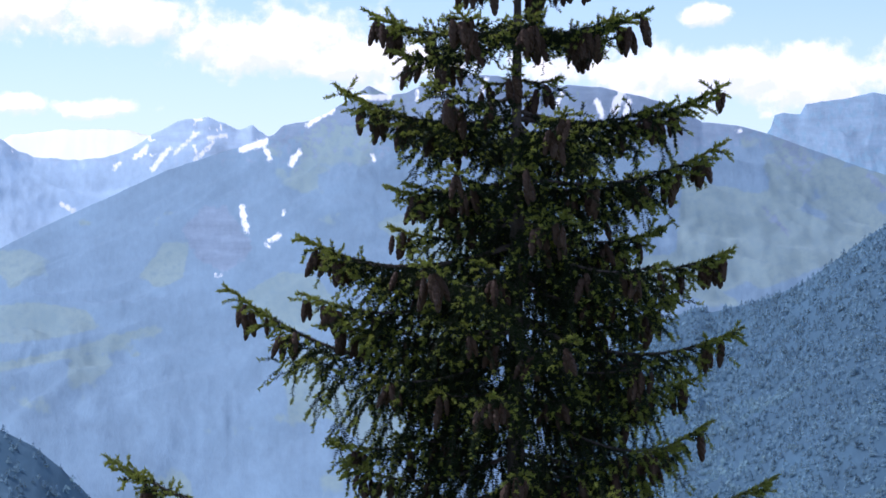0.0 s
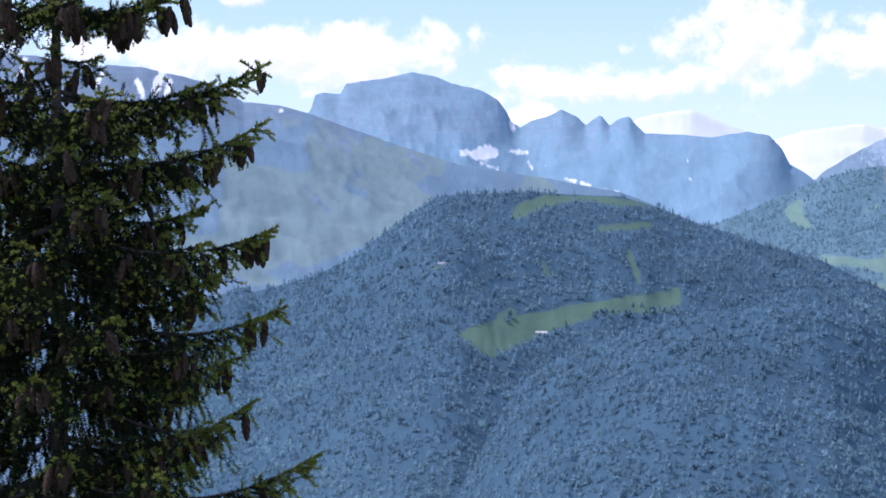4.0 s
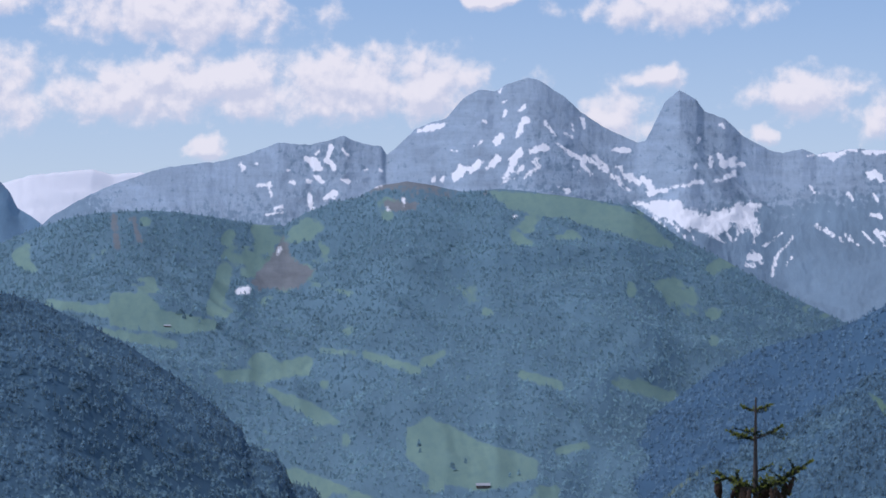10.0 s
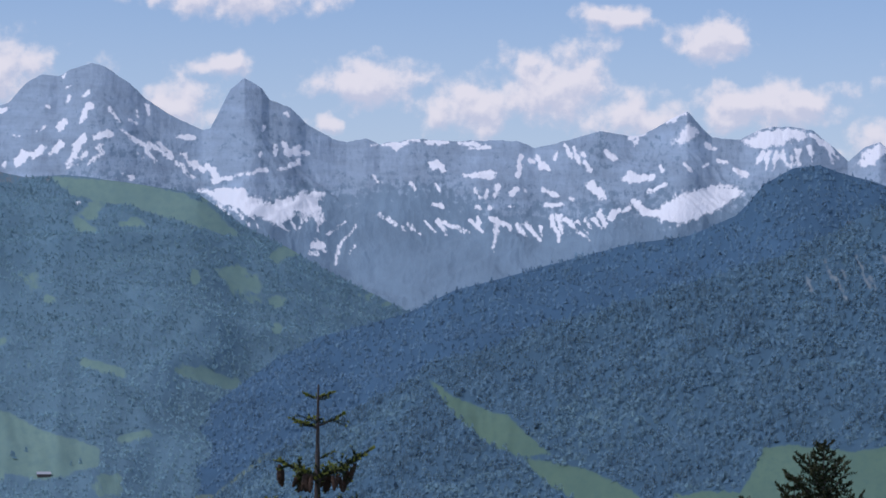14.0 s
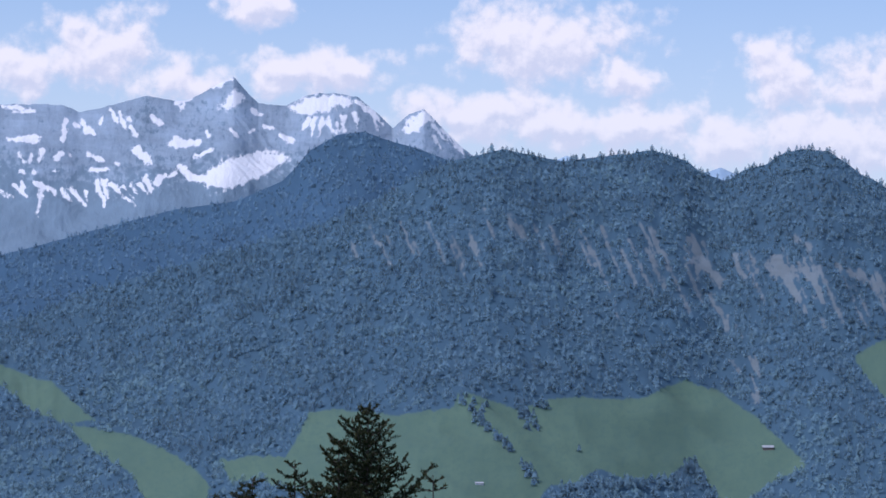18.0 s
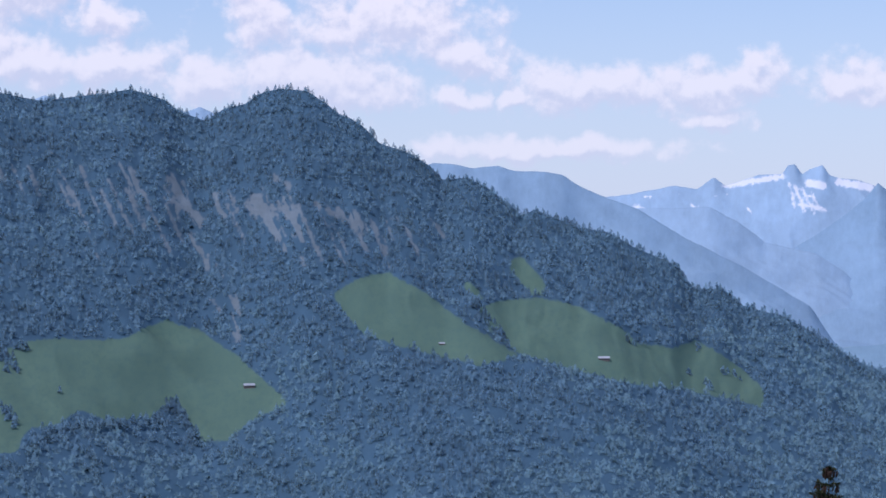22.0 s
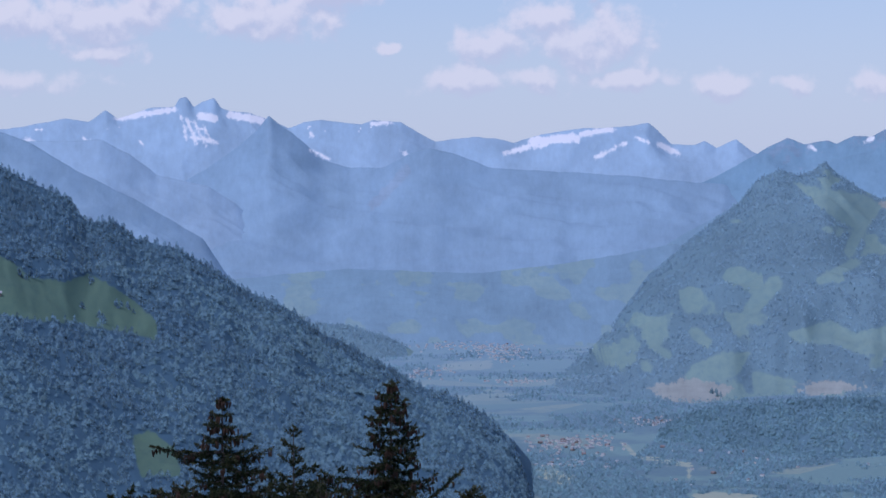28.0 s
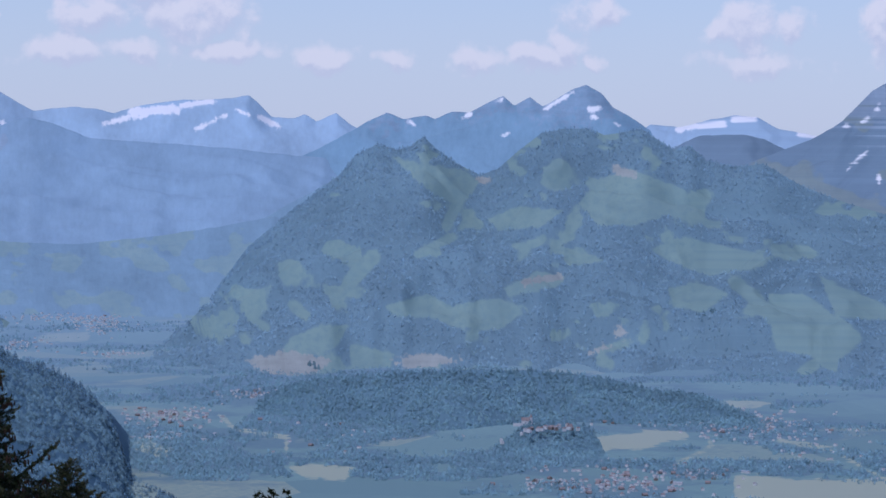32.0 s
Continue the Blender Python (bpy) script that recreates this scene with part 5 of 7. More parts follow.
east_peak.streak("snow", 83.67, -0.66, 83.68, -0.82, 0.035)
east_peak.streak("snow", 82.98, 0.37, 83.03, 0.37, 0.035)
east_peak.streak("snow", 83.62, 0.74, 83.66, 0.80, 0.035)
east_peak.streak("snow", 82.72, -2.14, 82.50, -2.28, 0.023)
humps.area("turf", [(73.69, -0.31), (74.27, -0.48), (75.20, -0.59), (75.55, -0.82), (75.21, -1.35), (74.74, -1.18), (74.27, -0.83)])
humps.area("turf", [(77.53, -1.27), (77.99, -0.80), (78.68, -0.56), (79.61, -0.90), (80.07, -1.25), (79.38, -1.48), (78.69, -1.72), (78.00, -1.73)])
humps.area("turf", [(75.67, -1.63), (76.37, -1.34), (77.30, -1.39), (76.84, -1.74), (75.91, -1.86)])
humps.area("turf", [(79.04, -2.18), (79.74, -1.94), (81.35, -2.27), (81.47, -2.50), (80.21, -2.75), (79.39, -2.41)])
humps.area("turf", [(77.19, -2.20), (77.65, -2.20), (78.12, -2.48), (77.31, -2.55)])
humps.area("turf", [(76.04, -3.02), (76.73, -2.67), (77.31, -2.78), (77.08, -3.02), (76.15, -3.20)])
humps.area("turf", [(73.59, -3.39), (74.52, -3.15), (74.99, -3.44), (75.92, -3.20), (76.62, -3.48), (75.93, -3.90), (74.99, -3.85), (74.53, -3.62), (73.83, -3.62)])
humps.area("turf", [(79.40, -2.99), (79.98, -2.87), (80.67, -3.09), (80.10, -3.50), (79.52, -3.39)])
humps.area("turf", [(81.48, -3.08), (82.16, -3.07), (83.09, -3.63), (83.43, -3.97), (82.87, -4.44), (81.61, -4.23)])
humps.area("turf", [(82.50, -2.72), (83.76, -3.27), (84.22, -3.61), (82.86, -3.52)])
humps.area("turf", [(71.62, -4.10), (72.32, -3.81), (72.90, -3.80), (72.67, -4.21), (72.09, -4.33)])
humps.area("turf", [(72.90, -4.21), (73.83, -4.38), (73.72, -4.73), (72.90, -4.67)])
humps.streak("turf", 72.89, -2.93, 73.35, -2.41, 0.163)
humps.streak("turf", 71.97, -3.63, 71.73, -3.40, 0.116)
humps.streak("turf", 70.81, -3.64, 71.16, -3.87, 0.093)
humps.streak("turf", 80.78, -2.86, 81.25, -3.20, 0.139)
humps.streak("turf", 79.06, -4.04, 78.02, -4.28, 0.081)
humps.streak("turf", 82.18, -4.68, 82.86, -4.21, 0.116)
humps.streak("turf", 75.09, -1.29, 74.86, -1.76, 0.116)
humps.streak("turf", 74.28, -2.34, 74.98, -1.99, 0.093)
humps.area("stone", [(70.70, -4.53), (71.51, -4.35), (72.55, -4.50), (72.21, -4.81), (71.28, -4.88)])
humps.area("stone", [(73.72, -4.46), (74.53, -4.37), (75.35, -4.52), (74.07, -4.72)])
humps.streak("stone", 78.37, -3.95, 78.74, -3.83, 0.058)
humps.streak("stone", 77.85, -4.34, 78.25, -4.16, 0.046)
humps.streak("stone", 75.55, -0.84, 75.69, -0.82, 0.058)
humps.streak("stone", 76.50, -2.90, 77.20, -2.78, 0.070)
humps.streak("stone", 68.73, -3.06, 69.65, -2.83, 0.058)
humps.streak("stone", 78.33, -0.57, 78.68, -0.68, 0.081)
east_peak.area("turf", [(81.11, -0.89), (81.90, -0.54), (82.82, -0.87), (83.83, -1.32), (84.76, -1.88), (83.84, -2.13), (82.60, -1.68), (81.68, -1.35)])
east_peak.streak("turf", 82.61, -2.03, 83.75, -2.59, 0.209)
east_peak.streak("turf", 82.85, -3.06, 83.86, -3.50, 0.186)
range_d.streak("stone", 65.13, -0.75, 65.83, -0.06, 0.105)
range_c.streak("stone", 65.13, -0.75, 65.83, -0.06, 0.105)
ground.area("stone", [(71.58, -6.70), (72.22, -6.67), (73.03, -6.73), (72.80, -6.99), (71.99, -6.93)])
ground.area("stone", [(68.39, -6.18), (68.74, -6.12), (69.26, -6.41), (69.08, -6.55), (68.51, -6.41)])
ground.area("stone", [(77.92, -6.08), (78.50, -5.99), (79.20, -5.89), (79.84, -5.93), (79.90, -6.05), (78.86, -6.29), (78.04, -6.36)])
ground.area("stone", [(79.89, -5.35), (80.70, -5.28), (81.62, -5.29), (81.16, -5.41), (80.01, -5.46)])
ground.area("stone", [(77.10, -5.57), (78.27, -5.53), (79.25, -5.45), (79.08, -5.60), (77.80, -5.70)])
ground.area("stone", [(80.83, -6.78), (82.21, -6.86), (83.90, -6.80), (84.83, -6.80), (84.84, -7.19), (80.84, -7.35)])
ground.streak("stone", 66.61, -4.10, 67.47, -4.05, 0.093)
ground.streak("stone", 70.24, -5.66, 70.53, -5.95, 0.035)
ground.streak("stone", 70.53, -5.95, 71.63, -6.12, 0.035)
ground.streak("stone", 71.63, -6.12, 71.58, -6.41, 0.035)
ground.streak("stone", 79.67, -6.57, 80.36, -6.21, 0.023)
ground.streak("stone", 80.36, -6.21, 80.30, -6.10, 0.023)
ground.streak("stone", 81.74, -6.07, 82.78, -6.22, 0.035)
ground.streak("stone", 82.78, -6.22, 83.90, -6.82, 0.023)
ground.streak("stone", 65.98, -2.61, 67.46, -2.72, 0.070)
ground.streak("stone", 67.47, -4.10, 67.58, -3.76, 0.023)
ground.area("wood", [(70.35, -6.07), (70.93, -5.61), (71.51, -5.26), (73.84, -5.13), (76.17, -5.23), (78.03, -5.09), (79.89, -5.18), (79.77, -5.41), (78.03, -5.44), (76.17, -5.69), (75.01, -5.93), (73.85, -6.17), (72.68, -6.41), (71.75, -6.07), (70.82, -6.18)])
ground.area("wood", [(74.78, -6.86), (75.95, -6.27), (76.87, -5.80), (77.92, -6.02), (78.04, -6.48), (77.12, -6.72), (76.18, -6.85)])
ground.area("wood", [(68.04, -5.95), (69.54, -5.95), (70.82, -6.41), (70.82, -6.99), (69.55, -6.99), (68.51, -6.75)])
ground.area("wood", [(69.19, -5.14), (70.81, -5.03), (71.51, -5.14), (71.28, -5.26), (69.66, -5.26)])
ground.area("wood", [(73.15, -6.76), (73.85, -6.40), (74.78, -6.75), (74.55, -6.92), (73.38, -6.96)])
ground.area("wood", [(80.01, -5.87), (81.97, -6.18), (83.90, -6.25), (83.90, -6.71), (82.89, -6.27), (81.75, -6.30)])
ground.area("wood", [(64.30, -3.12), (64.88, -2.90), (65.81, -2.96), (66.51, -3.25), (65.58, -3.42), (64.65, -3.42)])


def speckle(m, low, high, scale, amount, seed):
    """Thin old snow lying in the hollows between two heights."""
    lie = ridged(m.az * scale, m.el * scale * 1.4, 4, seed)
    band = np.clip((m.el - low) / 0.3, 0, 1) * np.clip((high - m.el) / 0.3, 0, 1)
    m.covers["snow"] = np.maximum(m.covers["snow"], np.clip((lie - amount) * 6, 0, 1) * band)


speckle(jag, 3.0, 4.2, 3.2, 0.76, 51)
speckle(range_b, 0.4, 1.4, 3.0, 0.84, 54)
speckle(cliff, 2.2, 3.1, 3.0, 0.86, 55)


def bare(m, low, high, strength=1.0, scale=0.8, seed=60):
    """Bare rock that takes over from the woods with height."""
    rise = np.clip((m.el - low) / (high - low), 0, 1)
    m.covers["stone"] = np.maximum(m.covers["stone"], strength * np.clip(rise + 0.5 * fbm(m.az * scale, m.el * scale, 4, seed) * (rise > 0), 0, 1))


bare(jag, 2.6, 3.6)
bare(left, 2.6, 4.0, 0.8)
bare(cliff, 2.2, 3.4, 0.6)
bare(peaks, 1.6, 3.2, 0.75)
bare(trident, -0.2, 0.8, 0.7)
bare(east_peak, -0.4, 1.0, 0.8)
# Scree lies in thin broken runs.
runs_down = ridged(ridge.az * 7 + ridge.el * 3.2, ridge.el * 1.2, 3, 62)
ridge.covers["stone"] = ridge.covers["stone"] * np.clip((runs_down - 0.52) * 5, 0.25, 1.0)
run_rng = np.random.default_rng(63)
for n in range(44):
    b = 41.5 + n * 0.27 + 0.12 * run_rng.normal()
    h = np.interp(b, [41, 47, 50, 54], [1.6, 1.5, 1.1, 0.3]) - 0.5 * run_rng.random()
    long = 0.25 + (1.1 if 46.5 < b < 52 else 0.6) * run_rng.random() ** 1.5
    ridge.streak("stone", b, h, b + 0.45 * long, h - long, (0.034 if 46.5 < b < 52.5 else 0.024) * (0.5 + run_rng.random()), 0.09)
bare(mid, 2.6, 3.4, 0.6)


def pastures(m, scale, amount, seed):
    """Open pastures scattered between the woods."""
    m.covers["turf"] = np.maximum(m.covers["turf"], np.clip(0.5 + (fbm(m.az * scale, m.el * scale * 1.6, 4, seed) - amount) * 3, 0, 1))


pastures(left, 0.7, 0.22, 71)
pastures(humps, 1.1, 0.30, 72)
pastures(mid, 1.2, 0.42, 73)
pastures(far_hills, 1.7, 0.10, 75)
pastures(low_woods, 1.5, 0.35, 76)
pastures(east_peak, 1.0, 0.15, 74)

# Copses and belts of trees across the valley floor.
belts = fbm(gx / 55, gy / 130, 4, 112) + 0.35 * fbm(gx / 18, gy / 30, 3, 113)
ground.covers["wood"] = np.maximum(ground.covers["wood"], np.clip(0.5 + (belts - 0.16) * 4, 0, 1) * (gz < -130) * (ground.covers["stone"] < 0.3))

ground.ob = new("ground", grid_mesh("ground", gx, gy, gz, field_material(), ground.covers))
tagged(ground.ob, "grassy hillside falling to a valley floor of green and straw fields", "ground", kind="structure")
for m in (far_west, jag, left, cliff, far_snow, hill, spur, low, peaks, mid, ridge_back, ridge, backline, range_a, range_b, range_c,
          range_d, trident, humps, far_east, foot_east, east_peak, side_hill, terrace, low_woods, far_hills, castle_hill):
    m.build()


# ---- woods ----
def leaf_material(name, colours, spread=0.5):
    k = Mat(name, 0.85)
    pick = k.attr("growth")
    c = k.mix(k.ramp(pick, 0.0, 1.0 - spread * 0.4), colours[0], colours[1])
    c = k.mix(k.math("MULTIPLY", k.ramp(pick, 0.75, 1.0), 0.6), c, colours[2])
    c = k.mix(k.ramp(k.noise(0.8, 3), 0.25, 0.75), c, colours[0])
    c = k.mix(k.ramp(k.noise(0.045, 4), 0.36, 0.62), tuple(v * 0.80 for v in colours[0]), c)
    k.put(c, k.b.inputs["Base Color"])
    k.b.inputs["Specular IOR Level"].default_value = 0.1
    # A crown's needles face every way: each spray is lit as part of the rounded canopy.
    lie = k.n.new("ShaderNodeVectorMath")
    lie.operation = "MULTIPLY_ADD"
    k.l.new(k.n.new("ShaderNodeNewGeometry").outputs["Normal"], lie.inputs[0])
    lie.inputs[1].default_value, lie.inputs[2].default_value = (0.45, 0.45, 0.45), (0, 0, 0.75)
    even = k.n.new("ShaderNodeVectorMath")
    even.operation = "NORMALIZE"
    k.l.new(lie.outputs[0], even.inputs[0])
    k.l.new(even.outputs[0], k.b.inputs["Normal"])
    leak = k.n.new("ShaderNodeBsdfTranslucent")
    k.put(c, leak.inputs["Color"])
    both = k.n.new("ShaderNodeMixShader")
    both.inputs[0].default_value = 0.3
    k.l.new(k.b.outputs[0], both.inputs[1])
    k.l.new(leak.outputs[0], both.inputs[2])
    # A spray of twigs is half gaps.
    loose = k.n.new("ShaderNodeMixShader")
    loose.inputs[0].default_value = 0.52
    k.l.new(both.outputs[0], loose.inputs[1])
    k.l.new(k.n.new("ShaderNodeBsdfTransparent").outputs[0], loose.inputs[2])
    k.l.new(loose.outputs[0], k.n["Material Output"].inputs["Surface"])
    return k.m


# Crown colours carry painted haze: bluer and paler the farther the slope.
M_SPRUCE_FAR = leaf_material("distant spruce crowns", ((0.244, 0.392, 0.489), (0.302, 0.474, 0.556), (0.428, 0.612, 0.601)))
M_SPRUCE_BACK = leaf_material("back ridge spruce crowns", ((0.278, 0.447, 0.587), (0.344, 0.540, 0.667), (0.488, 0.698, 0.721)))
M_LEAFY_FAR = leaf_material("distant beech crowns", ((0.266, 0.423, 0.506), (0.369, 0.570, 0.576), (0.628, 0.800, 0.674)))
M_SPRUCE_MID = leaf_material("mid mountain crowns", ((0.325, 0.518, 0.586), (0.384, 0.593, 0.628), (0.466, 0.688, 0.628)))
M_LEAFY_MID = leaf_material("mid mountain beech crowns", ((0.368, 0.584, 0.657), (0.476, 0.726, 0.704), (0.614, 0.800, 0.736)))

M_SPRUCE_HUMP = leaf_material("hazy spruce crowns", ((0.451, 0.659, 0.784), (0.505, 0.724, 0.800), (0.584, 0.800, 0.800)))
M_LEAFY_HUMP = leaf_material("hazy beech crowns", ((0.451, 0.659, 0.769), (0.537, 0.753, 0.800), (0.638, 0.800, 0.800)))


def crowns(name, places, low, high, outline, material, label, rng, clumps=8):
    """Thousands of crowns in one mesh: each a loose heap of small sprays of leaves inside an outline (height, radius)."""
    n = len(places)
    if not n:
        return None
    size = (low + (high - low) * rng.random(n) ** 1.4)[:, None]
    up = (np.arange(clumps)[None, :] + rng.random((n, clumps))) / clumps
    rad = np.interp(up, [p[0] for p in outline], [p[1] for p in outline]) * (0.35 + 0.65 * rng.random((n, clumps)) ** 0.5)
    ang = rng.random((n, clumps)) * 6.283
    out = np.stack([np.cos(ang), np.sin(ang), np.zeros_like(ang)], -1)
    mid = places[:, None, :] + out * (rad * size)[..., None]
    mid[..., 2] += up * size * 0.92
    # Each spray is a bent-down triangle that faces outwards and up.
    face = out * 0.8 + np.array([0, 0, 0.55]) + 0.45 * rng.normal(size=(n, clumps, 3))
    face /= np.linalg.norm(face, axis=-1, keepdims=True)
    side = np.cross(face, np.array([0.0, 0.0, 1.0]))
    side /= np.linalg.norm(side, axis=-1, keepdims=True) + 1e-9
    rise = np.cross(side, face)
    reach = (size * (0.25 + 0.18 * rng.random((n, clumps))) * (1.15 - 0.5 * up))[..., None]
    rise = np.where(rise[..., 2:] < 0, -rise, rise)
    co = np.stack([mid - side * reach - rise * reach * 0.6, mid + side * reach - rise * reach * 0.7, mid + rise * reach * 1.25], 2)
    me = tri_mesh(name, co.reshape(-1, 3), np.arange(n * clumps * 3).reshape(-1, 3), [material])
    hue = np.clip(np.repeat(rng.random((n, 1)), clumps, 1) * 0.75 + 0.25 * rng.random((n, clumps)), 0, 1)
    at = me.attributes.new("growth", "FLOAT", "FACE")
    at.data.foreach_set("value", hue.astype(np.float32).ravel())
    return tagged(new(name, me), label, "forest", kind="stuff")


SPRUCE = [(0.0, 0.26), (0.25, 0.25), (1.0, 0.02)]
LEAFY = [(0.0, 0.30), (0.40, 0.42), (0.75, 0.36), (1.0, 0.10)]


def wood(m, count, low, high, spruce_mat, leafy_mat, label, leafy=0.4, seed=5, floor=-7.6, top=9.0, gaps=0.0, far=False):
    """Cover a slope with mixed wood, but for its turf, scree and snow."""
    rng = np.random.default_rng(seed)

    def keep(turf, stone, snow, s, az, el, g):
        thin = 0.5 + 0.5 * fbm(az * 2.2, el * 2.2, 4, seed)
        turf = turf + 0.25 * fbm(az * 9, el * 9, 3, seed + 9)
        return (turf < 0.42) & (stone < 0.36) & (snow < 0.4) & (el > floor) & (el < top) & (thin > gaps)
    p = m.spots(count, rng, keep)
    mixed = 0.5 + 0.5 * fbm(p[:, 0] / 45, p[:, 1] / 45, 3, seed + 3) + 0.15 * (rng.random(len(p)) - 0.5)
    high_up = np.clip((p[:, 2] + 60) / 160, -0.3, 0.35)
    near_top = np.interp(np.degrees(np.arctan2(p[:, 0], p[:, 1])), np.degrees(np.arctan2(m.x[m.rows - 1], m.y[m.rows - 1])), m.el_crest) - np.degrees(np.arctan2(p[:, 2], np.hypot(p[:, 0], p[:, 1]))) < 0.25
    is_leafy = (mixed + 0.25 * (rng.random(len(p)) - 0.5) < leafy + 0.2 - high_up) & ~(near_top & (rng.random(len(p)) < 0.7))
    crowns("spruce_forest", p[~is_leafy], low, high * 1.1, SPRUCE, spruce_mat, "dark spruce wood on " + label, rng, 6 if far else 8)
    crowns("beech_forest", p[is_leafy], low * 0.8, high * 0.95, LEAFY, leafy_mat, "lighter beech crowns mixed into the wood on " + label, rng, 6 if far else 9)


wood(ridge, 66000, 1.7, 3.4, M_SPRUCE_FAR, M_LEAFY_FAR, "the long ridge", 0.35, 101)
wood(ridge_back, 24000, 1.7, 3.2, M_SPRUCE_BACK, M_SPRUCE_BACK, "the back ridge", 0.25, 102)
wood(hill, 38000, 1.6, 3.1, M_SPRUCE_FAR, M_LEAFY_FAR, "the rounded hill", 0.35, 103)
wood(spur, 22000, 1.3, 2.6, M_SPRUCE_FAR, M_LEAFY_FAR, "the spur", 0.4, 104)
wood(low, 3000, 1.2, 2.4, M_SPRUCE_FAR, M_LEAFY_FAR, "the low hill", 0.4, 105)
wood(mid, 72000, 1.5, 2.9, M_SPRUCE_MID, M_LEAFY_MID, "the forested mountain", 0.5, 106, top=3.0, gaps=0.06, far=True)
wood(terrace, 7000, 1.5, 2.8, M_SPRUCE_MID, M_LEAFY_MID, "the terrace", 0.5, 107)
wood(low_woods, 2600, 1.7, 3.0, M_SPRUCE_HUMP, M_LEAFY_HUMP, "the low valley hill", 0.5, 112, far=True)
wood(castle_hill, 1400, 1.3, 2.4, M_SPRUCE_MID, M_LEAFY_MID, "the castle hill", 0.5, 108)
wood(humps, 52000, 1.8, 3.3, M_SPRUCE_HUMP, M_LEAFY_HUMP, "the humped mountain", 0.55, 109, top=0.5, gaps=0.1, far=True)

ROW_PLACES = {}


def tree_row(m, b0, h0, b1, h1, count):
    """Spruces in a line or clump across a pasture."""
    rng = np.random.default_rng(int(b0 * 100 + h0 * 50 + 2000))
    for n in range(count):
        f = rng.random()
        p = on_slope(m, b0 + (b1 - b0) * f + 0.02 * rng.normal(), h0 + (h1 - h0) * f - 0.03 + 0.02 * rng.normal())
        ROW_PLACES.setdefault(m.name, []).append(p)


def on_slope(m, bearing, deg):
    """The place on a slope that stands at this bearing and height angle."""
    gap = (m.az[:m.rows] - bearing) ** 2 + (m.el[:m.rows] - deg) ** 2
    i = np.unravel_index(np.argmin(gap), gap.shape)
    return Vector((m.x[i], m.y[i], m.z[i]))


tree_row(ridge, 43.80, -2.05, 44.90, -3.15, 40)
tree_row(ridge, 45.07, -2.22, 45.45, -2.69, 12)
tree_row(ridge, 45.07, -3.32, 45.44, -3.81, 12)
tree_row(ridge, 44.32, -2.16, 44.38, -2.30, 3)
tree_row(ridge, 46.26, -3.01, 46.27, -3.03, 1)
tree_row(ridge, 45.25, -2.69, 45.27, -2.72, 2)
tree_row(ridge, 45.66, -2.05, 45.07, -2.51, 14)
tree_row(ridge, 46.41, -3.91, 48.09, -3.74, 40)
tree_row(ridge, 48.09, -3.79, 48.61, -3.39, 20)
tree_row(ridge, 48.61, -3.39, 49.07, -4.14, 26)
tree_row(ridge, 45.77, -4.25, 46.23, -3.85, 18)
tree_row(ridge, 55.11, -1.75, 55.43, -2.25, 16)
tree_row(ridge, 59.15, -2.77, 59.19, -2.82, 2)
tree_row(ridge, 59.52, -2.98, 59.57, -3.04, 3)
tree_row(ridge, 59.89, -2.72, 59.96, -2.86, 3)
tree_row(ridge, 60.12, -2.77, 60.21, -2.88, 3)
tree_row(ridge, 57.20, -2.86, 57.54, -3.09, 8)
tree_row(ridge, 54.64, -1.17, 55.11, -1.75, 16)
tree_row(ridge, 57.89, -2.11, 58.18, -2.16, 6)
tree_row(ridge, 59.29, -2.17, 59.36, -2.28, 3)
tree_row(mid, 24.69, -2.16, 24.74, -2.29, 3)
tree_row(mid, 25.44, -2.67, 25.47, -2.73, 2)
tree_row(mid, 25.64, -2.51, 25.66, -2.56, 1)
tree_row(mid, 26.77, -2.72, 26.79, -2.78, 2)
tree_row(mid, 26.54, -2.87, 26.56, -2.92, 1)
tree_row(mid, 19.74, 0.48, 20.26, 0.33, 10)
tree_row(mid, 20.41, 0.08, 20.73, 0.31, 10)
tree_row(ridge_back, 28.56, -3.42, 29.14, -3.31, 10)
tree_row(ridge_back, 30.06, -2.85, 30.52, -2.62, 8)
tree_row(hill, 10.72, -0.62, 10.78, -0.47, 5)
tree_row(hill, 12.46, -0.49, 14.21, -0.37, 30)
tree_row(humps, 71.97, -4.56, 72.21, -4.65, 8)
tree_row(humps, 79.98, -3.56, 80.79, -3.32, 12)

for key, places in ROW_PLACES.items():
    pts = np.array([tuple(p) for p in places]) + np.random.default_rng(9).normal(size=(len(places), 3)) * (0.9, 0.9, 0.0)
    crowns("pasture_trees", pts, 2.2, 3.6, SPRUCE, M_SPRUCE_FAR if key in ("long_wooded_ridge", "wooded_hill", "back_ridge") else M_SPRUCE_MID, "dark spruces in rows and clumps on the pasture", np.random.default_rng(8), 16)

# Small woods on the valley floor.
def ground_wood(az, el):
    i = np.clip(np.searchsorted(ground.el[20:, 200], el) + 20, 0, gx.shape[0] - 1)
    j = np.clip(np.searchsorted(az_g, az), 0, gx.shape[1] - 1)
    return ground.covers["wood"][i, j]


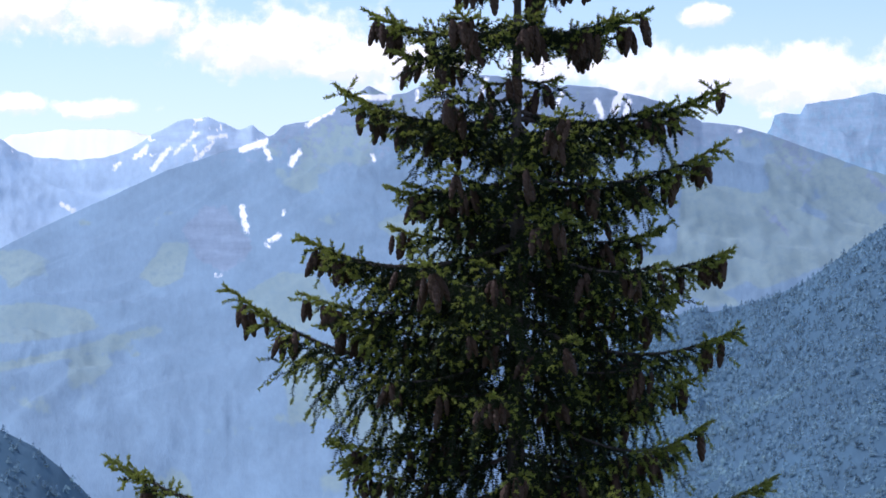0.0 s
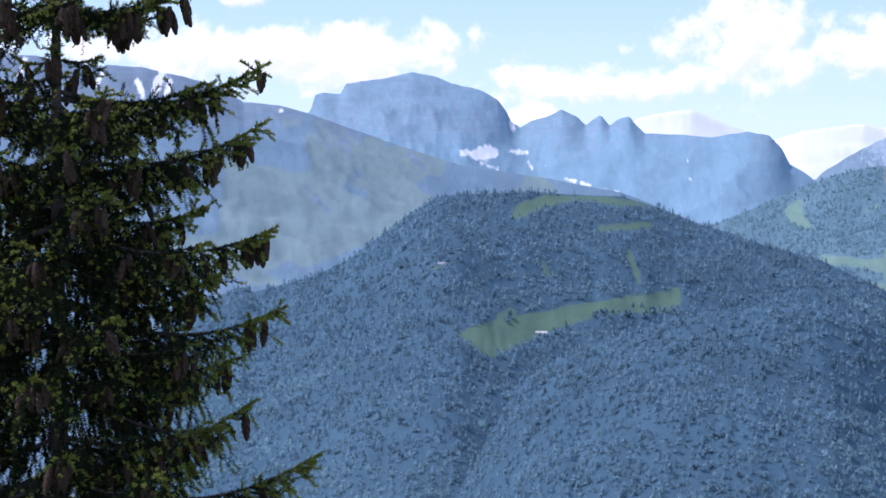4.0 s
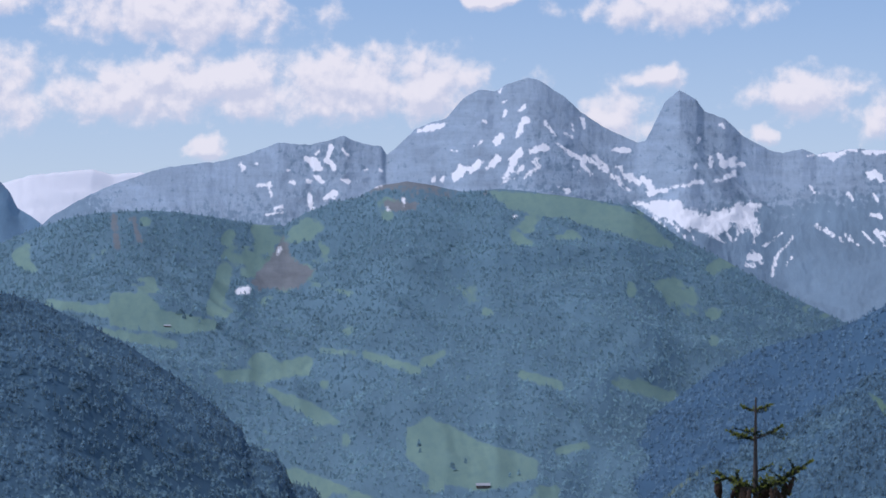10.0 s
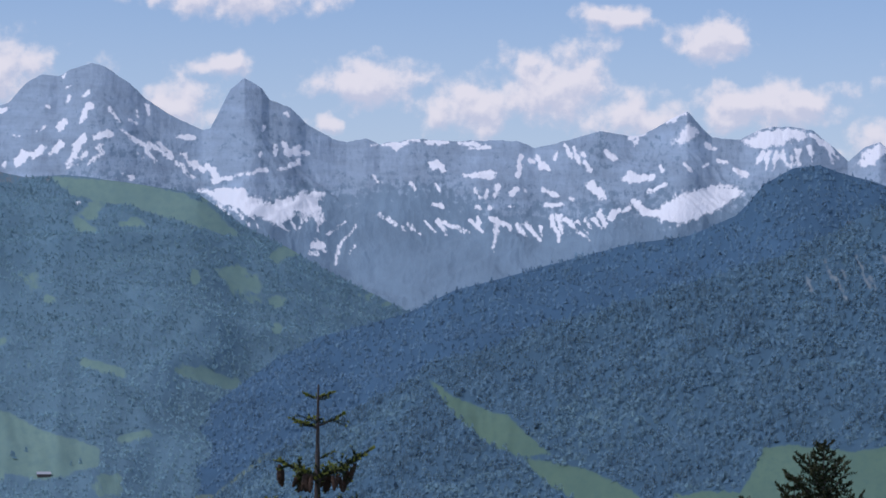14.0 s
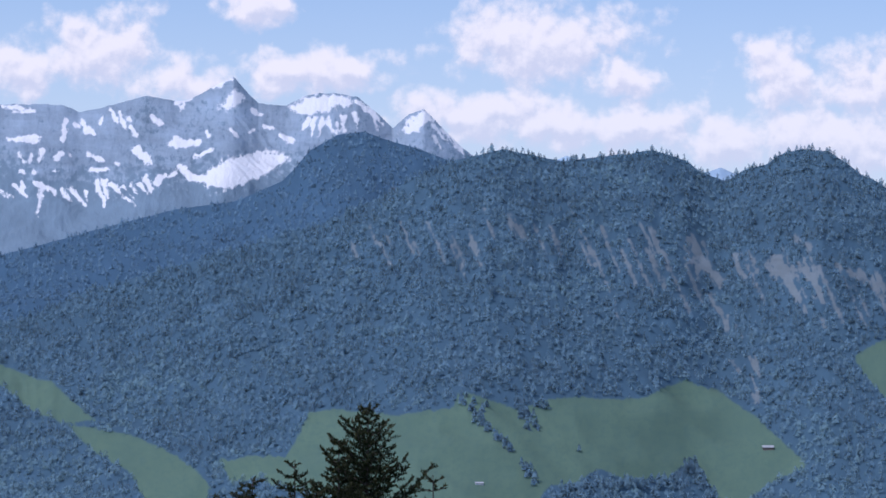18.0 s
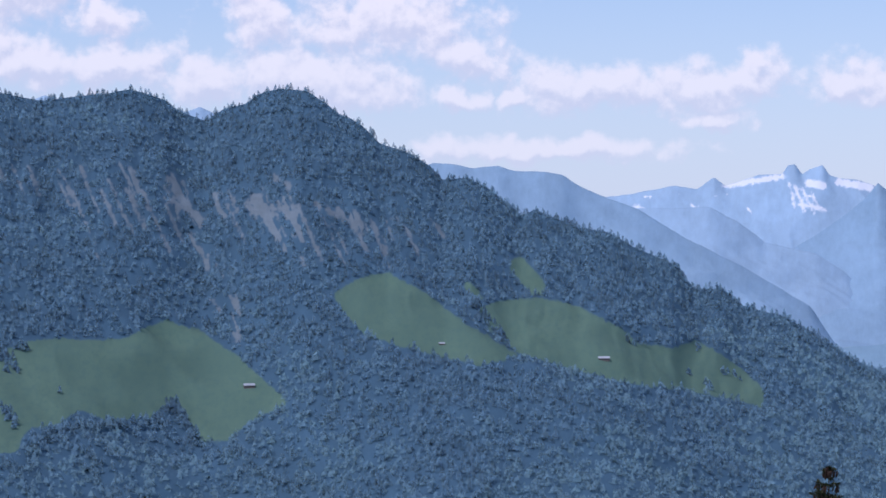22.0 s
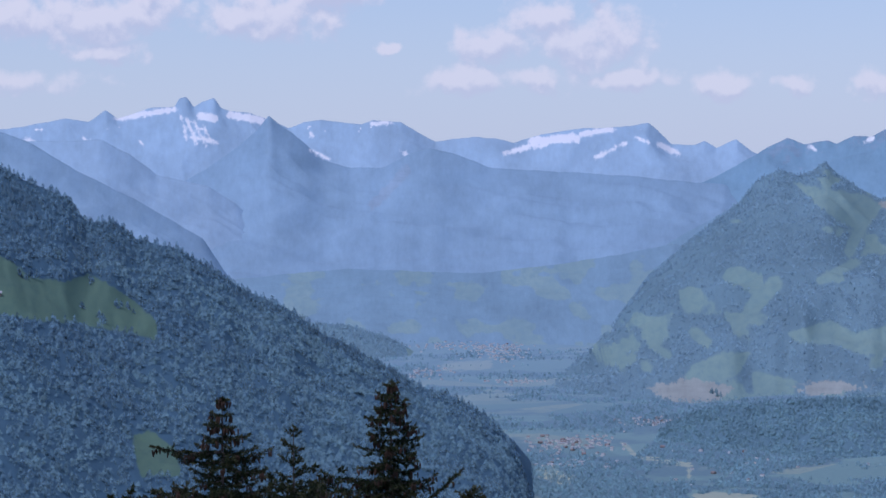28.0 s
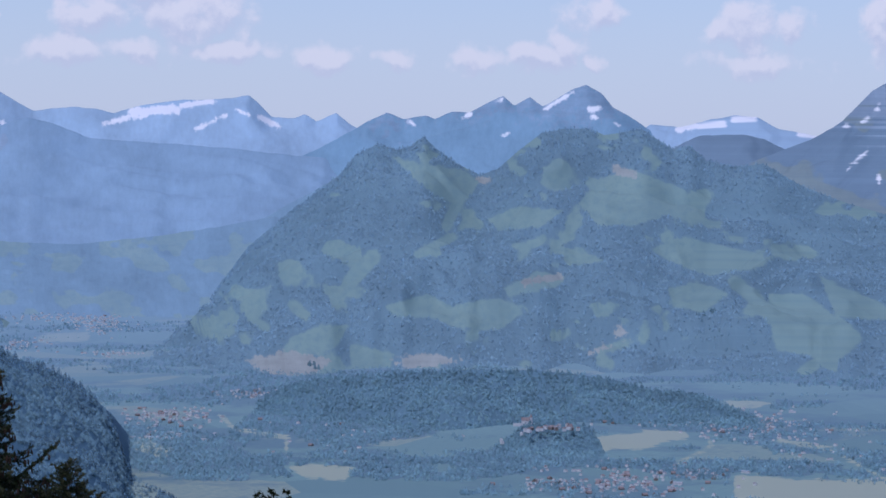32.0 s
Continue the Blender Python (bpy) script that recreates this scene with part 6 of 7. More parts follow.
wood_rng = np.random.default_rng(110)
w_az, w_el = wood_rng.uniform(60, 86, 90000), -wood_rng.uniform(2.2, 7.6, 90000)
w_r = 150 / np.tan(np.radians(-w_el))
w_x, w_y = w_r * np.sin(np.radians(w_az)), w_r * np.cos(np.radians(w_az))
hedge = (0.5 + 0.5 * fbm(w_x / 30, w_y / 90, 3, 111) > np.where(w_el > -4, 0.62, 0.70)) & (wood_rng.random(90000) < 0.3)
grown = (ground_wood(w_az, w_el) > 0.5) | hedge
grove = np.stack([w_x, w_y, -150 + 2 * fbm(w_x / 160, w_y / 160, 3, 7)], 1)[grown]
crowns("valley_woods", grove, 1.3, 2.5, LEAFY, M_LEAFY_MID, "small dark woods and hedges between the valley fields", wood_rng)


# ---- near spruces ----
def part(name, mesh, parent, label=""):
    ob = new(name, mesh)
    ob.parent = parent
    return tagged(ob, label) if label else ob


def bark_material():
    k = Mat("spruce bark", 0.9)
    flake = k.noise(22, 5, 0.7, (1, 1, 0.35))
    k.bump(flake, 0.01, 0.7)
    return k.done(k.mix(k.ramp(flake, 0.3, 0.7), (0.055, 0.042, 0.036), (0.15, 0.12, 0.10)))


def needle_material(name, dark, bright, thin):
    k = Mat(name, 0.55)
    c = k.mix(k.ramp(k.noise(9, 3), 0.3, 0.7), dark, bright)
    k.put(c, k.b.inputs["Base Color"])
    k.b.inputs["Specular IOR Level"].default_value = 0.12
    leak = k.n.new("ShaderNodeBsdfTranslucent")
    k.put(c, leak.inputs["Color"])
    both = k.n.new("ShaderNodeMixShader")
    both.inputs[0].default_value = thin
    k.l.new(k.b.outputs[0], both.inputs[1])
    k.l.new(leak.outputs[0], both.inputs[2])
    k.l.new(both.outputs[0], k.n["Material Output"].inputs["Surface"])
    return k.m


def cone_material():
    k = Mat("spruce cone", 0.6)
    scale_rows = k.noise(160, 3, 0.6)
    c = k.mix(k.ramp(k.random(), 0.0, 1.0), (0.052, 0.033, 0.021), (0.088, 0.056, 0.034))
    k.bump(scale_rows, 0.003, 0.6)
    return k.done(k.mix(k.ramp(scale_rows, 0.35, 0.7), c, (0.06, 0.03, 0.02)))


M_BARK = bark_material()
M_NEEDLE = needle_material("old spruce needles", (0.016, 0.025, 0.009), (0.028, 0.039, 0.013), 0.06)
M_SHOOT = needle_material("new spruce shoots", (0.20, 0.22, 0.035), (0.33, 0.35, 0.07), 0.35)
M_OLIVE = needle_material("dry olive shoots", (0.040, 0.044, 0.018), (0.075, 0.078, 0.032), 0.1)
M_CONE = cone_material()


def cone_mesh():
    """A hanging spruce cone, 12 cm long, with rows of raised scales."""
    bm = bmesh.new()
    rings, sides, rows = 9, 7, []
    for i in range(rings):
        u = i / (rings - 1)
        r = 0.019 * math.sin(math.pi * min(0.97, u * 0.86 + 0.1)) ** 0.6
        row = []
        for q in range(sides):
            out = 1.0 + (0.14 if (q + i) % 2 else -0.10)
            a = 2 * math.pi * (q + 0.5 * (i % 2)) / sides
            row.append(bm.verts.new((r * out * math.cos(a), r * out * math.sin(a), -0.125 * u)))
        rows.append(row)
    for a, b in zip(rows, rows[1:]):
        for q in range(sides):
            bm.faces.new((a[q], b[q], b[(q + 1) % sides], a[(q + 1) % sides]))
    bm.faces.new(rows[0])
    bm.faces.new(rows[-1][::-1])
    me = bpy.data.meshes.new("cone")
    bm.to_mesh(me)
    bm.free()
    me.materials.append(M_CONE)
    return me


CONE = cone_mesh()


def tube(points, radii, sides):
    """Corners and triangles of a tapered tube along points."""
    p = np.asarray(points, float)
    t = np.gradient(p, axis=0)
    t /= np.linalg.norm(t, axis=1, keepdims=True) + 1e-9
    ref = np.where(np.abs(t[:, 2:]) > 0.9, np.array([[1.0, 0, 0]]), np.array([[0, 0, 1.0]]))
    a = np.cross(t, ref)
    a /= np.linalg.norm(a, axis=1, keepdims=True) + 1e-9
    b = np.cross(t, a)
    ang = np.arange(sides) * 2 * np.pi / sides
    co = p[:, None] + np.asarray(radii)[:, None, None] * (a[:, None] * np.cos(ang)[None, :, None] + b[:, None] * np.sin(ang)[None, :, None])
    n, tri = len(p), []
    for i in range(n - 1):
        for q in range(sides):
            u, v = i * sides + q, i * sides + (q + 1) % sides
            tri += [(u, v, v + sides), (u, v + sides, u + sides)]
    return co.reshape(-1, 3), np.array(tri)


def bristles(lines, rng, gap, count, length, width):
    """Needles round the lines, each with the length of its new shoot at the end."""
    pos, tan, fresh = [], [], []
    for line, tip in lines:
        seg = np.diff(line, axis=0)
        ln = np.linalg.norm(seg, axis=1)
        total = ln.sum()
        at = np.arange(min(gap, total) * 0.5, total, gap)
        cum = np.concatenate([[0], np.cumsum(ln)])
        i = np.clip(np.searchsorted(cum, at) - 1, 0, len(ln) - 1)
        f = (at - cum[i]) / ln[i]
        pos.append(line[i] + seg[i] * f[:, None])
        tan.append(seg[i] / ln[i][:, None])
        fresh.append(at > total - tip)
    pos, tan, fresh = np.repeat(np.concatenate(pos), count, 0), np.repeat(np.concatenate(tan), count, 0), np.repeat(np.concatenate(fresh), count)
    n = len(pos)
    rnd = rng.normal(size=(n, 3))
    rad = rnd - (rnd * tan).sum(1, keepdims=True) * tan
    rad /= np.linalg.norm(rad, axis=1, keepdims=True) + 1e-9
    way = rad * 0.85 + tan * np.where(fresh, 0.7, 0.5)[:, None] + np.array([0, 0, 0.15])
    side = np.cross(way, rng.normal(size=(n, 3)))
    side /= np.linalg.norm(side, axis=1, keepdims=True) + 1e-9
    ln = length * (0.7 + 0.6 * rng.random(n))[:, None]
    wd = (width * np.where(fresh, 1.35, 1.0))[:, None]
    co = np.stack([pos - side * wd, pos + side * wd, pos + way * ln], 1).reshape(-1, 3)
    return co, np.arange(3 * n).reshape(-1, 3), fresh.astype(int)


class Spruce:
    """A spruce on the slope: its bearing, distance and the height of its tip over the viewpoint."""

    def __init__(self, label, bearing, dist, tip, seed, bend=0.0, girth=0.011):
        self.rng, self.dist, self.tip = np.random.default_rng(seed), dist, tip
        b = radians(bearing)
        base = -1.65 - 0.60 * (dist - 1) - 0.4
        self.tree = tagged(new("spruce_tree"), label, "tree", group="spruces on the slope")
        self.tree.matrix_world = Matrix.LocRotScale((dist * math.sin(b), dist * math.cos(b), base), Euler((0, 0, -b)), None)
        self.h, self.bend, self.girth = tip - base, bend, girth
        z = np.concatenate([np.linspace(0, self.h - 4, 6), np.linspace(self.h - 3.6, self.h, 14)]) if self.h > 6 else np.linspace(0, self.h, 14)
        wob = 0.012 * fbm(z * 0.9, z * 0, 2, seed)
        line = np.stack([wob + self.lean(z), wob * 0.6, z], 1)
        rad = 0.006 + girth * (self.h - z)
        part("trunk", tri_mesh("trunk", *tube(line, rad, 9), [M_BARK], smooth=True), self.tree)

    fresh = M_SHOOT

    def lean(self, z):
        return self.bend * np.asarray(z - self.h) ** 2 * 0.01

    def branch(self, drop, turn, length, rise=0.1, sag=0.12, lift=0.2, twigs=1.0, hang=0.3, cones=0, fine=1.0, tip=0.045, bare=0.10):
        """A branch that leaves the trunk drop metres under the tip, turn degrees round from the viewer's right."""
        g = self.rng
        q = fine * self.dist / 15.0
        a = radians(turn)
        out = np.array([math.cos(a), math.sin(a), 0])
        across = np.array([-math.sin(a), math.cos(a), 0])
        z0 = self.h - drop
        u = np.linspace(0, 1, 12)
        sway = 0.05 * length * np.sin(u * 3 + g.random() * 6) * u
        line = out * (u * length)[:, None] + across * sway[:, None]
        line[:, 2] = length * (rise * u - sag * np.sin(np.pi * u) + lift * u ** 3)
        line += np.array([self.lean(z0), 0, z0])
        lines, wood_co, wood_tri, k = [(line[1:], tip * 2.5)], [], [], 0

        def limb(pts, r0, r1, sides):
            nonlocal k
            co, tri = tube(pts, np.linspace(r0, r1, len(pts)), sides)
            wood_co.append(co)
            wood_tri.append(tri + k)
            k += len(co)
        limb(line, 0.006 + 0.009 * length, 0.002 * max(1, q * 0.6), 5)
        step = 0.036 * max(1.0, q * 0.55) / twigs
        spots = np.arange(bare * length, length * 0.97, step)
        side = 1
        for s in spots:
            side = -side
            w = s / length
            i = min(int(w * 11), 10)
            p0 = line[i] + (line[i + 1] - line[i]) * (w * 11 - i)
            tan = (line[i + 1] - line[i]) / np.linalg.norm(line[i + 1] - line[i])
            lt = (0.34 * length * (1 - w) ** 0.8 * min(1.0, w * 3 + 0.25) + 0.05) * (0.65 + 0.6 * g.random())
            fwd = tan * 0.75 + across * side * (0.65 + 0.3 * g.random()) + np.array([0, 0, 0.10 * g.normal()])
            fwd /= np.linalg.norm(fwd)
            v = np.linspace(0, 1, 5)
            tw = p0 + fwd * (v * lt)[:, None]
            tw[:, 2] -= hang * (1.25 - 1.1 * w) * lt * v ** 1.6 * (0.5 + g.random())
            lines.append((tw, tip * (0.35 + 1.6 * w * w)))
            limb(tw, 0.0022 * max(1, q * 0.5), 0.001 * max(1, q * 0.5), 3)
            if lt > 0.10:
                for e in range(int(lt / (0.045 * max(1.0, q * 0.6)))):
                    f = 0.2 + 0.75 * g.random()
                    j = min(int(f * 4), 3)
                    c0 = tw[j] + (tw[j + 1] - tw[j]) * (f * 4 - j)
                    d = fwd * 0.5 + g.normal(size=3) * 0.55 + np.array([0, 0, -hang * (1.3 - 1.6 * w)])
                    d /= np.linalg.norm(d)
                    ls = (0.05 + 0.10 * g.random()) * (1 if lt < 0.25 else 1.3)
                    sub = c0 + d * (np.linspace(0, 1, 3) * ls)[:, None]
                    sub[:, 2] -= hang * ls * 0.3 * np.linspace(0, 1, 3) ** 2
                    lines.append((sub, tip * (0.15 + 0.7 * w * w)))
        me = tri_mesh("branch", np.concatenate(wood_co), np.concatenate(wood_tri), [M_BARK])
        ob = part("branch", me, self.tree)
        co, tri, fresh = bristles(lines, g, 0.0115 * q, 5 if q <= 1.2 else 4, 0.019 * max(1, q * 0.8), 0.0043 * q)
        part("foliage", tri_mesh("foliage", co, tri, [M_NEEDLE, self.fresh], fresh), ob)
        c = 0
        while c < cones:
            # Cones hang in small bunches under the outer part.
            w = 0.45 + 0.5 * g.random() ** 0.8
            i = min(int(w * 11), 10)
            bunch = line[i] + (line[i + 1] - line[i]) * (w * 11 - i) + across * 0.16 * length * (1 - w) * g.normal()
            for one in range(int(g.integers(1, 5))):
                p = bunch + np.append(0.022 * q ** 0.5 * g.normal(size=2), -0.01 - 0.04 * g.random())
                cone = part("cone", CONE, ob)
                size = 0.8 + 0.45 * g.random()
                cone.matrix_local = Matrix.LocRotScale(Vector(p), Euler((0.2 * g.normal(), 0.2 * g.normal(), 6.28 * g.random())), Vector((size, size, size)))
                c += 1
        return ob


# The tall spruce full of cones beside the viewpoint.
big = Spruce("tall dark spruce hung with brown cones and tipped with fresh green", 1.52, 15.0, 3.0, 201)
BIG_WHORLS = [  # metres under the tip, reach to the left, reach to the right, rise left, rise right, branches between, cones each
    (0.45, 0.30, 0.30, 0.5, 0.5, 3, 1), (0.95, 0.50, 0.5, 0.2, 0.2, 4, 4), (1.2, 0.42, 0.42, 0.2, 0.25, 5, 5), (1.47, 0.86, 0.72, 0.08, 0.10, 6, 10), (1.74, 0.2, 0.25, -0.1, 0.0, 2, 2),
    (1.95, 0.99, 1.13, 0.12, 0.11, 7, 8), (2.27, 0.72, 1.14, -0.12, 0.13, 7, 7), (2.50, 0.7, 0.8, -0.1, -0.1, 4, 3), (2.63, 1.20, 1.20, -0.02, -0.06, 7, 9),
    (2.80, 1.18, 0.9, -0.14, -0.2, 6, 7), (3.04, 1.02, 1.22, -0.05, -0.08, 7, 6), (3.20, 1.58, 1.0, 0.15, -0.2, 7, 7), (3.45, 1.02, 0.92, -0.3, -0.32, 7, 5),
    (3.75, 0.95, 1.06, -0.1, 0.12, 7, 6), (3.95, 2.22, 1.42, 0.02, 0.02, 7, 5), (4.3, 1.4, 1.3, -0.2, -0.2, 7, 2), (4.7, 1.7, 1.7, -0.2, -0.2, 7, 0), (5.3, 1.9, 1.9, -0.25, -0.25, 6, 0)]
for n, (drop, reach_l, reach_r, rise_l, rise_r, others, cones) in enumerate(BIG_WHORLS):
    thick = (1.3 if drop < 2.7 else 1.15) if drop < 4.5 else 0.5
    others = others - 1 if drop > 2.7 else others
    low_down = min(1.0, max(0.0, (drop - 1.5) / 1.6))
    sag = 0.05 + 0.04 * low_down
    big.branch(drop, 180 + big.rng.normal() * 7, reach_l, rise_l - 0.06, sag, 0.12, thick, 0.3 + 0.9 * low_down, int(cones * 1.6), 1.0, 0.11)
    big.branch(drop, big.rng.normal() * 7, reach_r, rise_r - 0.06, sag, 0.12, thick, 0.3 + 0.9 * low_down, int(cones * 1.6), 1.0, 0.11)
    for e in range(others):
        turn = 35 + (360 * (e + 0.5) / others) + big.rng.normal() * 12 + 29 * n
        span = (0.6 + 0.3 * big.rng.random()) * (0.5 if drop < 2.7 else 0.42) * (reach_l + reach_r)
        big.branch(drop + 0.05 * big.rng.normal(), turn, span, -0.12 * low_down + 0.08 * big.rng.normal(), 0.07, 0.10, thick, 0.3 + 1.0 * low_down, cones, 1.0, 0.055 - 0.02 * low_down)

# A young leader with its top cones.
lead = Spruce("slim spruce top with a bare leader and a tuft of cones", 31.62, 21.0, -0.43, 202, girth=0.021)
for drop, turn, length, rise, cones in [(0.10, 5, 0.10, 0.35, 0), (0.11, 178, 0.09, 0.35, 0), (0.12, 80, 0.08, 0.4, 0),
                                        (0.32, 170, 0.19, 0.25, 0), (0.31, 10, 0.20, 0.45, 0), (0.30, 100, 0.15, 0.3, 0), (0.33, 230, 0.17, 0.3, 0),
                                        (0.56, 20, 0.09, 0.4, 0),
                                        (0.70, 172, 0.30, 0.40, 3), (0.72, 8, 0.42, 0.55, 3), (0.70, 70, 0.26, 0.3, 4), (0.71, 120, 0.26, 0.3, 4), (0.73, 250, 0.3, 0.3, 4), (0.71, 300, 0.3, 0.3, 4),
                                        (0.92, 185, 0.36, 0.1, 4), (0.94, 350, 0.36, 0.15, 4), (0.95, 60, 0.36, 0.1, 3), (0.95, 280, 0.36, 0.1, 3), (1.1, 180, 0.42, 0.1, 2), (1.1, 0, 0.42, 0.1, 2),
                                        (1.35, 190, 0.5, 0.0, 2), (1.35, 20, 0.5, 0.0, 2), (1.35, 90, 0.5, 0.0, 2), (1.35, 270, 0.5, 0.0, 2), (1.8, 170, 0.7, 0.0, 0), (1.8, 10, 0.7, 0.0, 0), (1.8, 100, 0.7, 0, 0), (1.8, 280, 0.7, 0, 0)]:
    lead.branch(drop, turn, length, rise, 0.02, 0.05, 1.4, 0.05, cones, 0.6, 0.03, 0.25)


def filled(label, bearing, dist, tip_deg, seed, reach, down, gap, cones, rise=0.1, hang=0.4, per=5, twigs=0.8, girth=0.012, bend=0.0, slim=0.8, fine=1.0, shoot=0.05):
    """A spruce whose branches widen evenly from the tip; reach: branch length down metres under it."""
    t = Spruce(label, bearing, dist, dist * math.tan(radians(tip_deg)), seed, bend, girth)
    t.fresh = M_OLIVE
    drop = gap * 0.4
    while drop < down:
        w = drop / down
        for e in range(per):
            turn = 360 * (e + t.rng.random() * 0.7) / per + 47 * drop * 10
            ln = (0.10 + reach * w ** slim) * (0.6 + 0.55 * t.rng.random())
            t.branch(drop + 0.3 * gap * t.rng.normal() * 0.5, turn, ln, rise + 0.12 * t.rng.normal() - 0.25 * w, 0.05, 0.12, twigs, hang * w, cones if t.rng.random() < 0.75 else 0, fine, shoot)
        drop += gap * (0.8 + 0.4 * t.rng.random())
    return t


filled("ragged thin spruce with dry twigs and a forked top", 41.95, 45.0, -2.30, 203, 1.2, 2.3, 0.19, 0, 0.75, 0.15, 5, 0.9, slim=0.85)
filled("short side top of the ragged spruce", 41.35, 44.6, -2.95, 204, 0.6, 1.6, 0.15, 0, 0.4, 0.2, 5, 0.9)
filled("small ragged spruce top", 40.45, 44.0, -3.35, 205, 0.6, 1.2, 0.2, 0, 0.4, 0.1, 3, 0.6)
filled("small ragged spruce top", 43.3, 44.0, -3.65, 206, 0.6, 1.2, 0.22, 0, 0.4, 0.1, 3, 0.6)
filled("small ragged spruce top", 39.6, 43.0, -3.75, 219, 0.9, 1.0, 0.2, 0, 0.2, 0.1, 4, 0.6)
broad = filled("broad spruce top thick with brown cones", 62.0, 57.0, -4.66, 207, 2.9, 3.6, 0.26, 5, 0.1, 0.5, 6, 0.85, slim=1.25)
spire = filled("slender spruce spire draped with brown cones", 65.47, 59.0, -4.38, 208, 1.15, 3.6, 0.2, 6, 0.0, 0.9, 6, 0.85, slim=0.7)
broad.branch(1.15, 180, 1.45, 0.05, 0.02, 0.05, 0.9, 0.5, 10, 1.0, 0.05)
broad.branch(1.25, 0, 1.05, 0.05, 0.05, 0.15, 0.9, 0.5, 8, 1.0, 0.05)
spire.branch(3.1, 0, 1.55, 0.75, 0.02, 0.05, 0.9, 0.1, 5, 1.0, 0.05)
spire.branch(2.1, 0, 1.0, -0.1, 0.05, 0.25, 0.7, 0.4, 4, 1.0, 0.05)
spire.branch(2.05, 180, 0.95, -0.05, 0.02, -0.05, 0.8, 0.6, 6, 1.0, 0.05)
filled("low spruce top brown with cones", 63.95, 54.0, -6.55, 226, 1.5, 1.6, 0.27, 2, 0.2, 0.4, 5, 0.8)
filled("low spruce top brown with cones", 61.2, 53.0, -6.45, 227, 1.6, 1.6, 0.27, 2, 0.2, 0.4, 5, 0.8)
for n, (b, h) in enumerate([(62.34, -6.11), (63.37, -6.42), (64.12, -6.26), (64.69, -6.61), (65.44, -6.45), (66.08, -6.98), (66.60, -6.92), (67.16, -6.70)]):
    filled("dense dark spruce top in the row along the slope", b, 60.0 + 3 * (n % 3), h, 240 + n, 1.7, 1.9, 0.28, 1, 0.15, 0.5, 6, 0.75, slim=0.8)
filled("thin young spruce leader", 63.46, 50.0, -5.33, 209, 0.85, 1.9, 0.26, 0, 0.45, 0.1, 5, 0.8, slim=1.2, shoot=0.04)
filled("small spruce top with bright tips", 67.12, 50.0, -6.62, 210, 0.6, 1.0, 0.16, 0, 0.5, 0.1, 5, 0.8)
filled("small spruce top hung with cones", 56.74, 55.0, -5.66, 211, 0.8, 1.6, 0.2, 5, 0.1, 0.5, 5, 0.8)
filled("thin dark spruce tip", 47.84, 50.0, -5.30, 212, 0.4, 0.9, 0.2, 0, 0.4, 0.1, 4, 0.8)
for b, d, h, s in [(59.72, 140, -6.58, 213), (60.12, 130, -6.45, 214), (60.6, 120, -6.5, 215), (63.92, 120, -6.05, 216), (64.44, 125, -6.1, 217), (63.0, 130, -6.2, 218),
                   (61.2, 125, -6.55, 220), (64.9, 130, -6.5, 221), (65.9, 120, -6.75, 222), (71.3, 150, -7.15, 223), (71.6, 150, -7.18, 224), (71.0, 150, -7.25, 225)]:
    filled("dark spruce further down the slope", b, d, h, s, 2.4, 4.2, 0.5, 0, -0.05, 0.4, 5, 0.8, slim=0.9, fine=1.5, shoot=0.0)


# ---- huts, villages ----
def painted(name, lo, hi, rough=0.8, scale=3.0):
    k = Mat(name, rough)
    return k.done(k.mix(k.ramp(k.noise(scale, 4), 0.3, 0.7), lo, hi))


M_WALL = painted("whitewashed wall", (0.58, 0.56, 0.53), (0.76, 0.73, 0.69))
M_TIMBER = painted("weathered timber", (0.18, 0.14, 0.12), (0.26, 0.21, 0.17))
M_TIN = painted("pale sheet roof", (0.42, 0.42, 0.42), (0.55, 0.55, 0.55), 0.5)
M_TILE = painted("brown roof tiles", (0.24, 0.19, 0.17), (0.33, 0.27, 0.25))
M_GREY_TILE = painted("grey roof tiles", (0.28, 0.27, 0.27), (0.38, 0.36, 0.36))


def box_mesh(name, lx, ly, lz, z0, material):
    bm = bmesh.new()
    bmesh.ops.create_cube(bm, size=1, matrix=Matrix.LocRotScale((0, 0, z0 + lz / 2), None, (lx, ly, lz)))
    me = bpy.data.meshes.new(name)
    bm.to_mesh(me)
    bm.free()
    me.materials.append(material)
    return me


def roof_mesh(lx, ly, z0, rise, over, thick, material):
    """A pitched roof along x with eaves and thickness."""
    bm = bmesh.new()
    hx, hy = lx / 2 + over, ly / 2 + over
    drop = rise * over / (ly / 2)
    sec = [(-hy, z0 - drop), (0, z0 + rise), (hy, z0 - drop), (hy, z0 - drop + thick), (0, z0 + rise + thick), (-hy, z0 - drop + thick)]
    ends = [[bm.verts.new((x, y, z)) for y, z in sec] for x in (-hx, hx)]
    for q in range(6):
        bm.faces.new((ends[0][q], ends[1][q], ends[1][(q + 1) % 6], ends[0][(q + 1) % 6]))
    bm.faces.new((ends[0][0], ends[0][5], ends[0][4], ends[0][1]))
    bm.faces.new((ends[0][1], ends[0][4], ends[0][3], ends[0][2]))
    bm.faces.new((ends[1][1], ends[1][4], ends[1][5], ends[1][0]))
    bm.faces.new((ends[1][2], ends[1][3], ends[1][4], ends[1][1]))
    bmesh.ops.recalc_face_normals(bm, faces=bm.faces)
    me = bpy.data.meshes.new("roof")
    bm.to_mesh(me)
    bm.free()
    me.materials.append(material)
    return me


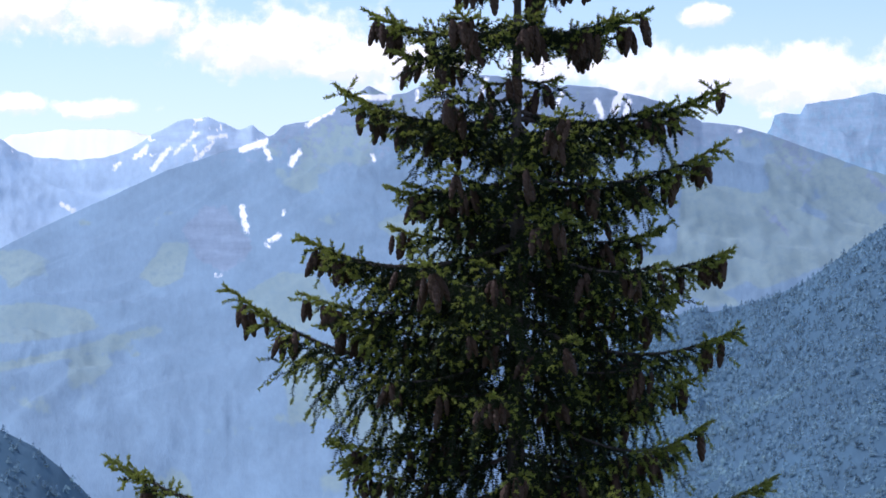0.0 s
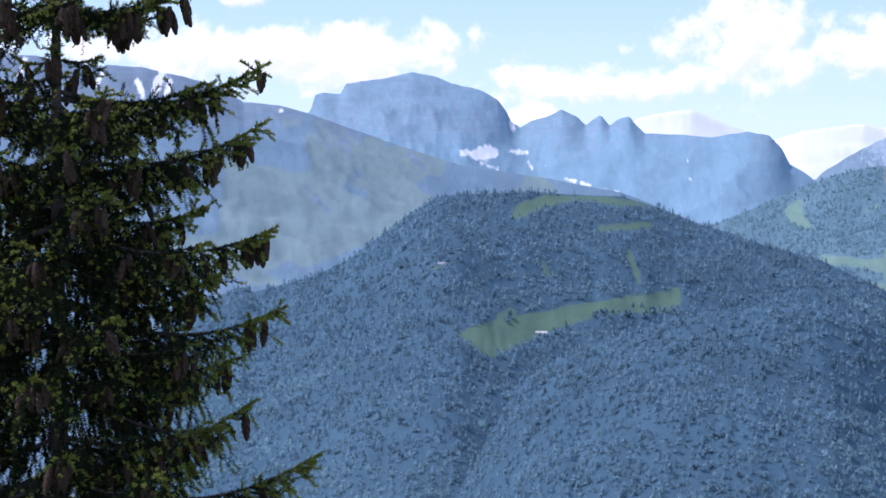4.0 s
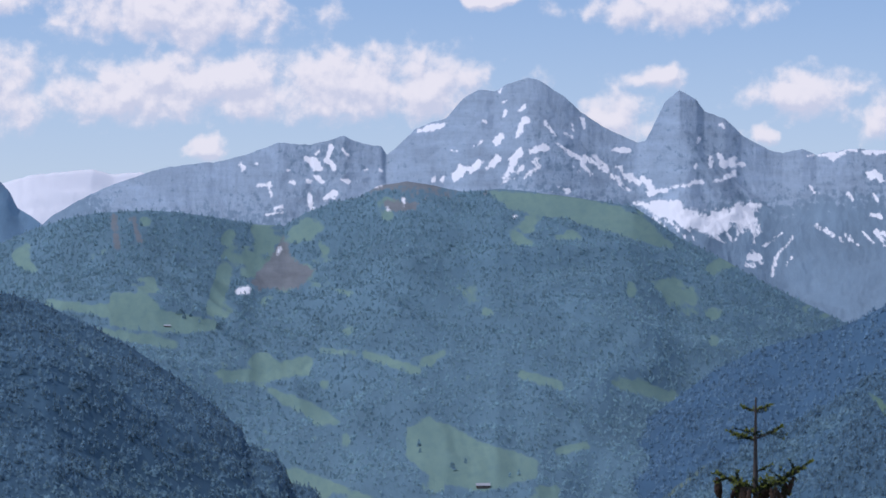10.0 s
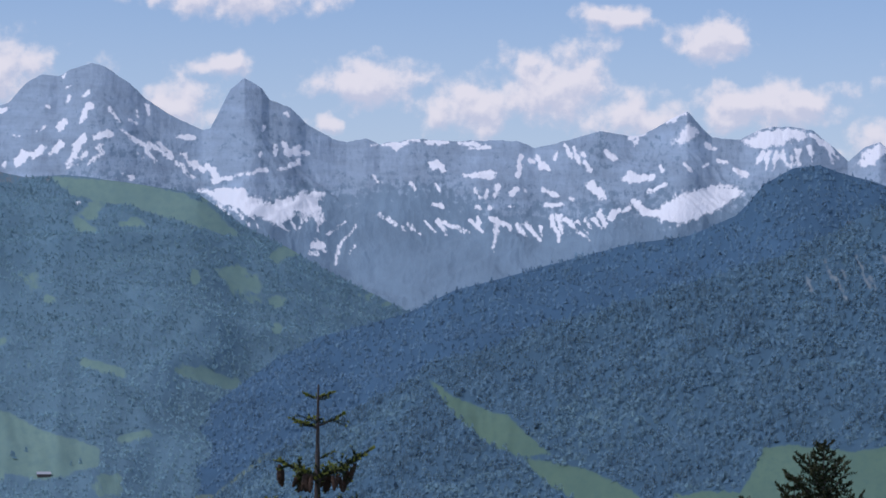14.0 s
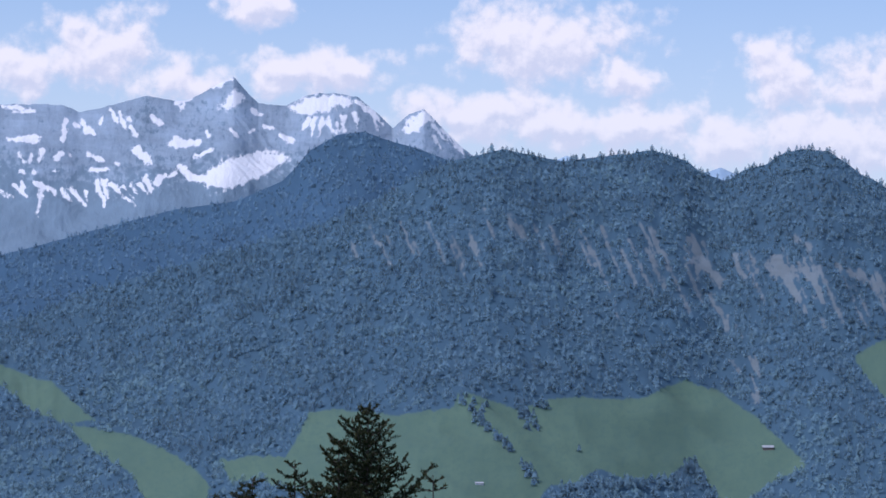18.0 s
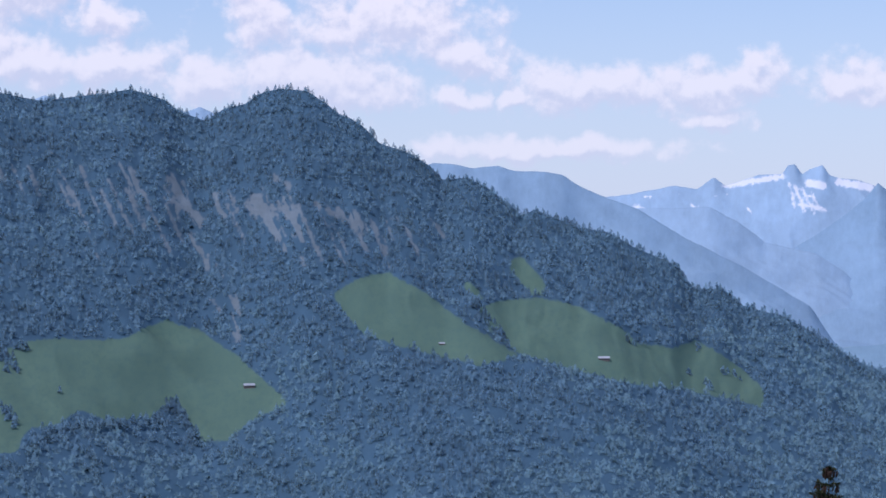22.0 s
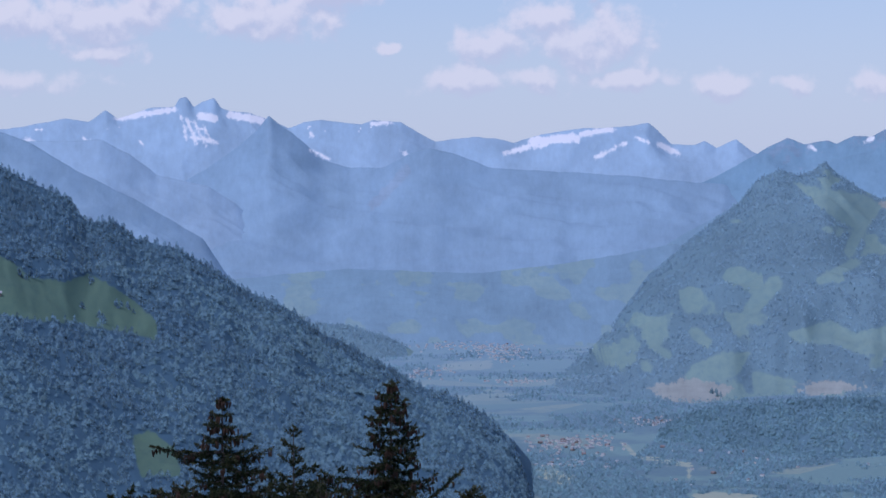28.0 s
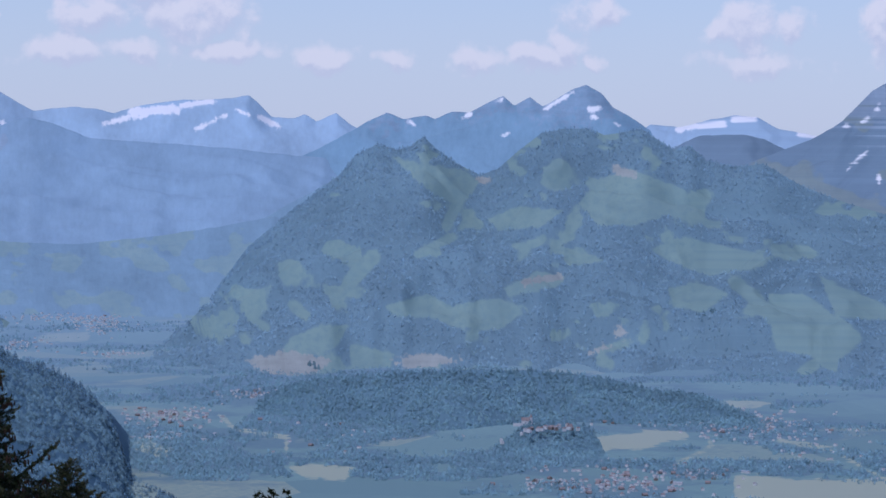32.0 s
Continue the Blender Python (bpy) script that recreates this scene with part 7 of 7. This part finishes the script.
def gable_mesh(x, ly, z0, rise, material):
    """The triangle of wall under one end of a roof."""
    bm = bmesh.new()
    a, b, c = bm.verts.new((x, -ly / 2, z0)), bm.verts.new((x, ly / 2, z0)), bm.verts.new((x, 0, z0 + rise))
    d, e, f = bm.verts.new((x * 0.96, -ly / 2, z0)), bm.verts.new((x * 0.96, ly / 2, z0)), bm.verts.new((x * 0.96, 0, z0 + rise))
    bm.faces.new((a, b, c))
    bm.faces.new((d, f, e))
    for p, q, r, s in ((a, c, f, d), (c, b, e, f), (b, a, d, e)):
        bm.faces.new((p, q, r, s))
    me = bpy.data.meshes.new("gable")
    bm.to_mesh(me)
    bm.free()
    me.materials.append(material)
    return me


def house(name, label, lx, ly, lz, rise, wall, roof, category="house", group="", windows=True):
    ob = tagged(new(name), label, category, group=group)
    part("wall", box_mesh("wall", lx, ly, lz + 0.6, -0.6, wall), ob)
    for e in (-0.495, 0.495):
        part("gable", gable_mesh(lx * e, ly * 0.99, lz, rise, wall), ob)
    part("roof", roof_mesh(lx, ly, lz, rise, lx * 0.05, 0.05, roof), ob)
    for e in (-1, 1) if windows else ():
        win = part("window", box_mesh("window", lx * 0.14, 0.05, lz * 0.35, lz * 0.35, M_TIMBER), ob)
        win.location = (e * lx * 0.25, -ly / 2, 0)
    return ob


for m, b, h, lx, label, wall, roof in [
        (hill, 11.37, -0.83, 4.6, "white alpine chalet in the clearing", M_WALL, M_WALL), (hill, 9.36, 0.55, 3.6, "small pale hut between the trees", M_WALL, M_TIN),
        (mid, 26.03, -3.12, 6.5, "pale-roofed farmhouse at the foot of the meadow", M_TIMBER, M_TIN), (mid, 19.58, 0.15, 4.0, "small chalet on the high meadow", M_TIMBER, M_TIN),
        (ridge, 50.12, -3.06, 3.8, "long pale-roofed barn on the pasture", M_TIMBER, M_TIN), (ridge, 44.24, -3.82, 2.6, "small white hut on the pasture", M_WALL, M_TIN),
        (ridge, 54.09, -2.22, 2.2, "small stone hut on the pasture", M_TIMBER, M_TIN), (ridge, 57.44, -2.48, 4.0, "long timber barn on the pasture", M_TIMBER, M_TIN)]:
    p = on_slope(m, b, h)
    hut = house("alpine_hut", label, lx, lx * 0.42, lx * 0.17, lx * 0.15, wall, roof, "hut", "alpine huts")
    hut.matrix_world = Matrix.LocRotScale(p, Euler((0, 0, radians(-b + 8))), None)

kinds = [house("house", "white house with a brown tiled roof in the valley village", 1.6, 1.25, 0.85, 0.5, M_WALL, M_TILE, "house", "village houses", False),
         house("house", "white house with a grey roof in the valley village", 1.5, 1.25, 0.85, 0.45, M_WALL, M_GREY_TILE, "house", "village houses", False),
         house("house", "timber farmhouse with a broad brown roof in the valley", 2.2, 1.7, 0.65, 0.65, M_TIMBER, M_TILE, "house", "village houses", False),
         house("house", "long pale-roofed hall in the valley", 3.8, 2.1, 0.85, 0.25, M_WALL, M_TIN, "house", "village houses", False)]
used = [False] * 4
village_rng = np.random.default_rng(31)
small_places = []
for b, d, spread_b, spread_d, count, far_off, hall in [
        (69.2, 1500, 0.9, 40, 40, 26, 0.1), (70.8, 1630, 0.5, 25, 14, 14, 0.0), (78.9, 1235, 1.5, 45, 86, 30, 0.04), (80.9, 1490, 1.1, 60, 50, 50, 0.05),
        (77.3, 1210, 0.9, 20, 18, 4, 0.0), (66.2, 2030, 0.35, 40, 6, 14, 0.5), (67.8, 2250, 0.5, 90, 4, 60, 0.05), (68.1, 1955, 0.4, 25, 4, 12, 0.4),
        (66.9, 2330, 0.9, 60, 0, 40, 0.0), (68.9, 1400, 1.0, 12, 16, 0, 0.5), (76.9, 1362, 0.7, 5, 22, 0, 0.0), (82.5, 1400, 1.2, 120, 8, 14, 0.1), (78.4, 1480, 0.6, 15, 8, 0, 0.0), (72.5, 1400, 1.6, 60, 7, 6, 0.1)]:
    for n in range(count + 2 * far_off + count // 2):
        bb, dd = radians(b + spread_b * village_rng.normal() * 0.6), d + spread_d * village_rng.normal() * 0.7
        k = 3 if village_rng.random() < hall else int(village_rng.integers(0, 3))
        x, y = dd * math.sin(bb), dd * math.cos(bb)
        z = on_slope(castle_hill, math.degrees(bb), -5.8).z if spread_d == 5 else -150 + 2 * float(fbm(np.array(x / 160), np.array(y / 160), 3, 7))
        at = Matrix.LocRotScale((x, y, z), Euler((0, 0, 6.28 * village_rng.random())), None)
        if n >= count:
            small_places.append(at)
        elif used[k]:
            copy_thing(kinds[k], at)
        else:
            kinds[k].matrix_world, used[k] = at, True

# The houses that nobody could count, one mesh: walls with a pitched roof each.
co, tri, which = [], [], []
for at in small_places:
    lx, ly, lz, up = 0.55 + 0.5 * village_rng.random(), 0.5 + 0.3 * village_rng.random(), 0.6 + 0.35 * village_rng.random(), 0.4
    k = len(co)
    co += [at @ Vector((e * lx, y, z)) for e in (-1, 1) for y, z in ((-ly, -0.5), (ly, -0.5), (ly, lz), (0, lz + up), (-ly, lz))]
    tri += [(k, k + 5, k + 9), (k, k + 9, k + 4), (k + 1, k + 2, k + 7), (k + 1, k + 7, k + 6), (k, k + 4, k + 2), (k, k + 2, k + 1), (k + 4, k + 3, k + 2),
            (k + 5, k + 6, k + 7), (k + 5, k + 7, k + 9), (k + 9, k + 7, k + 8), (k + 3, k + 4, k + 9), (k + 3, k + 9, k + 8), (k + 2, k + 3, k + 8), (k + 2, k + 8, k + 7)]
    which += [0] * 10 + [1] * 4
far_village = new("scattered_houses", tri_mesh("scattered_houses", np.array([tuple(c) for c in co]), np.array(tri), [M_WALL, M_GREY_TILE], np.array(which)))
tagged(far_village, "small pale houses scattered far off in the valley", "houses", kind="stuff")


# ---- the castle above the valley ----
def round_mesh(name, r0, r1, height, z0, material, sides=14):
    co, tri = tube([(0, 0, z0), (0, 0, z0 + height)], [r0, max(r1, 0.01)], sides)
    cap = np.array([(sides, sides + q + 1, sides + (q + 2) % sides) for q in range(sides - 2)])
    return tri_mesh(name, co, np.concatenate([tri, cap]), [material], smooth=False)


castle = tagged(new("castle"), "small stone castle with a round tower on the wooded hill", "castle")
castle_at = on_slope(castle_hill, 76.55, -5.76)
castle.matrix_world = Matrix.LocRotScale(castle_at, Euler((0, 0, radians(-70))), None)
part("keep", box_mesh("keep", 4.2, 2.2, 3.2, -1.0, M_WALL), castle)
part("keep_roof", roof_mesh(4.2, 2.2, 2.2, 1.3, 0.15, 0.06, M_TILE), castle)
tower = part("tower", round_mesh("tower", 0.85, 0.8, 4.6, -1.0, M_WALL), castle)
tower.location = (2.6, 0.3, 0)
cap = part("tower_roof", round_mesh("tower_roof", 1.0, 0.02, 1.6, 3.6, M_TILE), tower)
part("curtain_wall", box_mesh("curtain_wall", 9.0, 0.35, 1.6, -0.8, M_WALL), castle).location = (-2.0, -1.8, 0)
